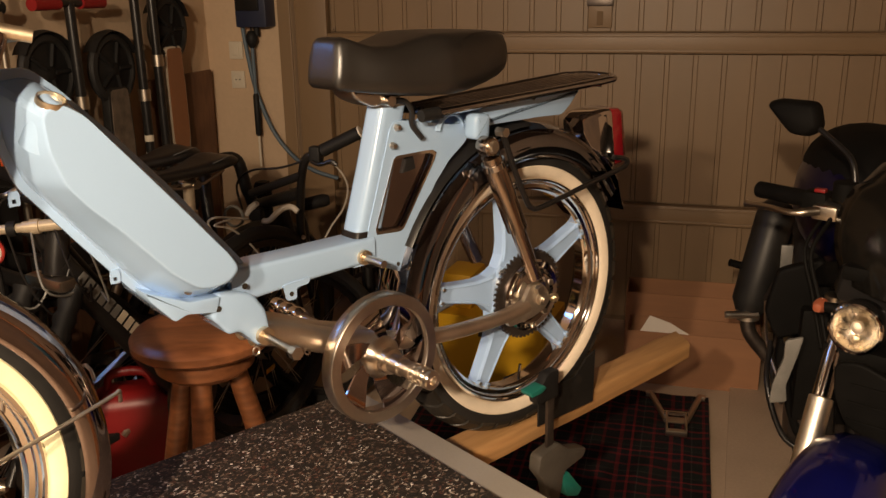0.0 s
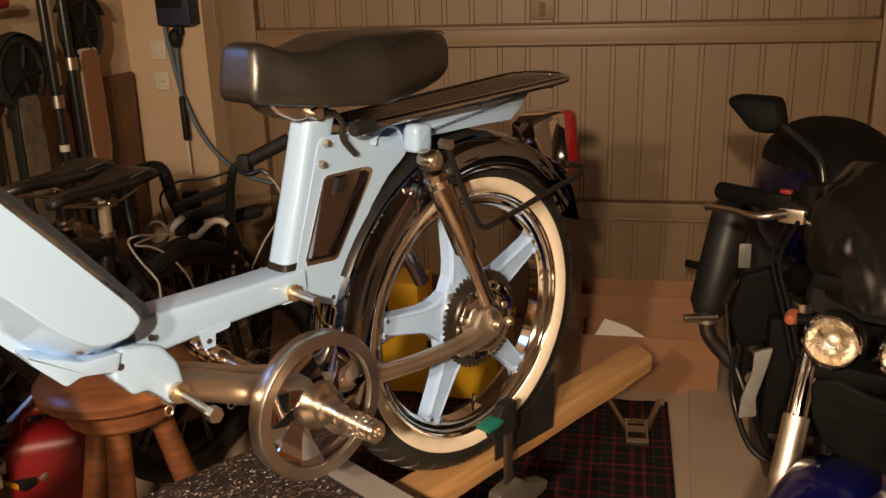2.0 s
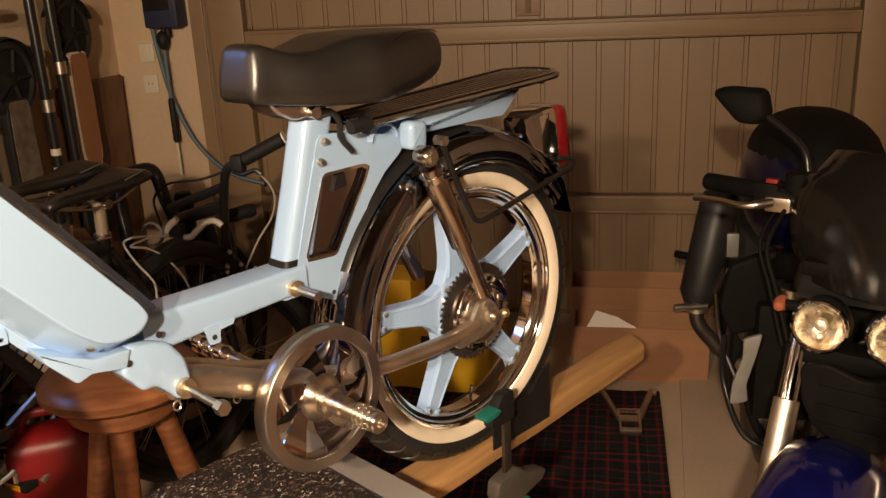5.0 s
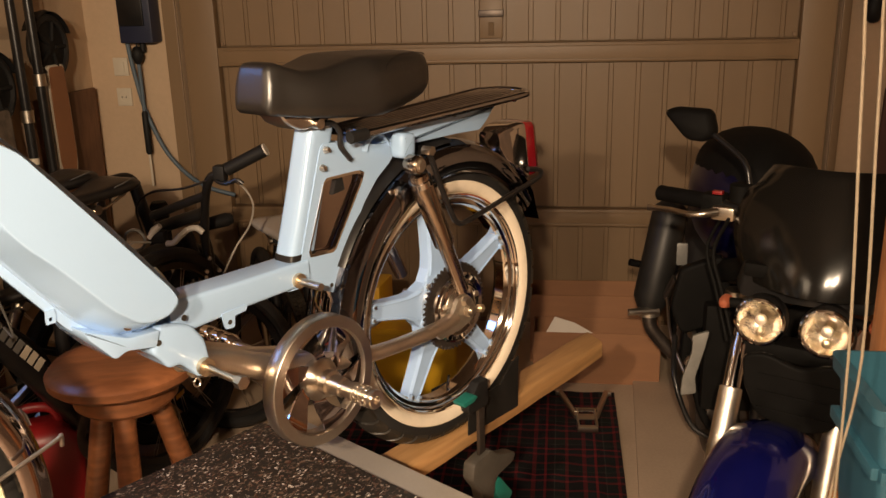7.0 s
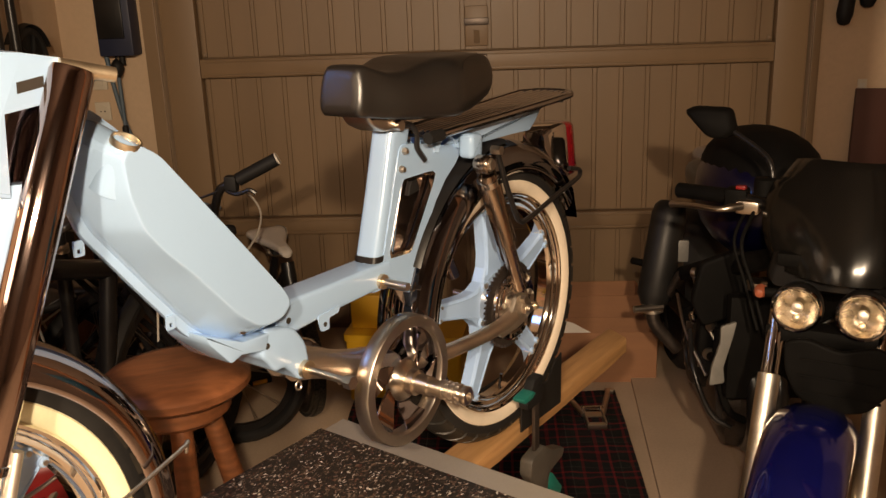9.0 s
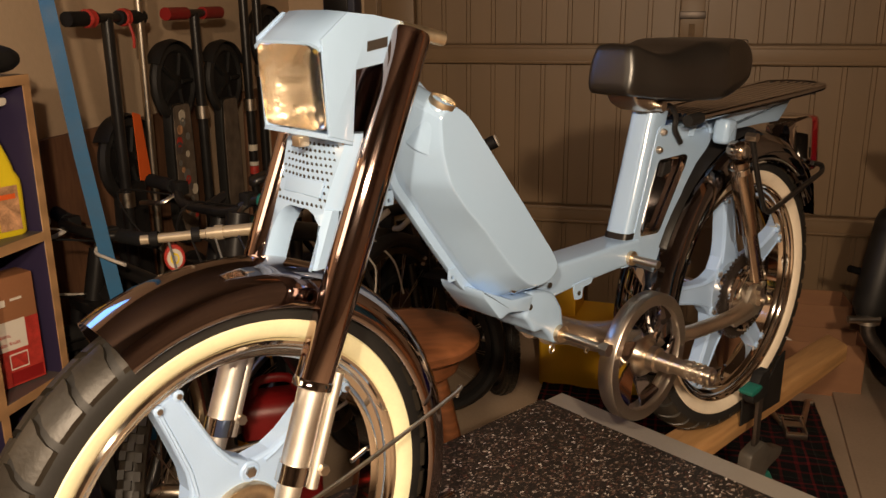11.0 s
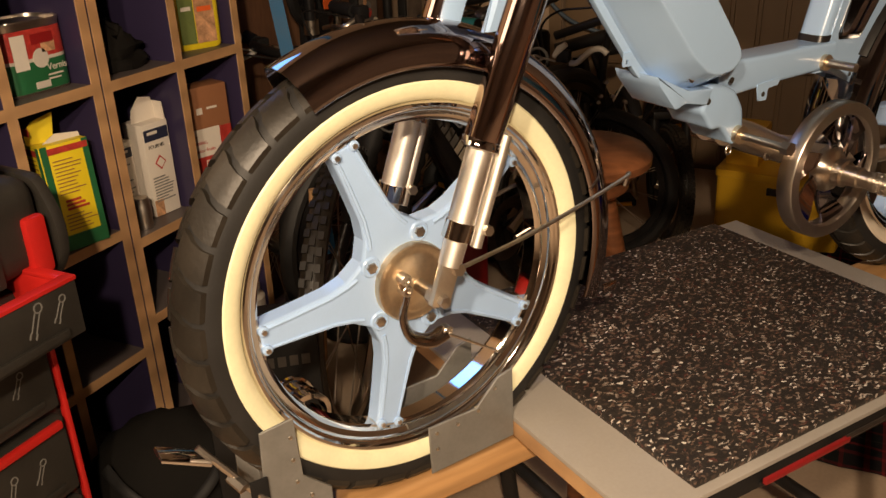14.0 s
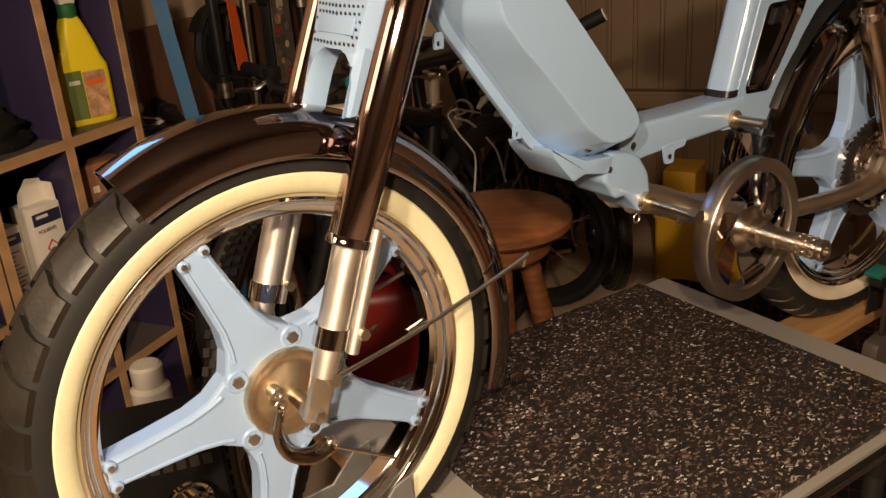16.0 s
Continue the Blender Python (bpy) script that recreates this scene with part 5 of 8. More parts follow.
    for x, w, z in ((1.255, 0.045, 0.990), (1.283, 0.046, 0.955), (1.300, 0.044, 0.912), (1.318, 0.038, 0.888)):
        ring.append([(x, -w, z), (x + 0.014, -w * 0.7, z + 0.006), (x + 0.018, 0, z + 0.008), (x + 0.014, w * 0.7, z + 0.006), (x, w, z), (x - 0.002, 0, z)])
    loft(bm, ring)
    part("guard_tail", bm, M["tailplate"], mp, "dark blue-tinted chrome mudguard tail", angle=60)
    return mp


moped = make_moped()


# ---- bench under the moped: top, mat, legs ----


def make_bench():
    t = root("work_bench", BENCH, "low work bench with grey laminate top and black trestle legs", "work bench")
    bm = B()
    box(bm, (0.472, -0.025, 0.5605), (0.725, 0.530, 0.007), 0.0012)
    part("bench_top", bm, M["laminate"], t, "pale grey laminate top")
    bm = B()
    box(bm, (0.472, -0.025, 0.545), (0.722, 0.521, 0.024), 0.001)
    part("top_core", bm, M["edgewood"], t, "raw wooden board edge")
    part("edge_rail", box(B(), (0.472, -0.2872, 0.544), (0.722, 0.003, 0.026), 0.0008), M["blackmatt"], t, "black strip over the near board edge")
    for x in (0.24, 0.70):
        for y0, y1 in ((-0.26, -0.31), (0.21, 0.26)):
            bm = B()
            tube(bm, [(x, y0, 0.50), (x + (0.10 if x < 0.5 else -0.10), y1, 0.0)], 0.014, 10)
            part("leg", bm, M["blackmatt"], t)
        bm = B()
        box(bm, (x, -0.025, 0.507), (0.035, 0.50, 0.05), 0.004)
        part("bearer", bm, M["blackmatt"], t)
        bm = B()
        tube(bm, [(x + (0.055 if x < 0.5 else -0.055), -0.29, 0.24), (x + (0.055 if x < 0.5 else -0.055), 0.24, 0.24)], 0.011, 10)
        part("stretcher", bm, M["blackmatt"], t)
    bm = B()
    box(bm, (0.36, -0.301, 0.551), (0.15, 0.006, 0.008), 0.002)
    part("clamp_bar", bm, M["red"], t, "red lacquered clamp bar")
    for x in (0.29, 0.42):
        bm = B()
        tube(bm, [(x, -0.27, 0.515), (x + 0.01, -0.300, 0.550)], 0.004, 8)
        part("bar_bracket", bm, M["blackmatt"], t)
    bm = B()
    tube(bm, [(0.43, -0.300, 0.553), (0.66, -0.300, 0.553)], 0.003, 8)
    part("bar_spindle", bm, M["darksteel"], t)
    return t


make_bench()
bm = B()
box(bm, (0, 0, 0), (0.572, 0.514, 0.010), 0.002)
tagged(part("rubber_mat", bm, M["mat"], None, "", BENCH @ Matrix.Translation((0.484, -0.021, 0.5692))), "black speckled recycled rubber mat on the bench", "rubber mat")

# the long plank under both wheels
bm = B()
pts = rounded([(-0.036, -0.0225), (0.036, -0.0225), (0.036, 0.0225), (-0.036, 0.0225)], 0.009, 3)
ring = []
for k in range(29):
    x = -0.36 + 1.99 * k / 28
    s = 1.0 if 0 < k < 28 else 0.94
    wob = 0.0012 * math.sin(k * 1.9)
    ring.append([(x + (0.02 * y / 0.036 if k == 28 else 0), y * s + wob, z * s) for y, z in pts])
loft(bm, ring)
PLANK = MOPED @ Matrix.Translation((0, 0, 0.4925))
tagged(part("plank", bm, M["pine"], None, "", PLANK, angle=50), "long planed pine beam carrying the moped wheels", "plank")


def make_chock(name, m, pieces, mat, label):
    c = root(name, m, label, "wheel chock")
    for side in (-1, 1):
        for pts in pieces:
            bm = B()
            prism(bm, pts, side * 0.0455 - 0.0018, side * 0.0455 + 0.0018, 0.0008, 1)
            plate = part("chock_plate", bm, mat, c)
    return c


ck = make_chock("front_chock", MOPED, ([(-0.2209, 0.6751), (-0.1824, 0.680), (-0.1785, 0.6035), (-0.1467, 0.5732), (-0.1467, 0.4868), (-0.2278, 0.4895)],
                                      [(-0.017, 0.597), (0.0515, 0.599), (0.0839, 0.6318), (0.1062, 0.6371), (0.1082, 0.5359), (-0.0149, 0.5298)]), M["gunmetal"], "grey folded steel wheel chock screwed to the plank")
bm = B()
box(bm, (-0.1985, 0, 0.612), (0.003, 0.089, 0.12), 0.0005)
part("cross_plate", bm, M["gunmetal"], ck)
for u, z in ((-0.1883, 0.6576), (-0.1883, 0.6283), (-0.1864, 0.5988), (-0.1715, 0.5739), (-0.0069, 0.5868), (0.0233, 0.5879), (0.0535, 0.595), (0.0788, 0.618), (-0.0069, 0.5641)):
    part("rivet", lathe(B(), [(0.0026, -0.0473), (0.002, -0.0491), (0.0001, -0.0495)], 8, turn=Matrix.Translation((u, 0, z))), M["steel"], ck)
rk = make_chock("rear_chock", MOPED, ([(1.0614, 0.5795), (1.1693, 0.5766), (1.2072, 0.6087), (1.2322, 0.6163), (1.2301, 0.5026), (1.0614, 0.5076)],), M["plate_grey"], "dark steel wheel chock on the plank")

# ratchet strap end beside the front chock
st = root("strap_buckle", MOPED @ Matrix.Translation((-0.2495, -0.02, 0.0125)), "chrome over-centre strap buckle hanging beside the front wheel", "strap buckle")
part("buckle_plate", box(B(), (-0.045, 0, 0.650), (0.055, 0.028, 0.004), 0.001, Matrix.Rotation(0.5, 4, "Y")), M["chrome"], st)
part("buckle_rod", tube(B(), [(-0.03, 0, 0.655), (0.03, -0.035, 0.575)], 0.004, 8), M["steel"], st)
part("buckle_nut", tube(B(), [(-0.004, -0.012, 0.614), (0.004, -0.030, 0.606)], 0.007, 6), M["steel"], st)
part("strap_web", box(B(), (0.02, -0.03, 0.56), (0.020, 0.003, 0.10), 0.0008), M["blackmatt"], st, "black webbing")


# ---- quick clamp with teal pads on the plank by the rear wheel ----
cl = root("bar_clamp", MOPED @ Matrix.Translation((1.050, -0.085, -0.020)), "grey one-handed bar clamp with teal pads on the plank", "clamp")
part("clamp_rail", box(B(), (0, 0, 0.545), (0.018, 0.007, 0.19), 0.001), M["darksteel"], cl)
part("fixed_jaw", prism(B(), rounded([(-0.018, 0.665), (0.012, 0.665), (0.012, 0.610), (-0.045, 0.610), (-0.05, 0.625)], 0.006, 3), -0.010, 0.010, 0.003), M["blackmatt"], cl)
part("upper_pad", prism(B(), rounded([(-0.074, 0.646), (-0.036, 0.650), (-0.030, 0.644), (-0.042, 0.638), (-0.070, 0.637)], 0.003, 3), -0.018, 0.008, 0.002), M["teal"], cl, "teal rubber pad")
part("clamp_body", prism(B(), rounded([(-0.045, 0.478), (0.020, 0.488), (0.050, 0.462), (0.115, 0.440), (0.105, 0.420), (0.040, 0.410), (0.020, 0.335), (-0.006, 0.330), (-0.020, 0.400), (-0.050, 0.440)], 0.010, 3), -0.016, 0.016, 0.006), M["clampgrey"], cl, "grey clamp body with trigger", Matrix.Translation((0, 0, 0.092)) @ Matrix.Diagonal((0.86, 0.86, 0.86, 1)))
part("lower_pad", prism(B(), rounded([(0.020, 0.405), (0.045, 0.412), (0.098, 0.345), (0.085, 0.330), (0.045, 0.345)], 0.006, 3), -0.016, 0.010, 0.004), M["teal"], cl, "teal rubber pad", Matrix.Translation((0.006, 0, 0.094)) @ Matrix.Diagonal((0.84, 0.84, 0.84, 1)))

# ---- stool ----


def make_stool():
    s = root("stool", pose(-0.715, 1.865, 0.030, 0, 0, 20), "three-legged turned chestnut stool with a round two-tier seat", "stool")
    part("seat", lathe(B(), [(0.0001, 0.676), (0.10, 0.674), (0.126, 0.668), (0.136, 0.656), (0.135, 0.642), (0.124, 0.632), (0.09, 0.628), (0.0001, 0.628)], 48, "Z"), M["stoolwood"], s, "round varnished seat")
    part("seat_block", lathe(B(), [(0.0001, 0.6285), (0.094, 0.6285), (0.098, 0.615), (0.094, 0.592), (0.080, 0.580), (0.0001, 0.580)], 40, "Z"), M["stoolwood"], s, "thick lower disc")
    for k in range(3):
        a = radians(120 * k + 30)
        p = Vector((math.cos(a), math.sin(a), 0))
        part("leg", tube(B(), [p * 0.055 + Vector((0, 0, 0.582)), p * 0.12 + Vector((0, 0, 0.30)), p * 0.185 + Vector((0, 0, -0.03))], [0.020, 0.024, 0.017], 14), M["stoolwood"], s)
    return s


make_stool()

# ---- things on the floor ----
bm = B()
nx, ny = 36, 44
rng = random.Random(3)
grid = [[bm.verts.new((-0.62 + 0.905 * i / nx, 2.0 + 1.215 * j / ny, 0.006 + 0.006 * noise.noise(Vector((i * 0.35, j * 0.3, 1.7))) + 0.004 * noise.noise(Vector((i * 0.9, j * 0.8, 4.2))))) for j in range(ny + 1)] for i in range(nx + 1)]
for i in range(nx):
    for j in range(ny):
        bm.faces.new((grid[i][j], grid[i + 1][j], grid[i + 1][j + 1], grid[i][j + 1]))
r = bmesh.ops.solidify(bm, geom=list(bm.faces), thickness=0.004)
tagged(part("blanket", bm, M["tartan"], None, "", Matrix.Translation((0, 0, 0.004))), "red and black tartan blanket spread on the floor", "blanket")

stand = root("centre_stand", pose(0.184, 3.03, 0.016, 0, 0, 2), "bare steel moped centre stand lying on the blanket", "centre stand")
for s in (-1, 1):
    part("stand_leg", tube(B(), [(s * 0.076, 0.132, 0.014), (s * 0.070, 0.112, 0.013), (s * 0.038, -0.010, 0.013), (s * 0.030, -0.040, 0.013)], [0.009, 0.0095, 0.0095, 0.009], 12), M["steel"], stand)
    part("stand_foot", box(B(), (s * 0.080, 0.136, 0.012), (0.026, 0.020, 0.016), 0.004), M["steel"], stand)
    part("stand_side", box(B(), (s * 0.0285, -0.070, 0.018), (0.006, 0.110, 0.026), 0.002), M["silver"], stand)
part("stand_tube", tube(B(), [(-0.036, -0.012, 0.020), (0.036, -0.012, 0.020)], 0.011, 14), M["chrome"], stand)
part("stand_bridge", box(B(), (0, -0.118, 0.014), (0.062, 0.018, 0.018), 0.003), M["silver"], stand)
part("stand_web", box(B(), (0, -0.055, 0.022), (0.050, 0.034, 0.005), 0.001), M["silver"], stand)


def make_box(name, centre, size, rz, label, flaps=0.0, mat="card"):
    b = root(name, pose(*centre, 0, 0, rz), label, "cardboard box")
    w, d, h = size
    for nm, c, s in (("front", (0, -d / 2, h / 2), (w, 0.004, h)), ("back", (0, d / 2, h / 2), (w, 0.004, h)), ("side", (-w / 2, 0, h / 2), (0.004, d - 0.008, h)), ("side", (w / 2, 0, h / 2), (0.004, d - 0.008, h)), ("bottom", (0, 0, 0.003), (w - 0.01, d - 0.01, 0.004))):
        part(nm + "_panel", box(B(), c, s, 0.0008, seg=1), M[mat], b)
    if flaps:
        for s in (-1, 1):
            m = Matrix.Translation((0, s * d / 2, h)) @ Matrix.Rotation(s * radians(-flaps), 4, "X")
            part("flap", box(B(), (0, s * 0.06, 0), (w - 0.01, 0.12, 0.0035), 0.0008, seg=1), M[mat], b, "", m)
    return b


make_box("cardboard_box", (0.225, 3.375, 0.0), (0.435, 0.15, 0.19), 0, "opened brown cardboard box with a raised flap", 0)
make_box("cardboard_carton", (0.205, 3.56, 0.0), (0.43, 0.17, 0.265), 1, "plain brown cardboard carton against the door", 0)
bm = B()
prism(bm, [(-0.09, 0.0), (0.12, 0.0), (0.02, 0.055), (-0.05, 0.075)], -0.001, 0.001)
tagged(part("paper_sheet", bm, M["paper"], None, "", pose(0.13, 3.30, 0.168, -20, 0, 0)), "white paper sheet sticking out of the box", "paper")
bm = B()
box(bm, (0, 0, 0.008), (0.24, 1.9, 0.016), 0.002)
tagged(part("floor_board", bm, M["concrete"], None, "", pose(0.43, 2.45, 0.0, 0, 0, -3)), "pale wooden board on the floor beside the blanket", "board")

yb = root("yellow_bin", pose(-0.43, 3.27, 0.0, 0, 0, -6), "yellow plastic storage bin with a raised corner", "storage bin")
bm = B()
loft(bm, [[(x * f, y * f, z) for x, y in rounded([(-0.20, -0.12), (0.20, -0.12), (0.20, 0.12), (-0.20, 0.12)], 0.014, 3)] for f, z in ((0.97, 0.0), (0.98, 0.01), (1.0, 0.22), (1.03, 0.222), (1.03, 0.245), (0.98, 0.245))])
part("bin_body", bm, M["yellow"], yb, angle=50)
part("bin_tower", box(B(), (-0.14, 0.03, 0.30), (0.11, 0.16, 0.13), 0.012), M["yellow"], yb)
part("bin_handle", box(B(), (0.0, -0.121, 0.19), (0.07, 0.01, 0.025), 0.004), M["ink_and_holes"], yb)

# ---- shelves against the left wall ----
SHELF_X, SHELF_DEPTH = -1.48, 0.26


def make_shelf(name, y0, y1, tops, dividers, label):
    s = root(name, Matrix.Translation((0, 0, 0)), label, "shelf unit")
    xb = SHELF_X - SHELF_DEPTH

    def board(nm, c, size, edge_axis):
        bd = part(nm, box(B(), c, size, 0.0008, seg=1), M["shelfgrey"] if nm == "shelf_board" else M["purple"], s)
        front = (SHELF_X + 0.0012, c[1], c[2])
        part("edge_strip", box(B(), front, (0.0024, size[1] if edge_axis else size[1] + 0.0006, size[2] + 0.0006)), M["edgewood"], bd, "raw wooden edge")
        return bd

    zt = tops[-1]
    for y in (y0 + 0.0095, y1 - 0.0095, *dividers):
        board("upright", ((SHELF_X + xb) / 2, y, zt / 2), (SHELF_DEPTH, 0.019, zt - 0.02), False)
    marks = sorted((y0 + 0.0095, y1 - 0.0095, *dividers))
    for z in tops[:-1]:
        for a, b in zip(marks, marks[1:]):
            board("shelf_board", ((SHELF_X + xb) / 2, (a + b) / 2, z - 0.0095), (SHELF_DEPTH - 0.001, b - a - 0.0195, 0.019), True)
    board("shelf_board", ((SHELF_X + xb) / 2, (y0 + y1) / 2, zt - 0.0005), (SHELF_DEPTH + 0.002, y1 - y0, 0.019), True)
    part("back_panel", box(B(), (xb - 0.002, (y0 + y1) / 2, zt / 2), (0.004, y1 - y0, zt)), M["purple"], s)
    return s


make_shelf("shelf_unit", 1.430, 1.830, (0.08, 0.385, 0.555, 0.868, 1.175), (1.632,), "open shelf unit of dark purple boards with raw wood edges")
make_shelf("shelf_unit", 0.62, 1.424, (0.08, 0.33, 0.590, 0.872, 1.175), (1.232, 0.92), "open shelf unit of dark purple boards with raw wood edges")


def face_on_x(y, z):
    """Pose for a flat label whose x runs along the shelf and whose face looks out of it."""
    return Matrix.Translation((0, y, z)) @ Matrix.Rotation(radians(90), 4, "Z") @ Matrix.Rotation(radians(90), 4, "X")


def label_on(parent, x, y, z, w, h, mat, label=""):
    bm = B()
    box(bm, (0, 0, 0), (0.0008, w, h))
    return part("printed_panel", bm, M[mat], parent, label, Matrix.Translation((x, y, z)))


def bars(parent, x, y, z, w, n, step, mat="ink_and_holes", h=0.003):
    rng = random.Random(int((y + z) * 1000))
    bm = B()
    for k in range(n):
        ww = w * rng.uniform(0.55, 1.0)
        box(bm, (x, y - (w - ww) / 2, z - k * step), (0.0008, ww, h))
    return tagged(part("print_line", bm, M[mat], parent), kind="stuff")


# spray bottle
sb = root("spray_bottle", pose(-1.548, 1.758, 0.868, 0, 0, -22), "yellow spray bottle with a white trigger head and photo label", "spray bottle")
prof = [((0.052, 0.030), 0.0), ((0.055, 0.033), 0.006), ((0.056, 0.034), 0.090), ((0.055, 0.033), 0.112), ((0.046, 0.030), 0.130), ((0.036, 0.026), 0.150), ((0.024, 0.021), 0.185), ((0.018, 0.018), 0.200), ((0.015, 0.015), 0.206)]
bm = B()
loft(bm, [[(dx, dy + (0.006 if z > 0.14 else 0), z) for dy, dx in rounded([(-a, -b), (a, -b), (a, b), (-a, b)], min(a, b) * 0.55, 4)] for (a, b), z in prof])
part("bottle", bm, M["yellow2"], sb, angle=60)
part("collar", lathe(B(), [(0.0165, 0.204), (0.018, 0.206), (0.018, 0.228), (0.014, 0.232)], 20, "Z", turn=Matrix.Translation((0, 0.006, 0))), M["green"], sb, "green screw collar")
part("trigger_head", prism(B(), rounded([(-0.014, 0.228), (0.014, 0.228), (0.022, 0.252), (0.050, 0.258), (0.052, 0.272), (-0.020, 0.276), (-0.048, 0.268), (-0.040, 0.255), (-0.020, 0.246)], 0.006, 3), -0.011, 0.011, 0.004), M["bikewhite"], sb, "white trigger head", Matrix.Translation((0, 0.006, 0)) @ Matrix.Rotation(radians(90), 4, "Z"))
label_on(sb, 0.0348, -0.024, 0.060, 0.034, 0.094, "olive")
label_on(sb, 0.0348, 0.017, 0.058, 0.044, 0.090, "tan", "photo label")
label_on(sb, 0.0354, 0.017, 0.082, 0.032, 0.010, "orange")
label_on(sb, 0.0354, -0.024, 0.085, 0.022, 0.008, "bikewhite")
# dark jar behind it
jr = root("jar", pose(-1.575, 1.672, 0.868), "slim green and grey aerosol can", "aerosol can")
part("can_body", lathe(B(), [(0.0001, 0.0), (0.018, 0.0), (0.019, 0.004), (0.019, 0.105), (0.014, 0.115), (0.0001, 0.115)], 20, "Z"), M["gunmetal"], jr)
part("can_cap", lathe(B(), [(0.0155, 0.113), (0.0155, 0.20), (0.0120, 0.205), (0.0001, 0.205)], 18, "Z"), M["olive"], jr)

# fertiliser box, brown and red
fb = root("fertiliser_box", pose(-1.548, 1.738, 0.556, 0, 0, -18), "brown and red cardboard fertiliser box with tomato pictures", "carton")
bm = B()
box(bm, (0, 0, 0.118), (0.055, 0.125, 0.232), 0.004)
part("carton_body", bm, M["brownprint"], fb)
label_on(fb, 0.0282, 0.0, 0.072, 0.122, 0.138, "redprint", "red tomato print")
lp = label_on(fb, 0.0289, -0.012, 0.112, 0.086, 0.062, "paper", "white title field")
text_part("title", "Engrais", 0.0085, M["brownprint"], lp, Matrix.Translation((0.0006, -0.038, 0.014)) @ face_on_x(0, 0))
text_part("title", "Tomates,", 0.0125, M["redprint"], lp, Matrix.Translation((0.0006, -0.038, -0.002)) @ face_on_x(0, 0))
text_part("title", "et petits fruits", 0.0115, M["redprint"], lp, Matrix.Translation((0.0006, -0.038, -0.020)) @ face_on_x(0, 0))
label_on(fb, 0.0289, 0.022, 0.020, 0.07, 0.026, "red")
label_on(fb, 0.0289, -0.012, 0.182, 0.014, 0.014, "paper")
bars(fb, 0.0289, 0.024, 0.186, 0.035, 1, 0.006, "paper", 0.005)
label_on(fb, 0.0289, 0.008, 0.055, 0.040, 0.034, "paper")
label_on(fb, 0.0293, 0.008, 0.055, 0.036, 0.028, "redprint")

# varnish box (opened) and the one behind, tin
vb = root("varnish_carton", pose(-1.552, 1.583, 0.556, 0, 0, -6) @ Matrix.Diagonal((0.95, 0.92, 1, 1)), "white varnish carton with opened top flaps", "carton")
part("carton_body", box(B(), (0, 0, 0.098), (0.062, 0.072, 0.196), 0.002), M["paper"], vb)
part("carton_flap", prism(B(), [(-0.036, 0.196), (0.036, 0.196), (0.026, 0.240), (-0.006, 0.246), (-0.030, 0.222)], -0.001, 0.001), M["paper"], vb, "", Matrix.Rotation(radians(90), 4, "Z") @ Matrix.Translation((0, 0.0, 0)))
part("carton_flap", prism(B(), [(-0.031, 0.196), (0.031, 0.196), (0.028, 0.232), (-0.028, 0.232)], 0.030, 0.032), M["paper"], vb)
lp = label_on(vb, 0.0316, 0.0, 0.172, 0.066, 0.024, "navybox")
text_part("title", "FOURNIS", 0.0105, M["ink_and_holes"], vb, Matrix.Translation((0.0318, -0.026, 0.144)) @ face_on_x(0, 0))
bars(vb, 0.0320, 0, 0.176, 0.05, 1, 0.006, "paper", 0.006)
bm = B()
box(bm, (0, 0, 0), (0.0008, 0.022, 0.022), 0, Matrix.Rotation(radians(45), 4, "X"))
box(bm, (0.0003, 0, 0), (0.0008, 0.017, 0.017), 0, Matrix.Rotation(radians(45), 4, "X"))
part("hazard_mark", bm, M["redprint"], vb, "", Matrix.Translation((0.0316, 0.0, 0.112)))
bm = B()
box(bm, (0, 0, 0), (0.0008, 0.016, 0.016), 0, Matrix.Rotation(radians(45), 4, "X"))
part("hazard_field", bm, M["paper"], vb, "", Matrix.Translation((0.0325, 0.0, 0.112)))
bars(vb, 0.0318, 0, 0.082, 0.055, 9, 0.0062, "gunmetal", 0.0025)
label_on(vb, 0.0316, -0.022, 0.018, 0.024, 0.034, "tan")
gb = root("grey_carton", pose(-1.592, 1.517, 0.556, 0, 0, -4), "grey printed carton on the shelf", "carton")
part("carton_body", box(B(), (0, 0, 0.083), (0.06, 0.062, 0.166), 0.002), M["paper"], gb)
label_on(gb, 0.0306, 0, 0.142, 0.056, 0.020, "navybox")
bars(gb, 0.0312, 0, 0.145, 0.04, 1, 0.007, "paper", 0.005)
bars(gb, 0.0308, 0, 0.118, 0.05, 9, 0.0085, "gunmetal", 0.003)
tn = root("small_tin", pose(-1.512, 1.499, 0.556), "small bare metal tin", "tin")
part("tin_body", lathe(B(), [(0.0001, 0.0), (0.0165, 0.0), (0.017, 0.003), (0.017, 0.046), (0.0155, 0.050), (0.0155, 0.062), (0.0135, 0.064), (0.0001, 0.062)], 24, "Z"), M["steel"], tn)

# paint tin
pt = root("varnish_tin", pose(-1.558, 1.338, 0.873, 0, 0, 0) @ Matrix.Diagonal((0.94, 0.94, 0.96, 1)), "rectangular-round varnish tin with a red, white and green label", "tin")
ov = lambda f, g=1.0: [(x, y) for x, y in rounded([(-0.048 * f, -0.072 * f), (0.048 * f, -0.072 * f), (0.048 * f, 0.072 * f), (-0.048 * f, 0.072 * f)], 0.036 * f, 6)]
bm = B()
loft(bm, [[(x, y, z) for x, y in ov(f)] for f, z in ((0.98, 0.0), (1.0, 0.003), (1.0, 0.118), (1.02, 0.120), (1.02, 0.126), (0.97, 0.126), (0.95, 0.119), (0.60, 0.119), (0.58, 0.124), (0.5, 0.124))])
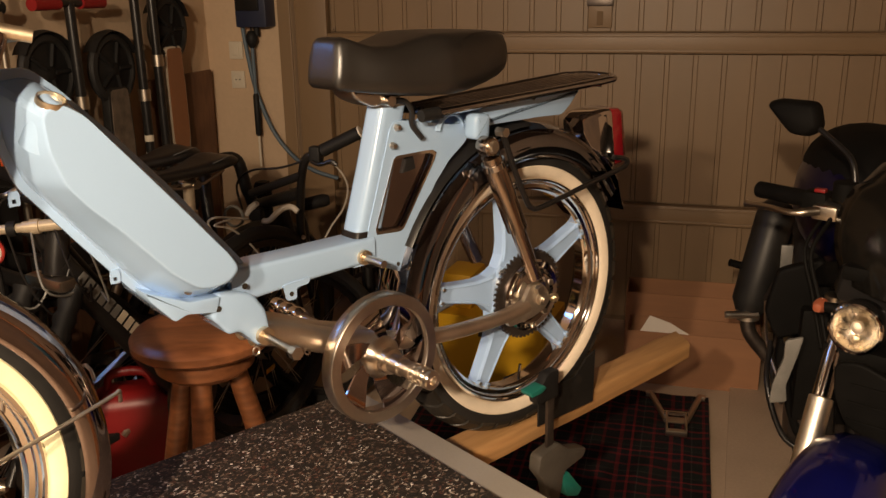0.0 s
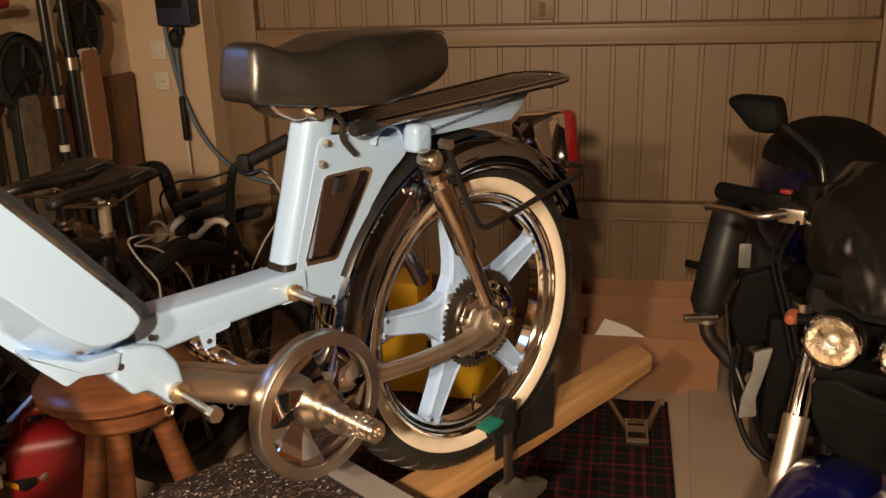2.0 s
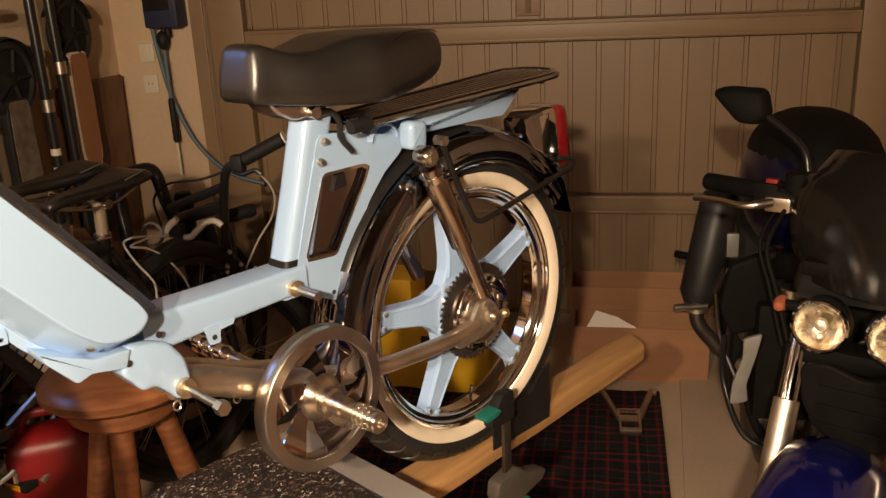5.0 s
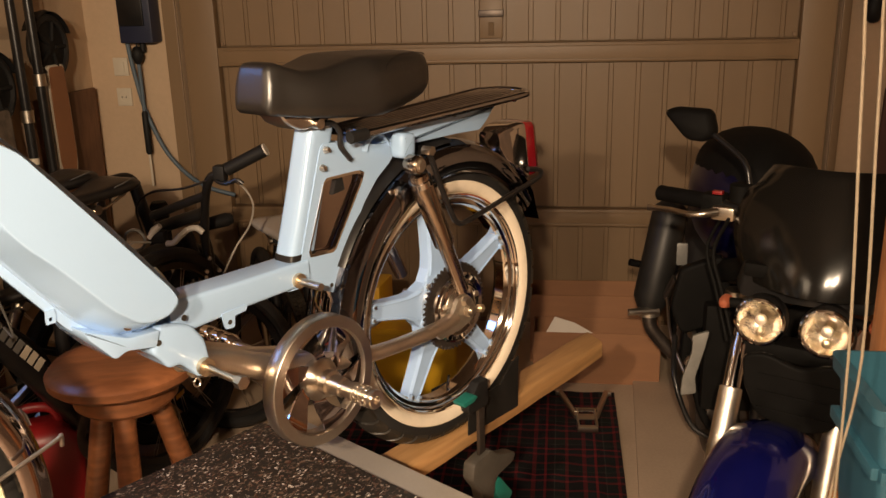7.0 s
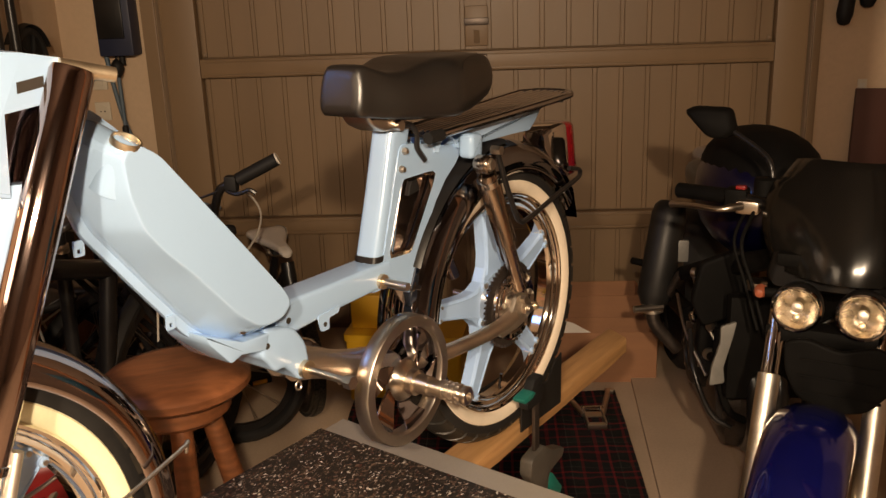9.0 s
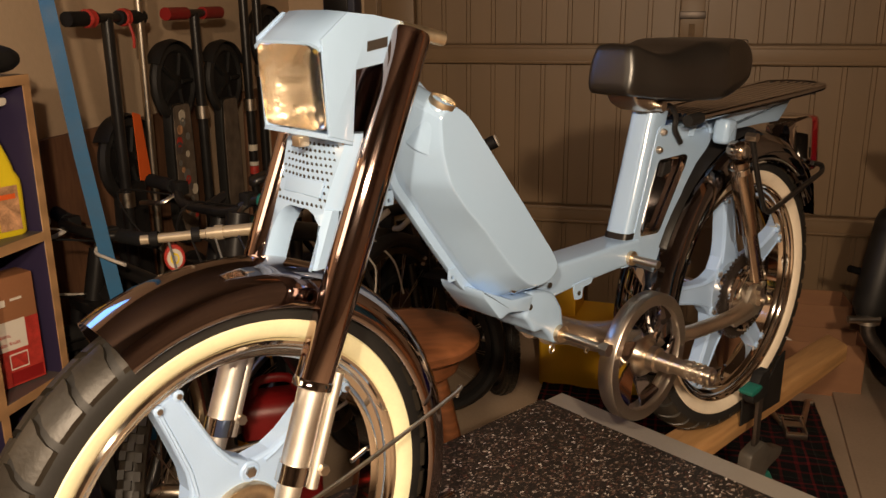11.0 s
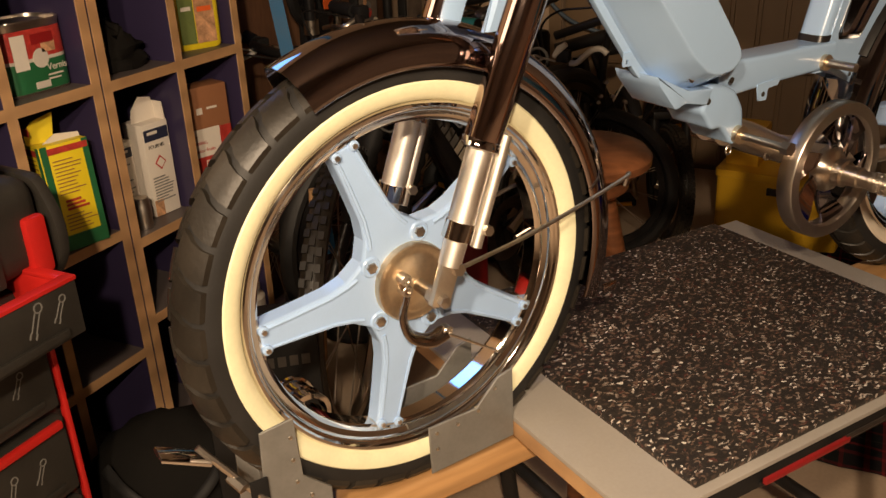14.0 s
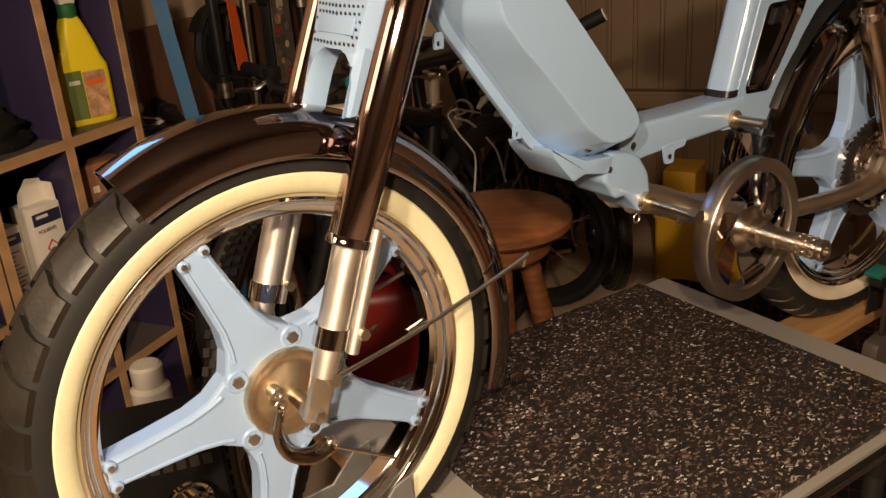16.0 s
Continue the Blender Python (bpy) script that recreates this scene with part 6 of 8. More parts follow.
part("tin_body", bm, M["steel"], pt, angle=50)
for z0, z1, mt in ((0.004, 0.056, "green"), (0.056, 0.062, "bikewhite"), (0.062, 0.112, "redprint")):
    bm = B()
    loft(bm, [[(x * 1.008, y * 1.008, z) for x, y in ov(1.0)] for z in (z0, z1)], cap=False)
    part("label_band", bm, M[mt], pt, "printed label band")
lp = label_on(pt, 0.0492, 0.012, 0.094, 0.048, 0.018, "red")
label_on(pt, 0.0490, 0.022, 0.078, 0.030, 0.018, "tan")
label_on(pt, 0.0490, -0.040, 0.075, 0.03, 0.060, "paper")
bm = B()
lathe(bm, [(0.017, 0.0), (0.017, 0.0008), (0.0001, 0.0008)], 24, "X")
part("round_mark", bm, M["bikewhite"], pt, "", Matrix.Translation((0.0486, 0.002, 0.060)))
text_part("title", "Vernis", 0.017, M["bikewhite"], pt, Matrix.Translation((0.0490, 0.012, 0.036)) @ face_on_x(0, 0))
bars(pt, 0.0490, 0.028, 0.028, 0.034, 2, 0.007, "bikewhite", 0.003)
label_on(pt, 0.0490, -0.004, 0.014, 0.032, 0.012, "bikewhite")
# granule carton, yellow and green, torn open
gc = root("granule_carton", pose(-1.512, 1.332, 0.592, 0, -3, -14) @ Matrix.Diagonal((1.15, 0.93, 0.93, 1)), "yellow and green granule carton with its top torn open", "carton")
bm = B()
box(bm, (0, 0, 0.105), (0.058, 0.098, 0.205), 0.002)
part("carton_body", bm, M["yellow2"], gc)
label_on(gc, 0.0296, -0.040, 0.105, 0.013, 0.205, "green")
label_on(gc, 0.0296, 0.042, 0.105, 0.012, 0.205, "green")
label_on(gc, 0.0300, 0.0, 0.014, 0.096, 0.030, "green")
label_on(gc, 0.0300, 0.006, 0.196, 0.080, 0.012, "redprint")
bars(gc, 0.0304, 0.004, 0.176, 0.064, 10, 0.0072, "brownprint", 0.0017)
bars(gc, 0.0304, 0.004, 0.096, 0.050, 3, 0.008, "redprint", 0.0045)
bars(gc, 0.0304, 0.004, 0.068, 0.062, 5, 0.0072, "brownprint", 0.0017)
part("torn_flap", prism(B(), [(-0.048, 0.206), (0.0, 0.208), (0.010, 0.262), (-0.030, 0.250), (-0.048, 0.232)], 0.0, 0.0018), M["yellow2"], gc, "", Matrix.Rotation(radians(78), 4, "Z"))
part("torn_flap", prism(B(), [(-0.030, 0.206), (0.048, 0.206), (0.046, 0.216), (0.0, 0.222)], -0.010, -0.008), M["paper"], gc, "", Matrix.Rotation(radians(90), 4, "Z"))
# the printed side that faces the room's front
for z, w, h, mt in ((0.014, 0.058, 0.030, "green"), (0.196, 0.050, 0.012, "redprint"), (0.235, 0.030, 0.014, "redprint")):
    part("side_print", box(B(), (0.0 if h > 0.02 else -0.002, -0.0495, z), (w, 0.0008, h)), M[mt], gc)
part("side_stripe", box(B(), (0.0255, -0.0496, 0.105), (0.008, 0.0008, 0.205)), M["green"], gc)
bm = B()
rng = random.Random(5)
for k in range(18):
    ww = rng.uniform(0.026, 0.042)
    box(bm, (-0.022 + ww / 2, -0.0496, 0.182 - k * 0.0085), (ww, 0.0008, 0.0017))
tagged(part("side_lines", bm, M["brownprint"], gc), kind="stuff")
# black bag on the middle shelf
bm = B()
ring = []
for k in range(9):
    f = k / 8
    w = (1 - 0.75 * f * f) * (0.92 + 0.08 * math.sin(k * 2.1))
    ring.append([(0.062 * w * math.cos(t) + 0.016 * noise.noise(Vector((k * 0.8, t * 1.6, 1))), 0.082 * w * math.sin(t) + 0.020 * noise.noise(Vector((k * 1.1, t * 2, 5))), 0.085 * f + (0.026 * noise.noise(Vector((t * 1.7, k * 0.5, 9))) * f)) for t in [2 * math.pi * q / 24 for q in range(24)]])
loft(bm, ring)
tagged(part("black_bag", bm, M["blackcloth"], None, "", pose(-1.565, 1.535, 0.869), angle=35), "crumpled black bag on the shelf", "bag")

# things lying on top of the shelf unit
blc = root("blue_case", pose(-1.60, 1.50, 1.185, 0, 0, 6), "flat blue plastic case on top of the shelf unit", "case")
part("case_shell", box(B(), (0, 0, 0.035), (0.20, 0.26, 0.068), 0.012), M["strap"], blc)
part("case_latch", box(B(), (0.103, 0.05, 0.036), (0.008, 0.03, 0.022), 0.002), M["yellow2"], blc, "yellow latch")
bm = B()
tube(bm, smooth_path([(0, -0.10, 0.030), (0.01, -0.04, 0.033), (0.0, 0.04, 0.030), (0.012, 0.11, 0.028)], 5), [0.020, 0.024, 0.026, 0.028, 0.029, 0.030, 0.030, 0.030, 0.030, 0.029, 0.028, 0.028, 0.027, 0.026, 0.022, 0.014], 16)
tagged(part("dark_roll", bm, M["blackmatt"], None, "", pose(-1.515, 1.72, 1.186)), "rolled black cloth on the shelf unit", "cloth roll")

# dark bag slumped on the floor before the shelves
bm = B()
ring = []
for k in range(12):
    f = k / 11
    w = math.sin(math.pi * min(1, 0.18 + 0.80 * f)) ** 0.6
    ring.append([((0.19 * w) * math.cos(t) + 0.025 * noise.noise(Vector((k * 0.7, t, 2))), (0.15 * w) * math.sin(t) + 0.025 * noise.noise(Vector((k * 0.9, t * 2, 7))), 0.30 * f + 0.012 * noise.noise(Vector((t * 1.5, k, 3))) * (1 if k else 0)) for t in [2 * math.pi * q / 24 for q in range(24)]])
loft(bm, ring)
cb = root("cloth_bag", pose(-1.30, 1.27, 0.001, 0, 0, 30), "slumped black cloth bag on the floor before the shelves", "bag")
part("sack", bm, M["blackcloth"], cb, angle=70)
bm = B()
tube(bm, smooth_path([(-0.10, -0.085, 0.255), (-0.05, -0.135, 0.235), (0.02, -0.150, 0.190), (0.08, -0.130, 0.230), (0.11, -0.075, 0.262)], 6), 0.010, 10, flat=0.35)
part("carry_strap", bm, M["blackmatt"], cb, "black webbing carry strap")


# ---- bicycles parked along the left side ----


def bike_wheel(parent, x, R, name, tyre_w=0.024, rim="black", knob=False, band=None):
    w = part(name, lathe(B(), [(R + tyre_w * 0.9 * math.cos(t) - tyre_w, tyre_w * math.sin(t)) for t in [2 * math.pi * k / 10 for k in range(10)]], 40, closed=True), M["tyre_worn" if knob else "tyre"], parent, "black bicycle tyre", Matrix.Translation((x, 0, R)))
    r0 = R - 2 * tyre_w
    part("rim", lathe(B(), [(r0 + 0.004, -0.012), (r0 - 0.016, -0.011), (r0 - 0.018, 0.0), (r0 - 0.016, 0.011), (r0 + 0.004, 0.012)], 40, closed=True), M[rim], w)
    if band:
        part("tyre_band", lathe(B(), [(r0 + 0.004, -0.016), (r0 + 0.022, -tyre_w - 0.0005), (r0 + 0.030, -tyre_w + 0.001)], 40, closed=True), M[band], w, "pale tyre wall band")
    bm = B()
    for k in range(24):
        a, b = 2 * math.pi * k / 24, 2 * math.pi * (k + (1.6 if k % 2 else -1.6)) / 24
        tube(bm, [(0.018 * math.cos(a), 0.024 * (1 if k % 4 < 2 else -1), 0.018 * math.sin(a)), ((r0 - 0.015) * math.cos(b), 0, (r0 - 0.015) * math.sin(b))], 0.0012, 4, caps=False)
    tagged(part("spokes", bm, M["silver"], w), kind="stuff")
    part("hub", tube(B(), [(0, -0.05, 0), (0, -0.03, 0), (0, 0.03, 0), (0, 0.05, 0)], [0.010, 0.019, 0.019, 0.010], 12), M["silver"], w)
    if knob:
        bm = B()
        for k in range(64):
            a = 2 * math.pi * k / 64
            for yy in (-0.014, 0.0, 0.014):
                rr = R - abs(yy) * 0.28 - 0.001
                box(bm, (rr * math.cos(a + yy * 3), yy, rr * math.sin(a + yy * 3)), (0.006, 0.0115, 0.0165), 0, Matrix.Rotation(-a, 4, "Y"))
        tagged(part("tread_knob", bm, M["tyre_worn"], w), kind="stuff")
    return w


def make_bicycle(label, m, R=0.33, wb=1.06, paint="black", bar_z=0.92, bar_half=0.28, bar="black", grip="blackmatt", saddle_z=0.90, rise=0.0, post="silver", fork="black", bb=(0.42, 0.29), saddle="leather", lever="silver", knob=False, rim="black", band=None, tube_r=0.020, logo=False, pedal_turn=35, boots=False, sit=1.0, sx=None, bars=True, front=(0.0, 0.0, 0.0), seat=None):
    """A bicycle: x from its front hub to its rear, y to its far side; front: the steered hub's place and turn; seat: saddle x, y, z and turn."""
    b = root("bicycle", m, label, "bicycle", "bicycles along the wall")
    k = R / 0.33
    ht0, ht1 = Vector((0.07 * k, 0, 2 * R + 0.045)), Vector((0.105 * k, 0, 2 * R + 0.19 * k))
    bbv, rear = Vector((bb[0], 0, bb[1])), Vector((wb, 0, R))
    st = Vector((bb[0] + 0.19 * k * sit, 0, bb[1] + 0.40 * k * sit)) if seat is None else Vector((seat[0] - 0.01, seat[1], seat[2] - 0.115))
    fm = Matrix.Translation((front[0], front[1], 0)) @ Matrix.Rotation(radians(front[2]), 4, "Z")
    fr = M[paint]
    dt = part("down_tube", tube(B(), [ht0 + Vector((0.012, 0, 0.025)), bbv], tube_r * 1.3, 14), fr, b)
    part("top_tube", tube(B(), [ht1 - Vector((0, 0, 0.03)), st - Vector((0.01, 0, 0.03))], tube_r, 12), fr, b)
    part("seat_tube", tube(B(), [bbv, st], tube_r * 0.9, 12), fr, b)
    part("head_tube", tube(B(), [ht0, ht1], tube_r * 1.15, 14), fr, b)
    for s in (-1, 1):
        o = Vector((0, s * 0.055, 0))
        part("seat_stay", tube(B(), [st - Vector((0, 0, 0.03)) + o * 0.4, rear + o], 0.009, 8), fr, b)
        part("chain_stay", tube(B(), [bbv + o * 0.6, rear + o], 0.010, 8), fr, b)
        turn = fm.to_3x3()
        f1 = Vector((0.055 * k, 0, 2 * R + 0.02)) + turn @ Vector((0, s * 0.055, 0))
        f3 = fm @ Vector((0.0, s * 0.055, R))
        f2 = f1.lerp(f3, 0.62)
        fl = part("fork_leg", tube(B(), [f1, f2, f3], [0.016, 0.016, 0.012], 12), M[fork], b)
        if boots:
            prof = [f1.lerp(f2, q / 14) for q in range(15)]
            part("fork_boot", tube(B(), prof, [0.021 if q % 2 else 0.027 for q in range(15)], 14), M["blackmatt"], fl, "ribbed rubber fork boot")
    part("fork_crown", box(B(), (0.058 * k, 0, 2 * R + 0.032), (0.042, 0.13, 0.028), 0.008), M["silver" if boots else fork], b)
    if bars:
        part("stem", tube(B(), [ht1, ht1 + Vector((0.01, 0, (bar_z - ht1.z) * 0.7)), Vector((0.06, 0, bar_z - rise))], 0.014, 10), M[post], b)
        bx = 0.055
        pts = [(bx + 0.05, -bar_half, bar_z), (bx + 0.03, -bar_half * 0.55, bar_z), (bx, -0.08, bar_z - rise), (bx, 0.08, bar_z - rise), (bx + 0.03, bar_half * 0.55, bar_z), (bx + 0.05, bar_half, bar_z)]
        hb = part("handlebar", tube(B(), smooth_path(pts, 4) if rise < 0.1 else pts, 0.0125, 10), M[bar], b)
        if rise >= 0.1:
            part("crossbar", tube(B(), [(bx + 0.015, -bar_half * 0.33, bar_z - rise * 0.45), (bx + 0.015, bar_half * 0.33, bar_z - rise * 0.45)], 0.009, 8), M[bar], hb)
        for s in (-1, 1):
            g0, g1 = Vector(pts[0 if s < 0 else -1]), Vector(pts[1 if s < 0 else -2])
            d = (g1 - g0).normalized()
            part("grip", tube(B(), [g0 - d * 0.012, g0 + d * 0.10], 0.0175, 12), M[grip if s < 0 or grip != "teal" else "blackmatt"], hb)
            part("grip_cap", tube(B(), [g0 - d * 0.014, g0 - d * 0.010], 0.0165, 12), M["blackmatt"], hb)
            lv = [g0 + d * 0.135 + Vector((-0.012, 0, -0.012)), g0 + d * 0.12 + Vector((-0.05, 0, -0.03)), g0 + d * 0.07 + Vector((-0.062, 0, -0.035)), g0 + d * 0.02 + Vector((-0.058, 0, -0.045))]
            part("brake_lever", tube(B(), smooth_path(lv, 4), 0.0062, 8, flat=0.7), M[lever], hb)
            part("lever_clamp", box(B(), g0 + d * 0.135, (0.035, 0.03, 0.035), 0.006), M["blackmatt"], hb)
            cb = smooth_path([g0 + d * 0.14 + Vector((-0.03, 0, -0.01)), Vector((-0.10, s * 0.12, bar_z + 0.02)), Vector((-0.06, s * 0.03, bar_z - 0.12)), Vector((0.09, 0, 2 * R + 0.05))], 6)
            part("cable", tube(B(), cb, 0.0026, 6), M["black" if s < 0 or lever != "bikewhite" else "bikewhite"], hb)
    if seat is None:
        sx = st.x + 0.4 * (saddle_z - st.z) + 0.02 if sx is None else sx
        seat = (sx, 0.0, saddle_z, 0.0)
    sm = Matrix.Translation(seat[:3]) @ Matrix.Rotation(radians(seat[3]), 4, "Z")
    part("seatpost", tube(B(), [st - Vector((0, 0, 0.03)), sm @ Vector((-0.005, 0, -0.030))], 0.0145, 16), M[post], b, "bare alloy seatpost")
    part("post_clamp", tube(B(), [st - Vector((0, 0, 0.012)), st + Vector((0, 0, 0.010))], 0.021, 14), M["silver"], b)
    part("clamp_bolt", tube(B(), [st + Vector((-0.03, -0.012, 0)), st + Vector((0.005, -0.022, 0))], 0.004, 8), M["silver"], b)
    bm = B()
    ring = []
    for x, w, dz, h in ((-0.152, 0.010, -0.012, 0.008), (-0.145, 0.019, -0.006, 0.014), (-0.10, 0.022, 0.000, 0.016), (-0.05, 0.028, 0.000, 0.018), (0.0, 0.043, 0.002, 0.019), (0.045, 0.064, 0.008, 0.021), (0.085, 0.074, 0.014, 0.021), (0.112, 0.068, 0.014, 0.018), (0.126, 0.046, 0.008, 0.010)):
        ring.append([sm @ Vector((x, w * math.copysign(abs(math.cos(t)) ** 0.65, math.cos(t)), dz + h * math.sin(t) - 0.006 * (1 - abs(math.cos(t))) * (math.sin(t) > 0))) for t in [2 * math.pi * q / 20 for q in range(20)]])
    loft(bm, ring)
    sd = part("saddle", bm, M[saddle], b, "", angle=60)
    for q in (-1, 1):
        part("saddle_rail", tube(B(), [sm @ Vector(p) for p in ((-0.12, q * 0.006, -0.020), (-0.05, q * 0.020, -0.036), (0.03, q * 0.022, -0.036), (0.09, q * 0.034, -0.010))], 0.0036, 8), M["silver"], sd)
    part("rail_clamp", tube(B(), [sm @ Vector((0.0, -0.030, -0.034)), sm @ Vector((0.0, 0.030, -0.034))], 0.012, 12), M["silver"], sd, "bright rail clamp")
    part("saddle_piping", tube(B(), [sm @ Vector(p) for p in smooth_path([(0.035, -0.055, 0.018), (0.075, -0.060, 0.027), (0.112, -0.045, 0.027)], 4)], 0.0016, 6), M["gunmetal"], sd, "pale edge piping")
    fw = bike_wheel(b, 0.0, R, "front_wheel", rim=rim, knob=knob, band=band)
    fw.matrix_basis = fm @ fw.matrix_basis
    bike_wheel(b, wb, R, "rear_wheel", band=band)
    part("chainring", lathe(B(), [(0.085, -0.050), (0.088, -0.052), (0.085, -0.054), (0.060, -0.054), (0.060, -0.050)], 32, closed=True, turn=Matrix.Translation((bbv.x, 0, bbv.z))), M["darksteel"], b)
    part("cassette", lathe(B(), [(0.018, -0.03), (0.045, -0.032), (0.040, -0.038), (0.032, -0.044), (0.024, -0.05)], 24, turn=Matrix.Translation((wb, 0, R))), M["darksteel"], b)
    part("chain", tube(B(), [bbv + Vector((0, -0.052, 0.086)), rear + Vector((0, -0.045, 0.04))], 0.004, 4), M["darksteel"], b)
    for s in (-1, 1):
        a = radians(pedal_turn + (180 if s > 0 else 0))
        e = bbv + Vector((0.165 * math.cos(a), s * 0.075, 0.165 * math.sin(a)))
        ca = part("crank_arm", tube(B(), [bbv + Vector((0, s * 0.06, 0)), e], [0.014, 0.010], 8), M["silver"], b)
        part("pedal", box(B(), e + Vector((0, s * 0.05, 0)), (0.085, 0.085, 0.022), 0.005), M["blackmatt"], ca)
        for q in (-1, 1):
            part("pedal_reflector", box(B(), e + Vector((q * 0.0435, s * 0.05, 0)), (0.004, 0.05, 0.014), 0.001), M["amber"], ca, "amber pedal reflector")
    if logo:
        # the maker's lettering as plain pale blocks along the down tube
        d = (bbv - ht0).normalized()
        n = Vector((0, -1, 0))
        for i in range(9):
            c = ht0 + Vector((0.012, 0, 0.025)) + d * (0.055 + i * 0.026) + n * (tube_r * 1.3 + 0.0004)
            t = Matrix.Rotation(math.atan2(-d.z, d.x), 4, "Y")
            part("logo_block", box(B(), c, (0.019, 0.0012, 0.030), 0.0, t), M["gunmetal" if i < 6 else "socket"], dt, "pale maker's mark block")
    return b


BIKES = ((dict(label="black mountain bike with a silver seatpost and ribbed fork boots", R=0.335, wb=0.70, rim="silver", knob=True, logo=True, tube_r=0.024, boots=True, post="alloypaint", bars=False, bb=(0.38, 0.30), front=(-0.200, -0.052, 33), seat=(0.490, 0.0, 0.872, -2)), pose(-1.198, 1.961, 0, 0, 0, 75)),
         (dict(label="black city bike with teal handlebar grips and a black saddle", R=0.32, wb=0.72, grip="teal", bar_z=0.868, bar_half=0.255, rise=0.03, post="black", bb=(0.34, 0.29), seat=(0.37, 0.0, 0.880, -4)), pose(-1.342, 2.138, 0, 0, 0, 70)),
         (dict(label="black bicycle with white brake levers", R=0.29, wb=0.80, lever="bikewhite", bar_z=0.80, bar_half=0.22, saddle_z=0.58, sit=0.6, post="silver", bb=(0.40, 0.27)), BENCH @ pose(0.25, 1.27, 0, 0, 0, 8)))
parked = []
for kw, m in BIKES:
    kw = dict(kw)
    lab = kw.pop("label")
    parked.append((make_bicycle(lab, m, **kw), m))
# the small stunt bike whose tall bars stand turned towards the door
STUNT = pose(-0.955, 2.87, 0, 0, 0, 178)
stunt = make_bicycle("black stunt bike with tall bars and white brake levers", STUNT, R=0.255, wb=0.52, saddle_z=0.52, bb=(0.27, 0.27), band="bikewhite", post="black", sit=0.6, bars=False)


def at(m, pts):
    """Points of the room in a thing's own axes."""
    inv = m.inverted()
    return [inv @ Vector(p) for p in pts]


bars = part("handlebar", tube(B(), at(STUNT, smooth_path([(-0.725, 2.732, 0.928), (-0.834, 2.72, 0.876), (-0.872, 2.72, 0.856), (-0.897, 2.74, 0.806), (-0.925, 2.78, 0.727), (-0.945, 2.81, 0.63), (-0.956, 2.86, 0.50)], 5)), 0.0125, 12), M["black"], stunt)
part("grip", tube(B(), at(STUNT, [(-0.714, 2.733, 0.933), (-0.822, 2.721, 0.881)]), 0.0185, 14), M["blackmatt"], bars)
part("grip_cap", tube(B(), at(STUNT, [(-0.712, 2.733, 0.934), (-0.708, 2.7335, 0.936)]), 0.0175, 14), M["bikewhite"], bars)
part("lever_clamp", box(B(), at(STUNT, [(-0.838, 2.715, 0.872)])[0], (0.034, 0.034, 0.046), 0.007), M["blackmatt"], bars)
part("brake_lever", tube(B(), at(STUNT, smooth_path([(-0.845, 2.70, 0.853), (-0.82, 2.69, 0.848), (-0.80, 2.69, 0.853), (-0.782, 2.69, 0.859), (-0.766, 2.69, 0.849)], 4)), 0.0062, 8), M["black"], bars)
part("crossbar", tube(B(), at(STUNT, [(-0.902, 2.745, 0.802), (-1.076, 2.76, 0.736)]), 0.013, 12), M["black"], bars)
part("lower_bar", tube(B(), at(STUNT, [(-0.930, 2.80, 0.738), (-1.085, 2.80, 0.688)]), 0.019, 12), M["black"], bars)
part("far_bar", tube(B(), at(STUNT, smooth_path([(-0.956, 2.86, 0.52), (-0.975, 2.90, 0.60), (-1.01, 2.94, 0.652), (-0.99, 2.96, 0.663)], 4)), 0.0125, 12), M["black"], bars)
part("grip", tube(B(), at(STUNT, [(-1.010, 2.945, 0.658), (-0.945, 2.99, 0.667), (-0.932, 3.0, 0.668)]), [0.020, 0.022, 0.016], 14), M["blackmatt"], bars)
part("white_lever", tube(B(), at(STUNT, smooth_path([(-0.908, 2.72, 0.700), (-0.927, 2.72, 0.713), (-0.953, 2.72, 0.708), (-0.971, 2.70, 0.692), (-0.991, 2.70, 0.674), (-1.012, 2.70, 0.672)], 4)), 0.0085, 10), M["bikewhite"], bars, "white brake lever")
part("lever_pivot", box(B(), at(STUNT, [(-1.030, 2.70, 0.692)])[0], (0.040, 0.03, 0.036), 0.007), M["blackmatt"], bars)
part("white_lever", tube(B(), at(STUNT, [(-1.020, 2.69, 0.727), (-1.040, 2.69, 0.712), (-1.057, 2.69, 0.690)]), [0.008, 0.011, 0.007], 10), M["bikewhite"], bars, "white brake lever")
for pts in ([(-1.054, 2.69, 0.677), (-1.060, 2.60, 0.704), (-1.047, 2.50, 0.731), (-1.069, 2.50, 0.714), (-1.044, 2.50, 0.668), (-1.013, 2.50, 0.631), (-1.000, 2.50, 0.599), (-1.009, 2.50, 0.50)],
            [(-1.060, 2.60, 0.700), (-1.051, 2.50, 0.709), (-1.036, 2.55, 0.688), (-1.021, 2.60, 0.647), (-0.976, 2.60, 0.595), (-0.960, 2.62, 0.50)],
            [(-0.845, 2.70, 0.853), (-0.815, 2.78, 0.83), (-0.80, 2.84, 0.76), (-0.83, 2.88, 0.68), (-0.89, 2.90, 0.60), (-0.94, 2.88, 0.50)]):
    part("brake_cable", tube(B(), at(STUNT, smooth_path(pts, 6)), 0.0030, 8), M["bikewhite"], bars, "pale brake cable")
part("gear_cable", tube(B(), at(STUNT, smooth_path([(-0.85, 2.71, 0.862), (-0.95, 2.72, 0.828), (-1.06, 2.74, 0.81), (-1.12, 2.76, 0.76), (-1.12, 2.78, 0.68)], 6)), 0.0034, 8), M["black"], bars)
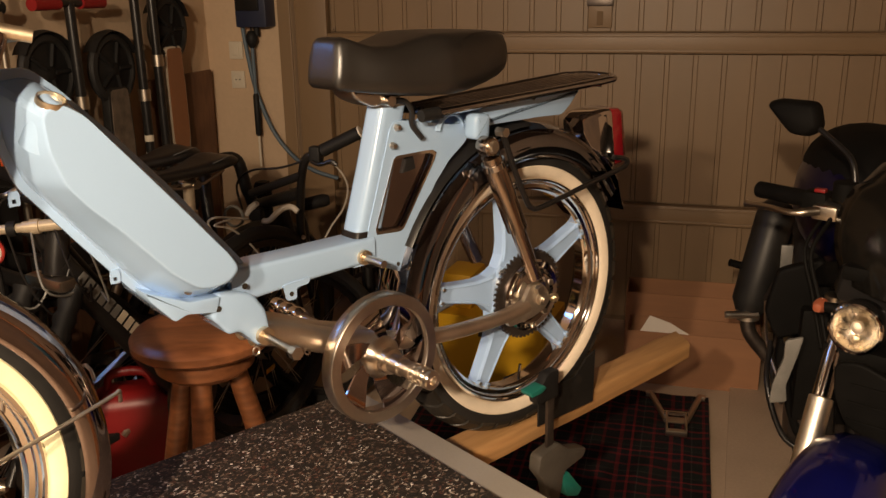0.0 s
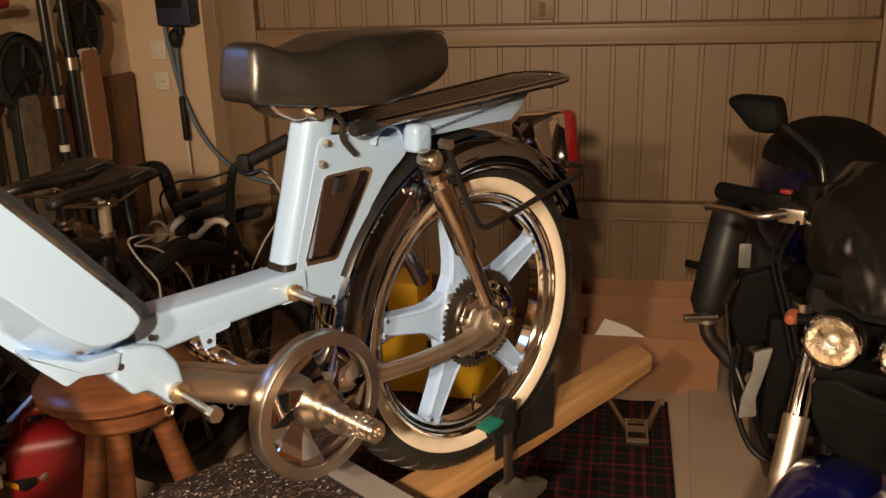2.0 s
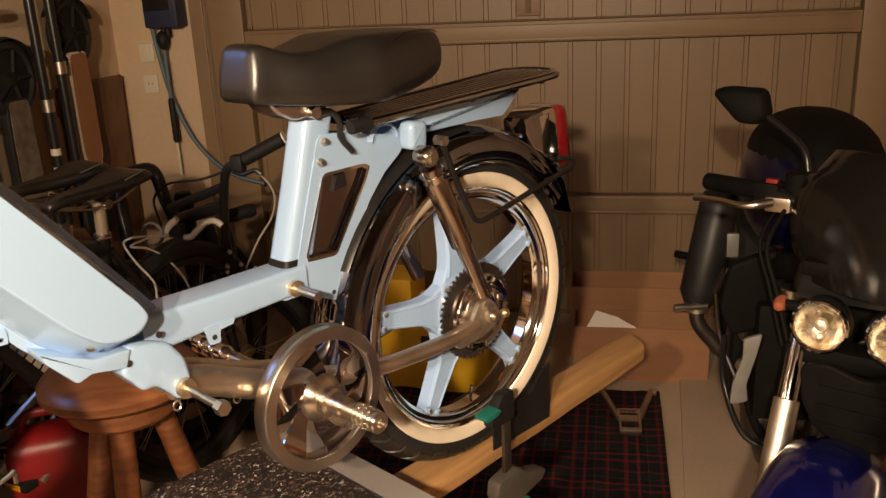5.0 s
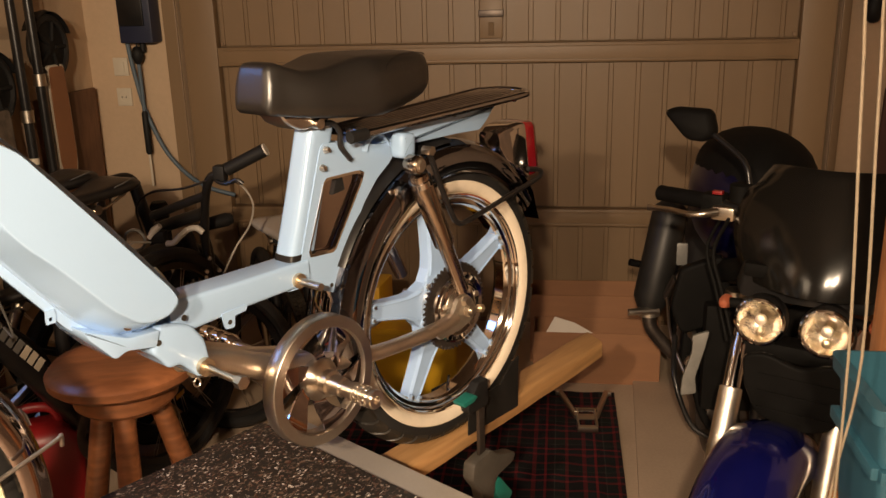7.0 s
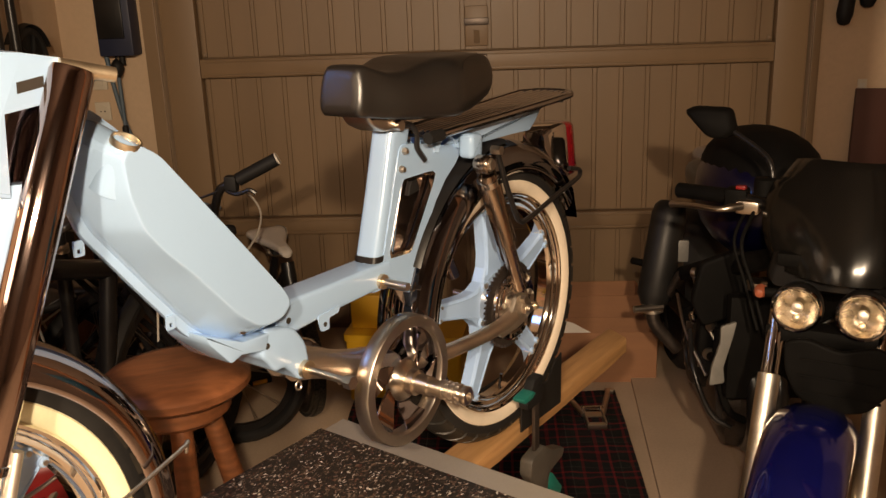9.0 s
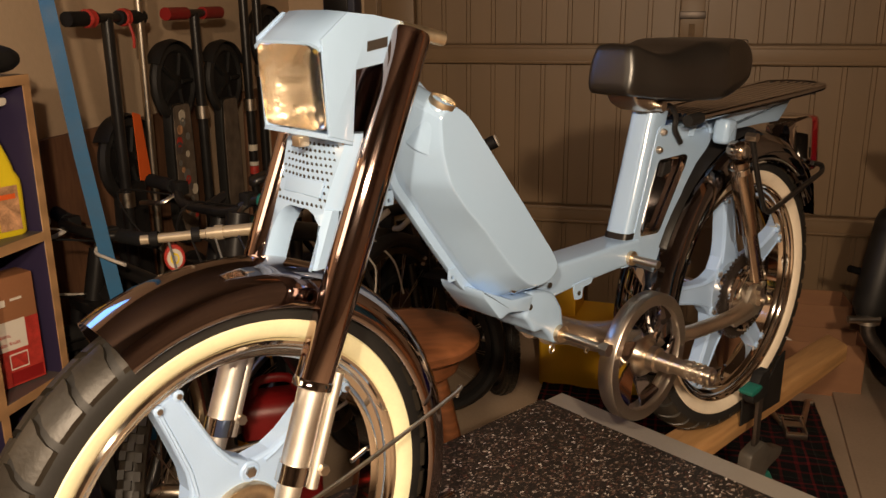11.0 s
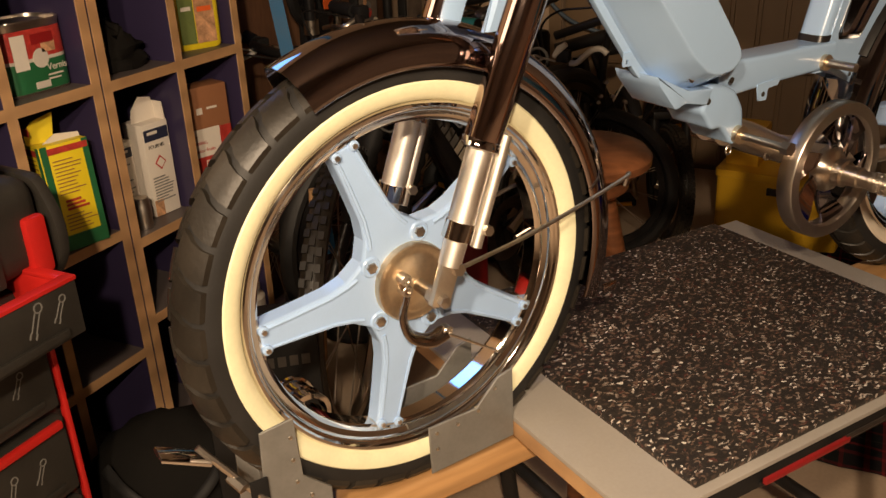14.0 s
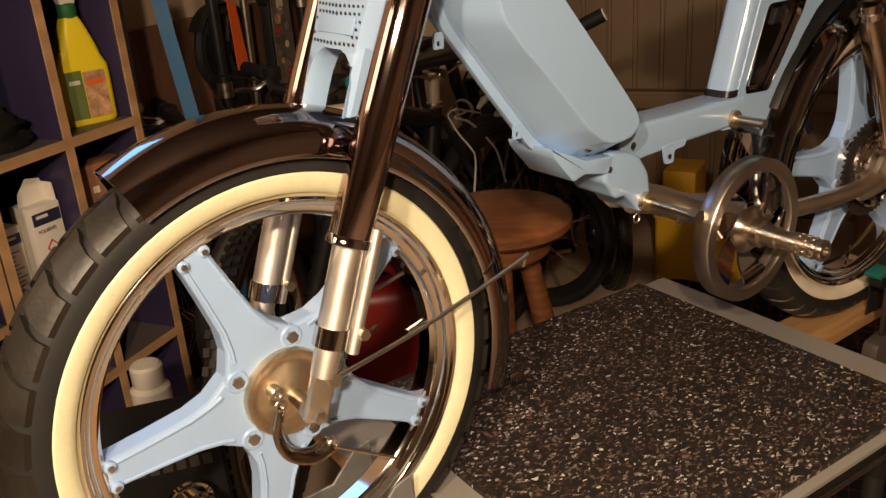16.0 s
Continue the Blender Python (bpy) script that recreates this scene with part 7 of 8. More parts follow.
part("bell_ring", lathe(B(), [(0.030, -0.006), (0.034, -0.002), (0.034, 0.004), (0.030, 0.008), (0.026, 0.002)], 32, closed=True, turn=Matrix.Translation(at(STUNT, [(-1.115, 2.72, 0.675)])[0])), M["gunmetal"], bars)
for k, (x, y, z) in enumerate(((-0.935, 2.80, 0.60), (-0.952, 2.81, 0.555), (-0.965, 2.83, 0.53), (-0.925, 2.84, 0.55), (-0.89, 2.86, 0.53))):
    part("bolt", tube(B(), at(STUNT, [(x, y, z), (x + 0.012, y - 0.02, z + 0.004)]), 0.006, 8), M["silver"], bars)
part("tank_bottle", lathe(B(), [(0.0001, 0.0), (0.030, 0.0), (0.032, 0.01), (0.032, 0.14), (0.024, 0.155), (0.0001, 0.158)], 24, "Z", turn=Matrix.Translation(at(STUNT, [(-1.30, 3.26, 0.50)])[0])), M["blackmatt"], stunt)
# a bent-tube stand between the saddles and the stunt bike
LOOP = pose(-1.33, 3.12, 0)
loop = root("bicycle_stand", LOOP, "black bent-tube bicycle stand between the bicycles", "stand")
part("loop_tube", tube(B(), at(LOOP, smooth_path([(-1.33, 2.98, 0.30), (-1.372, 3.00, 0.60), (-1.395, 3.05, 0.735), (-1.36, 3.10, 0.765), (-1.325, 3.14, 0.752), (-1.300, 3.14, 0.66), (-1.28, 3.16, 0.55), (-1.20, 3.20, 0.012)], 5)), 0.021, 14), M["black"], loop)
part("loop_leg", tube(B(), at(LOOP, [(-1.335, 2.98, 0.40), (-1.38, 2.90, 0.012)]), 0.019, 12), M["black"], loop)
# the child's bicycle with the cream saddle, against the door
CHILD = pose(-0.78, 3.09, 0, 0, 0, 120)
child = make_bicycle("small black bicycle with a cream saddle and pale banded tyres", CHILD, R=0.20, wb=0.55, saddle_z=0.555, sx=0.20, bb=(0.26, 0.20), saddle="bikewhite", band="socket", post="black", sit=0.55, bars=False, knob=True)
part("saddle_clamp", box(B(), (0.18, 0, 0.525), (0.05, 0.04, 0.03), 0.006), M["blackmatt"], child)
# small things behind the front wheel
can = root("fuel_can", pose(-1.215, 2.29, 0.0, 0, 0, 30) @ Matrix.Diagonal((0.60, 0.72, 0.82, 1)), "red plastic fuel can with a moulded handle", "fuel can")
bm = B()
loft(bm, [[(x * f, y * f, z) for x, y in rounded([(-0.17, -0.09), (0.17, -0.09), (0.17, 0.09), (-0.17, 0.09)], 0.03, 4)] for f, z in ((0.95, 0.0), (1.0, 0.012), (1.0, 0.33), (0.93, 0.36), (0.55, 0.385))])
part("can_body", bm, M["red"], can, angle=50)
part("can_handle", tube(B(), smooth_path([(-0.11, 0, 0.37), (-0.08, 0, 0.43), (0.05, 0, 0.43), (0.09, 0, 0.375)], 5), 0.016, 10), M["red"], can)
part("can_cap", lathe(B(), [(0.028, 0.36), (0.028, 0.41), (0.024, 0.415), (0.0001, 0.415)], 20, "Z", turn=Matrix.Translation((0.13, 0, 0))), M["blackmatt"], can)
pb = root("black_case", pose(-1.10, 1.355, 0.0, 0, 0, 40), "black plastic case with a dull grey maker's mark", "case")
part("case_body", box(B(), (-0.03, 0, 0.25), (0.20, 0.14, 0.50), 0.015), M["blackmatt"], pb)
for k in range(6):
    part("mark_block", box(B(), (-0.055 + k * 0.020, -0.0705, 0.455), (0.014, 0.0012, 0.019)), M["clampgrey"], pb, "grey maker's mark block")
coil = root("metal_roll", pose(-0.968, 1.232, 0.0, 0, 0, -28), "shiny roll of metal strip on a stand", "metal roll")
part("roll_stand", box(B(), (0, 0, 0.198), (0.09, 0.09, 0.395), 0.01), M["blackmatt"], coil)
bm = B()
lathe(bm, [(0.030, -0.034), (0.038, -0.033), (0.038, -0.026), (0.034, -0.025), (0.034, -0.004), (0.037, -0.002), (0.037, 0.004), (0.034, 0.006), (0.034, 0.025), (0.038, 0.026), (0.038, 0.033), (0.030, 0.034)], 32, "X", closed=True, turn=Matrix.Translation((0, 0, 0.434)))
part("roll_rim", bm, M["rim"], coil)
pot = root("white_jug", pose(-1.275, 1.497, 0.366), "white ribbed plastic bottle", "bottle")
part("jug_body", lathe(B(), [(0.0001, 0), (0.034, 0.0), (0.036, 0.006), (0.036, 0.035), (0.031, 0.040), (0.036, 0.046), (0.036, 0.078), (0.027, 0.085), (0.029, 0.091), (0.029, 0.122), (0.024, 0.127), (0.0001, 0.128)], 24, "Z"), M["bikewhite"], pot)
part("jug_stand", box(B(), (0, 0, -0.18), (0.16, 0.16, 0.358), 0.01), M["oldwood"], pot)

# the mountain bike's turned silver handlebar with its thick clamped stem and cables
bike, bike_m = parked[0]
hbm = bike_m.inverted() @ pose(-1.195, 2.000, 0.832, 0, -4, 20)
hbv = part("handlebar", tube(B(), [(-0.16, 0, 0), (-0.02, 0, 0), (-0.018, 0, 0), (0.16, 0, 0)], [0.0105, 0.0105, 0.0135, 0.0135], 16), M["alloypaint"], bike, "bare silver handlebar", hbm)
for x in (-0.14, -0.05, 0.0, 0.125):
    part("bar_collar", tube(B(), [(x, 0, 0), (x + 0.018, 0, 0)], 0.0168, 16), M["blackmatt" if x < -0.02 else "alloypaint"], hbv)
part("bar_stem", tube(B(), [(-0.02, 0, 0), (-0.005, 0.016, -0.012), (0.005, 0.04, -0.06), (0.008, 0.05, -0.10)], [0.015, 0.019, 0.017, 0.017], 14), M["black"], hbv)
for k in range(5):
    rr = random.Random(k)
    pts = [(-0.10 + 0.05 * k, -0.01, -0.01), (-0.06 + 0.05 * k, -0.06 - rr.random() * 0.05, -0.06 - rr.random() * 0.05), (-0.02 + 0.04 * k, -0.03, -0.15 - rr.random() * 0.06), (0.03 + 0.02 * k, 0.02, -0.09 - 0.02 * k)]
    part("cable_loop", tube(B(), smooth_path(pts, 6), 0.0026, 6), M["black" if k % 2 else "gunmetal"], hbv)
lmp = root("bicycle_lamp", pose(-1.285, 1.975, 0.775, 0, 0, 35) @ Matrix.Diagonal((0.75, 0.75, 1, 1)), "round red and white bicycle lamp with a yellow ring", "bicycle lamp")
part("lamp_shell", lathe(B(), [(0.026, 0.0), (0.030, 0.004), (0.030, 0.022), (0.022, 0.040), (0.0001, 0.042)], 24), M["redprint"], lmp)
part("lamp_face", lathe(B(), [(0.022, 0.0005), (0.022, -0.003), (0.015, -0.004), (0.0001, -0.004)], 24), M["bikewhite"], lmp, "white lamp face")
part("lamp_ring", lathe(B(), [(0.013, -0.0035), (0.013, -0.0055), (0.0085, -0.0055), (0.0085, -0.0035)], 24, closed=True), M["yellow2"], lmp, "yellow ring")
part("lamp_post", tube(B(), [(0, 0.02, -0.02), (0.01, 0.05, -0.774)], 0.010, 10), M["black"], lmp)

# ---- kick scooters hung on the left wall ----


def make_scooter(y, zwheel, label, deck_mat, grip_mat, stem_dy, stem_top, edge="plate_grey", stickers=False):
    s = root("kick_scooter", Matrix.Translation((-1.70, y, zwheel)), label, "kick scooter", "scooters on the wall")
    w = part("wheel", lathe(B(), [(0.112, -0.012), (0.117, 0.0), (0.112, 0.012), (0.096, 0.016), (0.090, 0.012), (0.090, -0.012), (0.096, -0.016)], 36, "X", closed=True), M["tyre"], s)
    part("wheel_disc", lathe(B(), [(0.092, -0.005), (0.034, -0.008), (0.026, -0.014), (0.0001, -0.014), (0.0001, 0.014), (0.026, 0.014), (0.034, 0.008), (0.092, 0.005)], 30, "X"), M["blackmatt"], w)
    for k in range(5):
        a = 2 * math.pi * k / 5
        part("wheel_spoke", tube(B(), [(0.012, 0.02 * math.cos(a), 0.02 * math.sin(a)), (0.009, 0.088 * math.cos(a), 0.088 * math.sin(a))], 0.008, 6), M["blackmatt"], w)
    part("mudguard", arch(B(), (0, 0), [(-0.024, 0.122), (0.0, 0.128), (0.024, 0.122)], 20, 150, 16), M["blackmatt"], s, "", Matrix.Rotation(radians(90), 4, "Z"))
    bm = B()
    pts = rounded([(-0.055, -0.06), (0.055, -0.06), (0.062, -0.20), (0.062, -0.42), (0.030, -0.50), (-0.030, -0.50), (-0.062, -0.42), (-0.062, -0.20)], 0.02, 4)
    prism(bm, pts, -0.016, 0.016, 0.006)
    deck = part("deck", bm, M[edge], s, "", Matrix.Rotation(radians(90), 4, "Z"))
    bm = B()
    prism(bm, [(x * 0.84, z * 0.94 - 0.01) for x, z in pts], -0.0185, -0.0165)
    part("deck_grip", bm, M[deck_mat], deck)
    part("front_wheel", lathe(B(), [(0.096, -0.010), (0.100, 0.0), (0.096, 0.010), (0.076, 0.012), (0.03, 0.006), (0.0001, 0.006), (0.0001, -0.006), (0.03, -0.006), (0.076, -0.012)], 30, "X", turn=Matrix.Translation((0, 0, -0.63))), M["tyre"], s)
    part("stem", tube(B(), [(0.03, stem_dy, -0.50), (0.03, stem_dy, stem_top)], 0.016, 12), M["black"], s)
    part("stem_clamp", tube(B(), [(0.03, stem_dy, -0.12), (0.03, stem_dy, -0.08)], 0.022, 12), M["silver"], s)
    for z, h, mt in ((-0.262, 0.022, "socket"), (-0.315, 0.014, "bikewhite"), (-0.345, 0.028, "redprint")) if stickers else ():
        part("stem_sticker", tube(B(), [(0.03, stem_dy, z), (0.03, stem_dy, z + h)], 0.0165, 14), M[mt], s, "worn sticker band")
    part("handlebar", tube(B(), [(0.03, stem_dy - 0.15, stem_top), (0.03, stem_dy + 0.15, stem_top)], 0.012, 10), M["black"], s)
    for q in (-1, 1):
        part("handle_grip", tube(B(), [(0.03, stem_dy + q * 0.05, stem_top), (0.03, stem_dy + q * 0.16, stem_top)], 0.019, 12), M[grip_mat], s)
    return s, deck


sc, deck = make_scooter(2.72, 1.085, "folded kick scooter with sticker-covered deck and red grips", "deck", "red", 0.10, 0.20)
rng = random.Random(11)
for k in range(17):
    yy, zz, rr = rng.uniform(-0.036, 0.036), -0.10 - 0.020 * k + rng.uniform(-0.006, 0.006), rng.uniform(0.009, 0.019)
    mt = ("socket", "gunmetal", "tan", "gunmetal", "redprint", "shelfgrey")[k % 6]
    part("round_sticker", lathe(B(), [(rr, 0.0), (rr, 0.001), (rr * 0.62, 0.001), (rr * 0.62, 0.0004), (0.0001, 0.0004)], 18, "X", turn=Matrix.Translation((0.0188 + 0.0004 * (k % 3), yy, zz))), M[mt], sc)
make_scooter(3.03, 1.07, "folded kick scooter with a worn grey deck", "deck", "blackmatt", 0.12, 0.42, stickers=True)
make_scooter(3.38, 1.18, "folded kick scooter with a clear-edged deck", "brownprint", "blackmatt", -0.13, 0.42, "socket")
sd, deck = make_scooter(2.44, 0.90, "folded black kick scooter with red-tied grips", "blackmatt", "blackmatt", -0.06, 0.38)
for q, w in ((-1, 0.030), (1, 0.022)):
    part("red_tie", lathe(B(), [(0.0205, -w / 2), (0.0235, -w / 3), (0.0215, 0.0), (0.0240, w / 3), (0.0205, w / 2)], 18, "Y", turn=Matrix.Translation((0.03, -0.06 + q * 0.075, 0.38))), M["redprint"], sd, "red cord tied round the grip")
part("tie_end", tube(B(), smooth_path([(0.045, 0.015, 0.365), (0.052, 0.018, 0.33), (0.048, 0.022, 0.30)], 4), 0.004, 8), M["redprint"], sd)
tagged(part("orange_flag", prism(B(), [(-0.03, -0.09), (0.025, -0.10), (0.0, 0.09), (-0.035, 0.10)], -0.001, 0.001), M["orange"], None, "", pose(-1.665, 2.475, 0.93, 0, 0, 90)), "orange reflective strip on a scooter", "reflector")
for y0, y1, zt in ((2.02, 2.95, 0.99), (3.30, 3.76, 1.0)):
    tagged(part("old_board", box(B(), (0, 0, 0), (0.018, y1 - y0, zt), 0.003), M["oldwood"], None, "", pose(-1.775, (y0 + y1) / 2, zt / 2, 0, 1.0, 0)), "rough brown chipboard sheet leaning on the wall", "board")
bm = B()
loft(bm, [[Vector((x, y, z)) + Vector((0.80, 0.59, 0)) * w + Vector((-0.59, 0.80, 0)) * e for w, e in ((-0.016, -0.0015), (0.016, -0.0015), (0.016, 0.0015), (-0.016, 0.0015))] for x, y, z in ((-1.417, 2.0, 0.30), (-1.425, 2.0, 0.42), (-1.455, 2.0, 0.62), (-1.51, 2.0, 1.0), (-1.57, 2.01, 1.45), (-1.63, 2.02, 1.91))])
tagged(part("blue_strap", bm, M["strap"], None), "long blue webbing strap hanging down beside the bicycles", "strap")
stake = root("wooden_stake", pose(-1.335, 1.80, 0, 0, 3, 0), "pale bare wooden stake leaning among the bicycles", "stake")
part("shaft", tube(B(), [(0, 0, 0), (0.002, 0, 0.28), (0, 0, 0.56)], [0.011, 0.012, 0.011], 12), M["edgewood"], stake)
tagged(part("alloy_pole", tube(B(), [(0, 0, 0), (0, 0, 1.75)], 0.012, 12), M["silver"], None, "", pose(-1.70, 2.545, 0.0, 1, 1.5, 0)), "upright bare alloy pole against the wall", "pole")
disc = root("folding_frame", pose(-1.62, 1.90, 0.0, 0, 0, 0), "slim grey folding frame beside the shelf", "frame")
part("panel_rail", tube(B(), [(0.06, 0, 0.0), (0.06, 0.02, 1.10)], 0.009, 10), M["gunmetal"], disc)
part("panel_body", box(B(), (-0.03, 0.03, 0.55), (0.14, 0.03, 1.08), 0.008), M["blackmatt"], disc)
part("panel_hinge", tube(B(), [(0.06, -0.012, 0.86), (0.06, 0.02, 0.86)], 0.014, 12), M["socket"], disc)

# ---- switch box, sockets and hanging hose on the back wall ----
WY = DOOR_Y - 0.02
sbx = root("switch_box", Matrix.Translation((-1.545, WY, 1.27)), "dark navy electrical switch box on the wall", "switch box")
part("box_body", box(B(), (0, -0.045, 0.03), (0.135, 0.09, 0.26), 0.008), M["navybox"], sbx)
part("box_lid", box(B(), (-0.01, -0.092, 0.05), (0.10, 0.012, 0.17), 0.004), M["black"], sbx)
part("box_gland", tube(B(), [(0.0, -0.045, -0.10), (0.0, -0.045, -0.135)], 0.012, 10), M["blackmatt"], sbx)
hose = smooth_path([(-1.605, WY - 0.05, 1.36), (-1.605, WY - 0.05, 1.18), (-1.585, WY - 0.05, 1.02), (-1.56, WY - 0.05, 0.90), (-1.50, WY - 0.05, 0.75), (-1.42, WY - 0.05, 0.65), (-1.33, WY - 0.06, 0.595), (-1.22, WY - 0.05, 0.56)], 6)
tagged(part("air_hose", tube(B(), hose, 0.0085, 10), M["cable"]), "blue-grey hose sagging from the switch box", "hose")
hk = root("hanging_switch", Matrix.Translation((-1.562, WY - 0.06, 0)), "black pendant control hanging on a cord", "pendant control")
part("pendant_knob", lathe(B(), [(0.0001, 1.160), (0.012, 1.155), (0.023, 1.138), (0.024, 1.118), (0.016, 1.098), (0.008, 1.088), (0.0001, 1.088)], 20, "Z"), M["blackmatt"], hk)
part("pendant_cord", tube(B(), [(0, 0, 1.30), (0, 0, 1.15)], 0.004, 8), M["blackmatt"], hk)
part("pendant_rod", tube(B(), [(0, 0, 1.09), (0, 0, 0.90)], 0.008, 10), M["cable"], hk)
part("pendant_handle", tube(B(), [(0, 0, 0.905), (0, 0, 0.895), (0, 0, 0.74), (0, 0, 0.73)], [0.008, 0.013, 0.013, 0.009], 12), M["blackmatt"], hk)
part("pendant_tail", tube(B(), [(0, 0, 0.735), (0, 0, 0.60)], 0.005, 8), M["socket"], hk)
for z in (1.075, 0.955):
    so = root("wall_socket", Matrix.Translation((-1.665, WY, z)), "ivory wall switch plate" if z > 1 else "ivory wall socket with two pin holes", "socket", "wall sockets")
    part("plate", box(B(), (0, -0.006, 0), (0.062, 0.012, 0.072), 0.004), M["socket"], so)
    if z < 1:
        part("recess", lathe(B(), [(0.020, 0.0), (0.020, -0.0135), (0.017, -0.0135), (0.0165, -0.0125), (0.0001, -0.0125)], 20), M["socket"], so)
        for q in (-1, 1):
            part("pin_hole", lathe(B(), [(0.003, -0.0126), (0.003, -0.0132), (0.0001, -0.0132)], 8, turn=Matrix.Translation((q * 0.0085, 0, 0))), M["ink_and_holes"], so)
    else:
        part("rocker", box(B(), (0, -0.013, 0), (0.03, 0.006, 0.042), 0.002), M["socket"], so)

# ---- tool chest in front of the shelves ----
tc = root("tool_chest", Matrix.Translation((-1.40, 0.815, 0)) @ Matrix.Diagonal((1, 1, 1.09, 1)), "black and red plastic tool chest with its top drawer pulled open", "tool chest")
part("chest_body", box(B(), (-0.02, 0, 0.32), (0.26, 0.50, 0.60), 0.02), M["chestblack"], tc)
part("chest_lid", box(B(), (0.0, 0.010, 0.705), (0.29, 0.51, 0.130), 0.035, seg=4), M["chestblack"], tc)
part("chest_wheel", tube(B(), [(0, -0.28, 0.06), (0, 0.28, 0.06)], 0.06, 20), M["blackmatt"], tc)


def tool_icon(parent, x, y, z, size, lean):
    """A pale outlined spanner printed on a drawer front: shank, ring end and open jaw."""
    m = Matrix.Translation((x, y, z)) @ Matrix.Rotation(radians(lean), 4, "X")
    bm = B()
    for q in (-1, 1):
        box(bm, m @ Vector((0, q * 0.09 * size, 0)), (0.0010, 0.035 * size, 0.62 * size), 0, Matrix.Rotation(radians(lean), 4, "X"))
    lathe(bm, [(0.17 * size, 0.0), (0.17 * size, 0.0010), (0.125 * size, 0.0010), (0.125 * size, 0.0)], 16, "X", closed=True, turn=m @ Matrix.Translation((-0.0005, 0, 0.46 * size)))
    for q in (-1, 1):
        box(bm, m @ Vector((0, q * 0.12 * size, -0.40 * size)), (0.0010, 0.05 * size, 0.20 * size), 0, Matrix.Rotation(radians(lean), 4, "X"))
    part("tool_icon", bm, M["gunmetal"], parent, "pale printed spanner outline", smooth=False)


for z in (0.50, 0.36, 0.22):
    dr = part("drawer_front", box(B(), (0.120, 0, z), (0.022, 0.45, 0.125), 0.006), M["chestblack"], tc)
    part("drawer_edge", box(B(), (0.134, 0, z + 0.054), (0.012, 0.43, 0.012), 0.003), M["redbright"], dr, "red pull edge")
    part("drawer_rib", box(B(), (0.131, 0, z - 0.045), (0.006, 0.40, 0.010), 0.002), M["chestblack"], dr)
    for yy, sz, lean in ((0.165, 0.034, -28), (0.115, 0.038, -22), (0.04, 0.034, -30), (-0.06, 0.036, -25)):
        tool_icon(dr, 0.1318, yy, z, sz, lean)
bm = B()
for c, sz in (((0.215, 0, 0.610), (0.012, 0.46, 0.075)), ((0.14, 0.224, 0.610), (0.16, 0.012, 0.075)), ((0.14, -0.224, 0.610), (0.16, 0.012, 0.075)), ((0.14, 0, 0.578), (0.16, 0.46, 0.010))):
    box(bm, c, sz, 0.003)
od = part("open_drawer", bm, M["chestblack"], tc, "pulled-out drawer")
bm = B()
for c, sz in (((0.214, 0, 0.6505), (0.018, 0.462, 0.006)), ((0.138, 0.222, 0.6505), (0.133, 0.018, 0.006)), ((0.138, -0.222, 0.6505), (0.133, 0.018, 0.006)), ((0.2065, 0, 0.618), (0.004, 0.434, 0.058)), ((0.140, 0.2155, 0.618), (0.125, 0.004, 0.058)), ((0.140, -0.2155, 0.618), (0.125, 0.004, 0.058)), ((0.140, 0, 0.586), (0.128, 0.43, 0.005)), ((0.140, 0.10, 0.612), (0.125, 0.004, 0.045)), ((0.140, -0.06, 0.612), (0.125, 0.004, 0.045))):
    box(bm, c, sz, 0.0015)
part("drawer_tray", bm, M["redbright"], od, "bright red drawer tray with dividers")
part("drawer_socket", tube(B(), [(0.13, 0.14, 0.589), (0.13, 0.14, 0.640)], 0.018, 14), M["steel"], od)
part("drawer_grip", box(B(), (0.2235, 0, 0.585), (0.007, 0.40, 0.012), 0.002), M["chestblack"], od)
for yy, sz, lean in ((0.195, 0.034, -30), (0.155, 0.042, -26), (0.06, 0.038, -28), (-0.04, 0.036, -25)):
    tool_icon(od, 0.2215, yy, 0.618, sz, lean)
part("corner_trim", box(B(), (0.118, 0.240, 0.30), (0.012, 0.010, 0.50), 0.004), M["redbright"], tc, "red corner trim")
part("latch", box(B(), (0.147, 0.240, 0.680), (0.018, 0.034, 0.080), 0.007), M["redbright"], tc, "red lid latch")
part("lid_ear", prism(B(), rounded([(0.02, 0.610), (0.12, 0.610), (0.150, 0.650), (0.154, 0.700), (0.125, 0.760), (0.02, 0.764)], 0.02, 4), 0.272, 0.292, 0.006), M["chestblack"], tc, "rounded lid hinge ear")
part("lid_front", box(B(), (0.143, -0.03, 0.682), (0.014, 0.42, 0.078), 0.005), M["chestblack"], tc)
for yy, sz, lean in ((0.150, 0.044, -28), (0.115, 0.040, 24)):
    tool_icon(tc, 0.1508, yy, 0.682, sz, lean)
# a flat organiser with a clear lid on top of the chest
og = root("organiser_box", pose(-1.37, 0.95, 0.840, 0, 0, 4), "flat clear-lidded organiser box on the tool chest", "organiser")
part("tray", box(B(), (0, 0, 0.012), (0.17, 0.20, 0.022), 0.006), M["gunmetal"], og)
part("lid", box(B(), (0, 0, 0.029), (0.175, 0.205, 0.012), 0.005), M["socket"], og, "cloudy plastic lid")
part("chest_handle", tube(B(), smooth_path([(-0.06, -0.20, 0.765), (-0.06, -0.18, 0.80), (-0.06, -0.02, 0.80), (-0.06, 0.0, 0.765)], 4), 0.014, 10), M["gunmetal"], tc)


# ---- the motorcycle ----


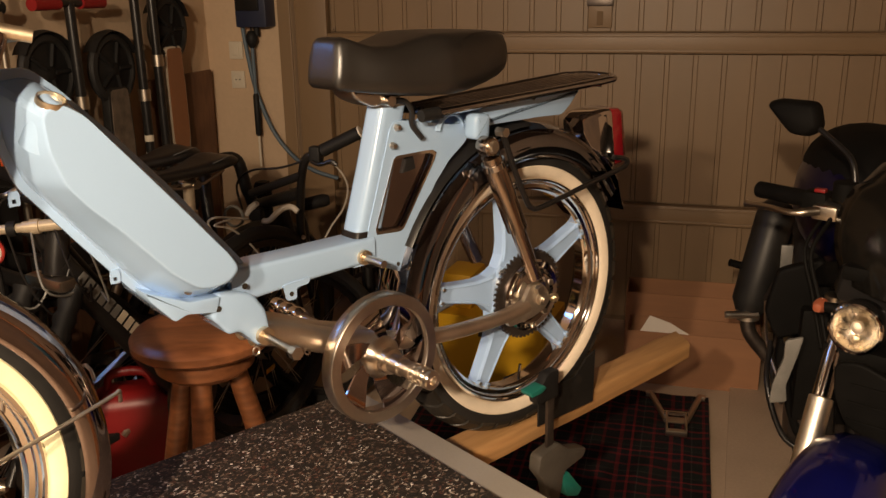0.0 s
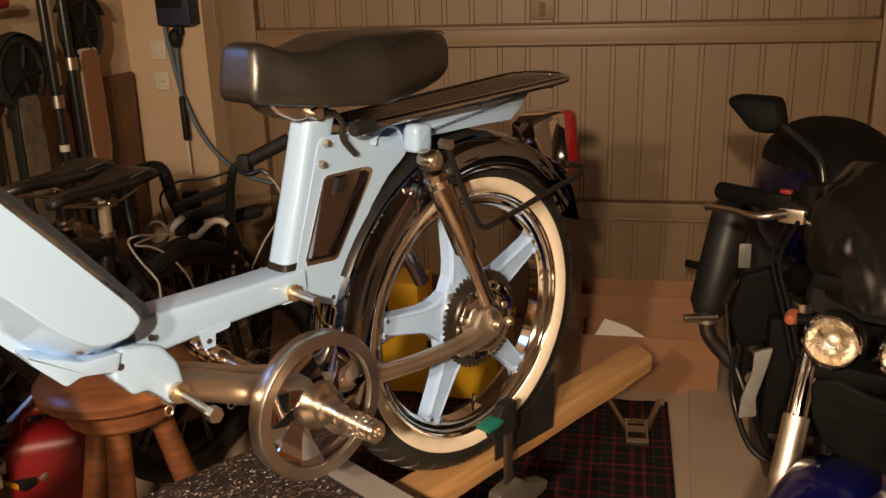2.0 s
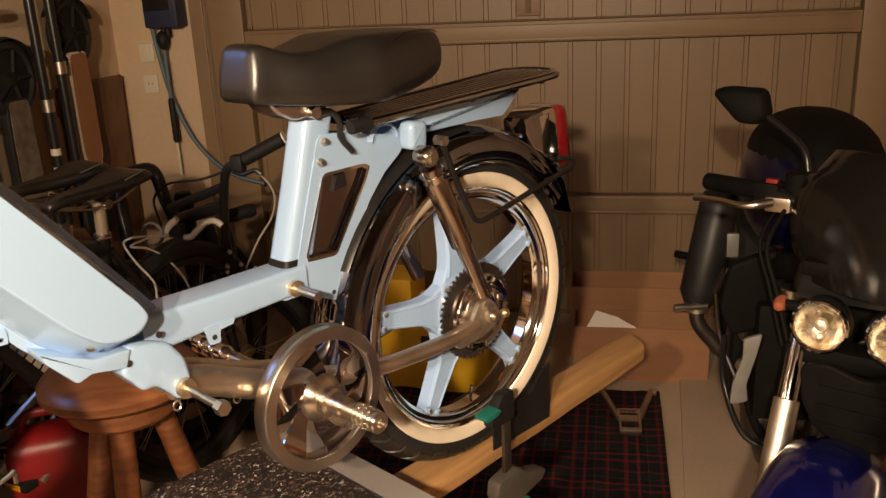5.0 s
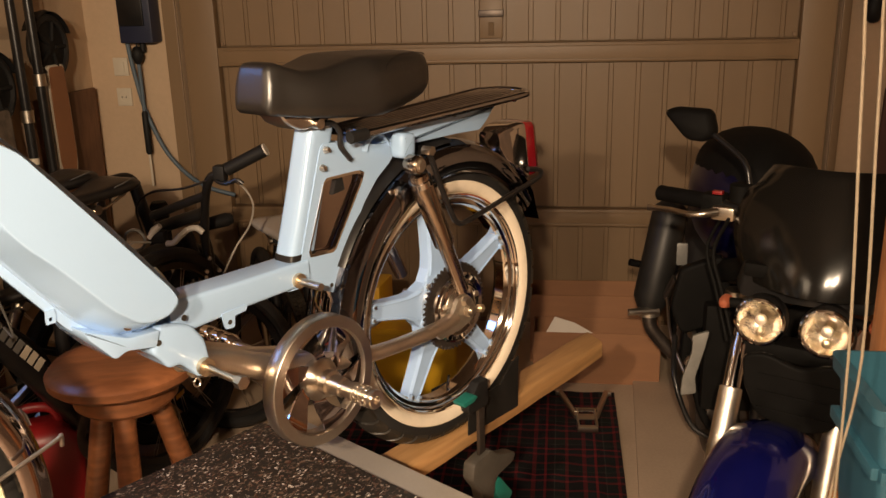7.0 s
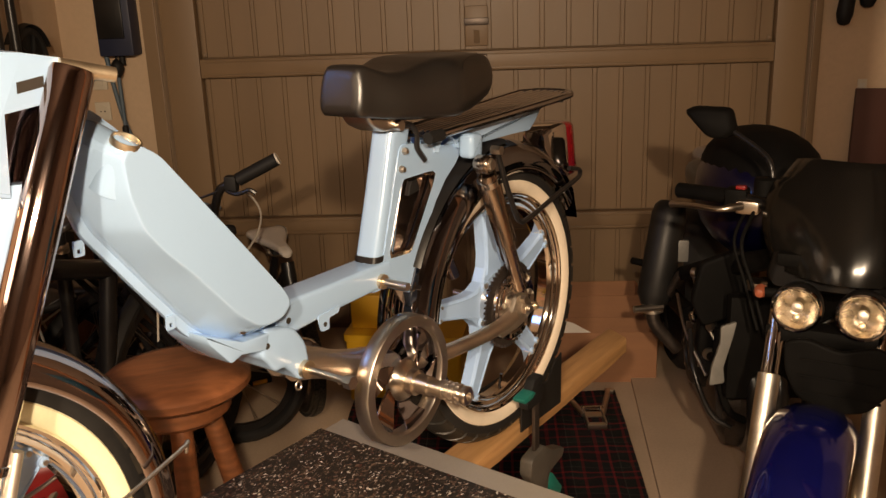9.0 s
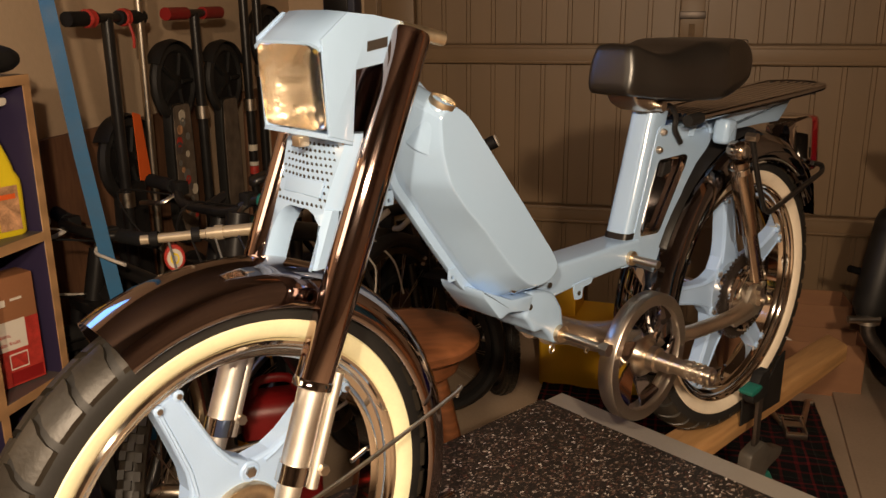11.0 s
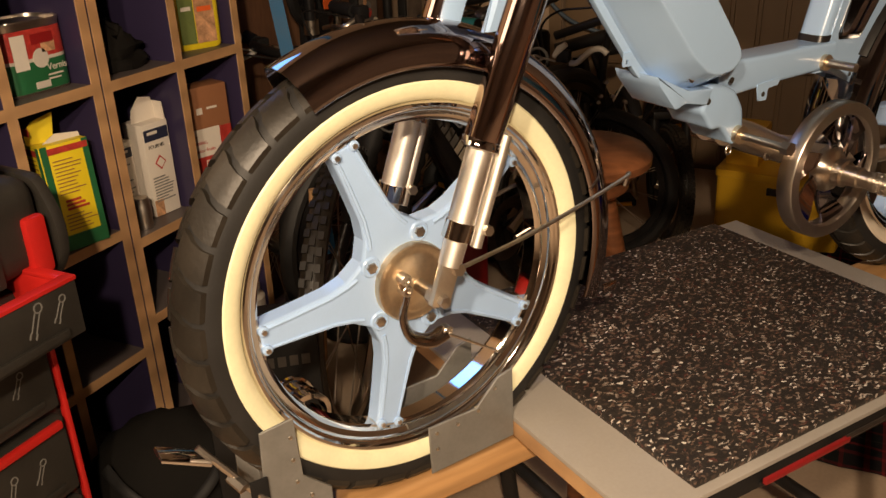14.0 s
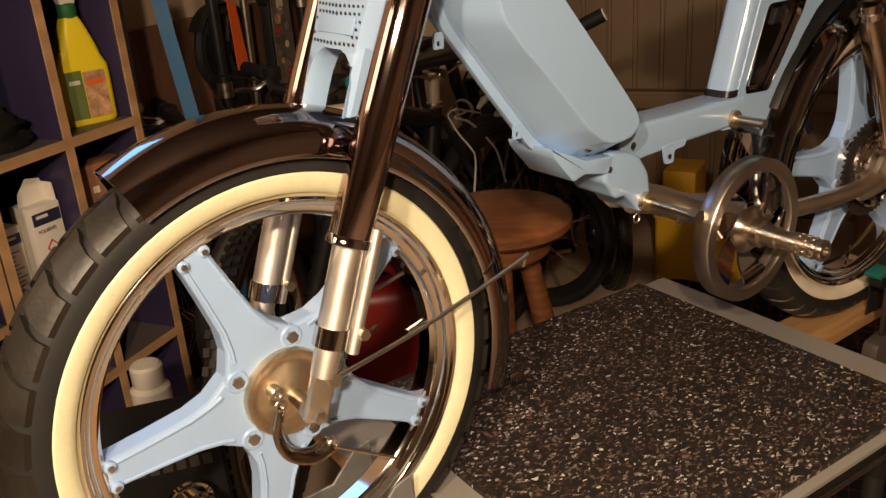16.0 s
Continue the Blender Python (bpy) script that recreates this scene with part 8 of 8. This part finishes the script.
def make_motorcycle():
    mo = root("motorcycle", Matrix.Translation((0.516, 2.06, 0)), "dark blue naked motorcycle with twin round headlamps and a smoked screen", "motorcycle")
    S = pose(0.012, 0, 0, 0, 0, -27)

    def sp(name, bm, mat, parent=mo, label="", **kw):
        return part(name, bm, M[mat], parent, label, S if parent is mo else None, **kw)

    # steered front end: local x across, y backwards
    for s in (-1, 1):
        lamp = sp("headlamp", lathe(B(), [(0.046, -0.006), (0.048, -0.002), (0.050, 0.010), (0.046, 0.035), (0.030, 0.060), (0.0001, 0.068), (0.0001, 0.064), (0.027, 0.056), (0.043, 0.033), (0.0455, 0.0)], 36, closed=True, turn=Matrix.Translation((s * 0.060, 0, 0.720))), "black", label="round black headlamp shell")
        part("reflector", lathe(B(), [(0.0440, -0.002), (0.041, 0.006), (0.031, 0.020), (0.012, 0.028), (0.0001, 0.029), (0.0001, 0.031), (0.013, 0.030), (0.0325, 0.022), (0.0425, 0.007), (0.0450, -0.001)], 32, closed=True, turn=Matrix.Translation((s * 0.060, 0, 0.720))), M["bowl_dim"], lamp, "faceted golden-lit bowl")
        part("bezel", lathe(B(), [(0.0415, -0.007), (0.044, -0.010), (0.0475, -0.008), (0.0480, -0.002), (0.042, -0.003)], 36, closed=True, turn=Matrix.Translation((s * 0.060, 0, 0.720))), M["chrome"], lamp, "chrome bezel")
        part("bulb_cap", lathe(B(), [(0.0001, -0.001), (0.010, 0.002), (0.011, 0.012), (0.007, 0.022)], 16, turn=Matrix.Translation((s * 0.060, 0, 0.720))), M["alu"], lamp)
        part("bulb", lathe(B(), [(0.0001, 0.0), (0.007, 0.003), (0.007, 0.012)], 12, turn=Matrix.Translation((s * 0.060, 0, 0.697))), M["brass"], lamp)
        gl = part("glass", lathe(B(), [(0.0001, -0.014), (0.020, -0.0125), (0.036, -0.008), (0.0420, -0.004), (0.0415, -0.0025), (0.034, -0.006), (0.0001, -0.011)], 32, turn=Matrix.Translation((s * 0.060, 0, 0.720))), M["clear"], lamp)
        gl.visible_shadow = False
        f0, f1, f2 = Vector((s * 0.100, 0.060, 0.72)), Vector((s * 0.100, -0.024, 0.557)), Vector((s * 0.100, -0.17, 0.27))
        tb = sp("fork_tube", tube(B(), [f0, f1], 0.0172, 20), "chrome", label="chrome fork tube")
        part("fork_slider", tube(B(), [f1 + (f0 - f1) * 0.12, f1 + (f0 - f1) * 0.11, f1, f2], [0.0195, 0.0222, 0.0222, 0.0215], 20), M["alu"], tb, "satin alloy fork slider")
        part("slider_bolt", tube(B(), [f1 + Vector((-s * 0.0, -0.02, -0.06)), f1 + Vector((s * 0.0, -0.05, -0.06))], 0.010, 8), M["steel"], tb)
        bar = smooth_path([(0.0, 0.20, 0.845), (s * 0.12, 0.20, 0.865), (s * 0.22, 0.235, 0.882), (s * 0.38, 0.31, 0.872)], 5)
        hb = sp("handlebar", tube(B(), bar, 0.0125, 10), "black")
        part("grip", tube(B(), [(s * 0.255, 0.252, 0.880), (s * 0.385, 0.312, 0.872)], 0.0185, 14), M["motoblack"], hb)
        part("switch_pod", box(B(), (s * 0.235, 0.242, 0.882), (0.05, 0.05, 0.045), 0.01), M["motoblack"], hb)
        part("stop_switch", box(B(), (s * 0.225, 0.228, 0.908), (0.022, 0.016, 0.008), 0.002), M["red"], hb, "red stop switch")
        lv = smooth_path([(s * 0.215, 0.200, 0.872), (s * 0.26, 0.175, 0.866), (s * 0.32, 0.205, 0.862), (s * 0.385, 0.245, 0.852)], 5)
        lever = part("lever", tube(B(), lv, [0.009] * 4 + [0.0065] * (len(lv) - 5) + [0.009], 10), M["silver"], hb, "polished lever")
        part("lever_bracket", box(B(), (s * 0.205, 0.215, 0.868), (0.05, 0.035, 0.03), 0.006), M["silver"], hb)
        part("reservoir", lathe(B(), [(0.024, 0.90), (0.024, 0.935), (0.020, 0.938), (0.0001, 0.938)], 20, "Z", turn=Matrix.Translation((s * 0.170, 0.205, 0))), M["motoblack"], hb)
        hose = smooth_path([(s * 0.19, 0.20, 0.860), (s * 0.20, 0.14, 0.80), (s * 0.17, 0.12, 0.72), (s * 0.13, 0.09, 0.62)], 6)
        part("brake_hose", tube(B(), hose, 0.0045, 8), M["motoblack"], hb)
        part("brake_hose", tube(B(), [p + Vector((s * 0.02, 0.02, 0)) for p in hose], 0.0038, 8), M["motoblack"], hb)
        stalk = part("mirror_stalk", tube(B(), smooth_path([(s * 0.155, 0.212, 0.930), (s * 0.168, 0.222, 0.972), (s * 0.20, 0.243, 0.996), (s * 0.28, 0.285, 1.036)], 5), 0.0058, 10), M["black"], hb)
        bm = B()
        loft(bm, [[(s * (0.305 + x * f * 0.88), 0.285 + dy + z * 0.05, 1.044 + z * f * 0.85) for x, z in rounded([(-0.062, -0.022), (-0.035, -0.045), (0.010, -0.042), (0.078, 0.030), (0.050, 0.042), (-0.045, 0.040)], 0.018, 4)] for f, dy in ((0.72, -0.030), (0.92, -0.022), (1.0, -0.006), (1.0, 0.006), (0.9, 0.010))])
        part("mirror_shell", bm, M["motoblack"], stalk, "black pointed mirror shell", angle=60)
        ind = sp("indicator", tube(B(), [(s * 0.095, 0.03, 0.738), (s * 0.13, 0.03, 0.736)], 0.010, 10), "motoblack")
        part("indicator_lens", lathe(B(), [(0.0001, -0.018), (0.008, -0.015), (0.013, -0.005), (0.014, 0.010), (0.007, 0.018), (0.0001, 0.020)], 18, turn=Matrix.Translation((s * 0.136, 0.03, 0.735))), M["indicator"], ind, "faded red indicator lens")
    # smoked screen: a bowed sheet
    bm = B()
    rows = []
    for i in range(13):
        f = i / 12
        z, yb, hw = 0.770 + 0.225 * f, 0.022 + 0.110 * f ** 1.25, 0.180 * (1 - 0.36 * f ** 2.2) * (0.80 + 0.35 * math.sin(math.pi * min(1, f * 1.2) * 0.55))
        rows.append([(hw * q + 0.022, yb + 0.075 * q * q, z - 0.012 * q ** 4 * (1 if f > 0.8 else 0)) for q in [-1 + 2 * k / 14 for k in range(15)]])
    back = [[(x, y + 0.003, z) for x, y, z in r] for r in rows]
    loft(bm, [a + b[::-1] for a, b in zip(rows, back)])
    sp("windscreen", bm, "smoke", label="dark smoked fly screen", angle=70)
    bm = B()
    loft(bm, [[(x * f, 0.075 + y, 0.765 + dz * f + zz) for x, dz in rounded([(-0.14, -0.03), (0.14, -0.03), (0.12, 0.05), (-0.12, 0.05)], 0.02, 4)] for f, y, zz in ((0.9, 0.0, 0), (1.0, 0.02, 0.01), (0.9, 0.12, 0.06), (0.7, 0.16, 0.08))])
    sp("lamp_cowl", bm, "black", angle=60)
    sp("yoke", box(B(), (0, 0.085, 0.80), (0.23, 0.06, 0.030), 0.010), "motoblack")
    sp("lower_yoke", box(B(), (0, 0.045, 0.655), (0.24, 0.06, 0.035), 0.010), "motoblack")
    sp("under_cowl", prism(B(), rounded([(-0.072, 0.670), (-0.030, 0.682), (0.030, 0.662), (0.090, 0.682), (0.138, 0.668), (0.128, 0.600), (0.088, 0.548), (0.030, 0.532), (-0.040, 0.556), (-0.066, 0.610)], 0.016, 4), -0.062, -0.046, 0.006, 3), "motoblack", label="black panel below the headlamps")
    for z in (0.640, 0.606, 0.572):
        sp("cowl_rib", box(B(), (0.035, -0.0635, z), (0.150, 0.004, 0.005), 0.0015), "motoblack")
    sp("instruments", tube(B(), [(0, 0.14, 0.855), (0, 0.11, 0.885)], 0.05, 24), "motoblack")
    # front wheel and mudguard
    fwc = (0, -0.175, 0.270)
    wb = sp("front_wheel", lathe(B(), [(0.215, -0.052), (0.240, -0.058), (0.260, -0.045), (0.270, 0.0), (0.260, 0.045), (0.240, 0.058), (0.215, 0.052)], 56, "X", closed=True, turn=Matrix.Translation(fwc)), "tyre", label="wide black motorcycle tyre")
    part("rim", lathe(B(), [(0.216, -0.050), (0.204, -0.048), (0.194, -0.02), (0.194, 0.02), (0.204, 0.048), (0.216, 0.050)], 48, "X", closed=True, turn=Matrix.Translation(fwc)), M["black"], wb)
    for k in range(3):
        a = 2 * math.pi * k / 3 + 0.4
        part("spoke", tube(B(), [(0, fwc[1] + 0.03 * math.cos(a), fwc[2] + 0.03 * math.sin(a)), (0, fwc[1] + 0.197 * math.cos(a), fwc[2] + 0.197 * math.sin(a))], [0.030, 0.020], 10), M["black"], wb)
    for s in (-1, 1):
        part("brake_disc", lathe(B(), [(0.150, -0.002), (0.150, 0.002), (0.105, 0.002), (0.105, -0.002)], 40, "X", closed=True, turn=Matrix.Translation((s * 0.068, fwc[1], fwc[2]))), M["steel"], wb)
    bm = B()
    sec = [(-0.080, 0.216), (-0.081, 0.240), (-0.077, 0.264), (-0.064, 0.284), (-0.038, 0.298), (0.0, 0.303), (0.038, 0.298), (0.064, 0.284), (0.077, 0.264), (0.081, 0.240), (0.080, 0.216)]
    arch(bm, (0, 0), sec, 152, 42, 40, 0.003)
    ob = part("front_mudguard", bm, M["bluemoto"], mo, "deep metallic blue mudguard", S @ Matrix.Translation(fwc) @ Matrix.Rotation(radians(-90), 4, "Z"), angle=60)
    # body behind, along the garage
    bd = Matrix.Translation((0.075, 0.0, 0))

    def bp(name, bm, mat, label="", **kw):
        return part(name, bm, M[mat], mo, label, bd, **kw)

    def blob(c, r, e=0.75, n=24, m=16):
        bm = B()
        rings = []
        for i in range(1, m):
            t = math.pi * i / m
            rings.append([(c[0] + r[0] * math.copysign(abs(math.sin(t) * math.cos(p)) ** e, math.cos(p)), c[1] - r[1] * math.copysign(abs(math.cos(t)) ** e, math.cos(t)), c[2] + r[2] * math.copysign(abs(math.sin(t) * math.sin(p)) ** e, math.sin(p))) for p in [2 * math.pi * k / n for k in range(n)]])
        return loft(bm, rings)

    bp("fuel_tank", blob((-0.018, 0.66, 0.815), (0.150, 0.24, 0.165), 0.92), "midnight", "deep blue fuel tank with shade in its colour", angle=80)
    bp("tank_pad", blob((-0.010, 0.67, 0.872), (0.145, 0.235, 0.118), 0.95), "motoblack", angle=80)
    bp("seat", blob((0.04, 1.10, 0.745), (0.12, 0.30, 0.055), 0.7), "leather", "black seat", angle=80)
    bp("tail", blob((0.08, 1.38, 0.755), (0.085, 0.22, 0.05), 0.7), "bluemoto", angle=80)
    bp("engine_block", box(B(), (0.0, 0.66, 0.33), (0.26, 0.42, 0.34), 0.05), "darksteel", "dark engine block")
    for k in range(7):
        bp("cooling_fin", box(B(), (0.0, 0.50, 0.46 + k * 0.022), (0.27, 0.22, 0.008), 0.003), "motoblack")
    cover = bp("clutch_cover", lathe(B(), [(0.098, 0.03), (0.098, -0.02), (0.085, -0.036), (0.050, -0.042), (0.046, -0.036), (0.0001, -0.038)], 36, "X", turn=Matrix.Translation((-0.135, 0.66, 0.36))), "plate_grey", "grey cast clutch cover")
    for k in range(8):
        t = 2 * math.pi * k / 8
        part("cover_bolt", tube(B(), [(-0.158, 0.66 + 0.088 * math.cos(t), 0.36 + 0.088 * math.sin(t)), (-0.170, 0.66 + 0.088 * math.cos(t), 0.36 + 0.088 * math.sin(t))], 0.007, 6), M["steel"], cover)
    bp("alternator_cover", lathe(B(), [(0.070, 0.03), (0.070, -0.015), (0.055, -0.028), (0.0001, -0.030)], 32, "X", turn=Matrix.Translation((-0.130, 0.47, 0.31))), "darksteel", "dark round engine cover")
    bp("cast_plate", prism(B(), rounded([(-0.215, 0.700), (-0.120, 0.735), (-0.095, 0.640), (-0.135, 0.560), (-0.205, 0.535), (-0.235, 0.600)], 0.016, 3), 0.40, 0.43, 0.008, 3), "motoblack", "dark cast frame plate")
    bp("side_cover", prism(B(), rounded([(-0.185, 0.560), (-0.110, 0.580), (-0.100, 0.470), (-0.150, 0.400), (-0.190, 0.420)], 0.014, 3), 0.50, 0.545, 0.008, 3), "motoblack")
    for k, (p0, p1) in enumerate((((-0.16, 0.42, 0.52), (-0.10, 0.36, 0.30)), ((-0.20, 0.55, 0.47), (-0.12, 0.40, 0.26)), ((-0.05, 0.30, 0.62), (-0.17, 0.44, 0.44)), ((0.06, 0.28, 0.60), (-0.10, 0.40, 0.40)))):
        p0, p1 = Vector(p0), Vector(p1)
        bp("engine_hose", tube(B(), smooth_path([p0, p0.lerp(p1, 0.4) + Vector((-0.04, -0.03, 0.01)), p0.lerp(p1, 0.75) + Vector((-0.03, -0.02, -0.02)), p1], 5), (0.010, 0.007, 0.012, 0.006)[k], 10), ("motoblack", "black", "motoblack", "black")[k])
    bp("coolant_cap", lathe(B(), [(0.024, 0.0), (0.024, 0.018), (0.018, 0.022), (0.0001, 0.022)], 20, "Z", turn=Matrix.Translation((-0.10, 0.34, 0.655))), "silver")
    bp("horn", lathe(B(), [(0.040, -0.006), (0.044, 0.0), (0.040, 0.02), (0.015, 0.03), (0.0001, 0.03)], 24, turn=Matrix.Translation((-0.06, 0.23, 0.60))), "motoblack", "black horn disc")
    bp("radiator", box(B(), (-0.02, 0.315, 0.52), (0.30, 0.04, 0.26), 0.010), "motoblack", "black radiator")
    bp("radiator_shield", prism(B(), rounded([(-0.205, 0.60), (-0.170, 0.612), (-0.178, 0.570), (-0.195, 0.500), (-0.190, 0.462), (-0.225, 0.455), (-0.222, 0.500), (-0.205, 0.560)], 0.006, 3), 0.235, 0.245, 0.002), "gunmetal", "grey bracket plate")
    for s in (-1, 1):
        bp("frame_spar", tube(B(), [(s * 0.05, 0.20, 0.78), (s * 0.15, 0.50, 0.66), (s * 0.14, 0.95, 0.50)], [0.028, 0.034, 0.026], 12, flat=0.7), "motoblack", "dark frame spar")
        bp("swing_arm", tube(B(), [(s * 0.12, 0.90, 0.38), (s * 0.11, 1.38, 0.31)], 0.028, 12), "motoblack")
        pg = bp("footpeg_bracket", tube(B(), [(s * 0.16, 0.88, 0.52), (s * 0.20, 0.96, 0.38), (s * 0.20, 1.0, 0.36)], 0.012, 8), "darksteel")
        part("footpeg", tube(B(), [(s * 0.20, 0.92, 0.40), (s * 0.29, 0.90, 0.40)], 0.011, 10), M["steel"], pg, "steel footpeg")
        part("pillion_peg", tube(B(), [(s * 0.19, 1.02, 0.50), (s * 0.285, 0.99, 0.53)], 0.011, 10), M["motoblack"], pg)
    for x in (-0.10, -0.04, 0.03, 0.09):
        bp("exhaust_header", tube(B(), smooth_path([(x, 0.40, 0.52), (x, 0.30, 0.42), (x * 0.9, 0.32, 0.28), (x * 0.6, 0.50, 0.17), (x * 0.4, 0.85, 0.16)], 5), 0.019, 10), "black")
    rw = bp("rear_wheel", lathe(B(), [(0.22, -0.075), (0.26, -0.085), (0.290, -0.06), (0.305, 0.0), (0.290, 0.06), (0.26, 0.085), (0.22, 0.075)], 48, "X", closed=True, turn=Matrix.Translation((0, 1.38, 0.305))), "tyre", "wide black motorcycle tyre")
    part("rear_rim", lathe(B(), [(0.222, -0.06), (0.05, -0.02), (0.05, 0.02), (0.222, 0.06)], 40, "X", turn=Matrix.Translation((0, 1.38, 0.305))), M["black"], rw)
    for k, (x, y, z, r, mt) in enumerate(((-0.150, 0.43, 0.565, 0.014, "silver"), (-0.172, 0.46, 0.515, 0.011, "steel"), (-0.120, 0.40, 0.470, 0.012, "silver"), (-0.165, 0.48, 0.430, 0.016, "steel"), (-0.105, 0.36, 0.420, 0.010, "silver"), (-0.190, 0.58, 0.620, 0.012, "silver"), (-0.140, 0.40, 0.350, 0.013, "steel"), (-0.175, 0.62, 0.480, 0.015, "chrome"))):
        bp("pipe_clip", lathe(B(), [(r, -0.006), (r * 1.12, 0.0), (r, 0.006), (r * 0.6, 0.008), (r * 0.5, 0.002), (0.0001, 0.002)], 16, "X", turn=Matrix.Translation((x, y, z)) @ Matrix.Rotation(0.5 * k, 4, "Z")), mt, "small bright hose clip")
    for k, (p0, p1) in enumerate((((-0.185, 0.60, 0.60), (-0.150, 0.44, 0.46)), ((-0.205, 0.70, 0.52), (-0.165, 0.50, 0.36)), ((-0.15, 0.38, 0.60), (-0.12, 0.34, 0.40)))):
        bp("metal_line", tube(B(), smooth_path([Vector(p0), Vector(p0).lerp(Vector(p1), 0.5) + Vector((-0.018, -0.012, 0.01)), Vector(p1)], 5), 0.0042, 8), "steel", "thin steel pipe")
    # upswept silencer beside the tail
    a, b = Vector((-0.160, 1.04, 0.705)), Vector((-0.226, 0.945, 0.395))
    sl = bp("silencer", tube(B(), [a, a.lerp(b, 0.04), a.lerp(b, 0.12), a.lerp(b, 0.9), b], [0.034, 0.048, 0.054, 0.054, 0.036], 28), "plate_grey", "dark grey silencer")
    part("silencer_bracket", box(B(), a.lerp(b, 0.45) + Vector((0.055, -0.03, 0)), (0.034, 0.016, 0.07), 0.006), M["gunmetal"], sl)
    part("link_pipe", tube(B(), smooth_path([b, b + Vector((0.01, -0.01, -0.06)), b + Vector((0.08, -0.02, -0.14))], 5), 0.021, 12), M["darksteel"], sl)
    part("pipe_flange", tube(B(), [b + Vector((0, 0, 0.006)), b + Vector((0.001, -0.001, -0.018))], 0.033, 16), M["alu"], sl)
    return mo


make_motorcycle()

# ---- post, crate and cord at the right ----
pw = tagged(part("wall_post", box(B(), (0, 0, 1.15), (0.09, 0.07, 2.295), 0.004), M["postwood"], None, "", pose(0.560, 1.605, 0.0015)), "orange stained upright timber post", "post")
shelf = root("crate_shelf", Matrix.Translation((0.66, 1.46, 0)), "rough wooden bracket shelf fixed to the post", "shelf")
part("shelf_plank", box(B(), (0.0, -0.02, 0.684), (0.42, 0.20, 0.020), 0.003), M["postwood"], shelf)
part("shelf_leg", box(B(), (0.16, 0.03, 0.34), (0.06, 0.06, 0.673), 0.003), M["postwood"], shelf)
part("shelf_leg", box(B(), (-0.16, 0.03, 0.34), (0.05, 0.06, 0.673), 0.003), M["postwood"], shelf)
cr = root("plastic_crate", Matrix.Translation((0.640, 1.445, 0.6945)), "teal blue plastic crate on the bracket shelf", "crate")
bm = B()
def crate_ring(f, z):
    return [(x * f, y * f, z) for x, y in rounded([(-0.20, -0.08), (0.20, -0.08), (0.20, 0.08), (-0.20, 0.08)], 0.014, 3)]
loft(bm, [crate_ring(f, z) for f, z in ((0.93, 0.0), (1.0, 0.185), (1.045, 0.186), (1.055, 0.205), (0.99, 0.206), (0.92, 0.02))])
part("crate_body", bm, M["crate"], cr, angle=40)
for k in range(6):
    part("crate_rib", box(B(), (-0.15 + k * 0.06, -0.0795, 0.10), (0.010, 0.010, 0.17), 0.002), M["crate"], cr)
part("crate_band", box(B(), (0, -0.081, 0.125), (0.395, 0.012, 0.016), 0.003), M["crate"], cr)
part("crate_end_rib", box(B(), (-0.199, 0.0, 0.125), (0.012, 0.155, 0.016), 0.003), M["crate"], cr)
CORDS = (((0.346, 1.30, 2.295), (0.350, 1.30, 1.45), (0.358, 1.30, 1.25), (0.374, 1.30, 0.985), (0.376, 1.30, 0.72), (0.372, 1.31, 0.35), (0.37, 1.33, 0.002)),
         ((0.360, 1.31, 2.295), (0.368, 1.31, 1.45), (0.376, 1.31, 1.25), (0.390, 1.31, 0.985), (0.376, 1.31, 0.83), (0.366, 1.31, 0.60), (0.36, 1.33, 0.002)))
for pts in CORDS:
    tagged(part("cord", tube(B(), smooth_path(pts, 6), 0.0015, 8), M["cord"]), "pale cord hanging down from the ceiling", "cord", "hanging cords")
tagged(part("red_board", box(B(), (0, 0, 0.33), (0.24, 0.02, 0.66), 0.004), M["brownred"], None, "", pose(1.345, 3.77, 0.30, -3, 2, 0)), "dark red board leaning beside the garage door", "board")
tagged(part("board_block", box(B(), (0, 0, 0.148), (0.34, 0.16, 0.296), 0.006), M["oldwood"], None, "", pose(1.30, 3.70, 0.0)), "rough wooden block on the floor", "block")
# dark rounded tools on pegs, high on the pier beside the door
for x, z, w, h in ((1.165, 1.195, 0.030, 0.20), (1.245, 1.255, 0.030, 0.16), (1.362, 1.190, 0.042, 0.21)):
    tool = root("hanging_tool", pose(x, 3.775, z, 0, 6, 0), "dark rounded tool hanging from a wall peg", "tool", "tools on the wall")
    bm = B()
    loft(bm, [[(w * f * math.cos(t), 0.026 * f * math.sin(t), h * k) for t in [2 * math.pi * q / 20 for q in range(20)]] for f, k in ((0.25, 0.0), (0.70, 0.04), (1.0, 0.20), (0.95, 0.45), (0.60, 0.75), (0.30, 0.90), (0.25, 1.0))])
    part("tool_head", bm, M["blackmatt"], tool, angle=60)
    part("peg", tube(B(), [(0, -0.012, h * 0.94), (0, 0.046, h * 0.94)], 0.006, 10), M["steel"], tool)
switch = root("wall_switch", pose(1.274, 3.8185, 0.935), "ivory rocker switch on the plaster pier", "switch")
part("switch_plate", box(B(), (0, 0, 0.03), (0.034, 0.006, 0.060), 0.002), M["socket"], switch)
part("rocker", box(B(), (0, -0.004, 0.03), (0.018, 0.005, 0.032), 0.0015), M["bikewhite"], switch)
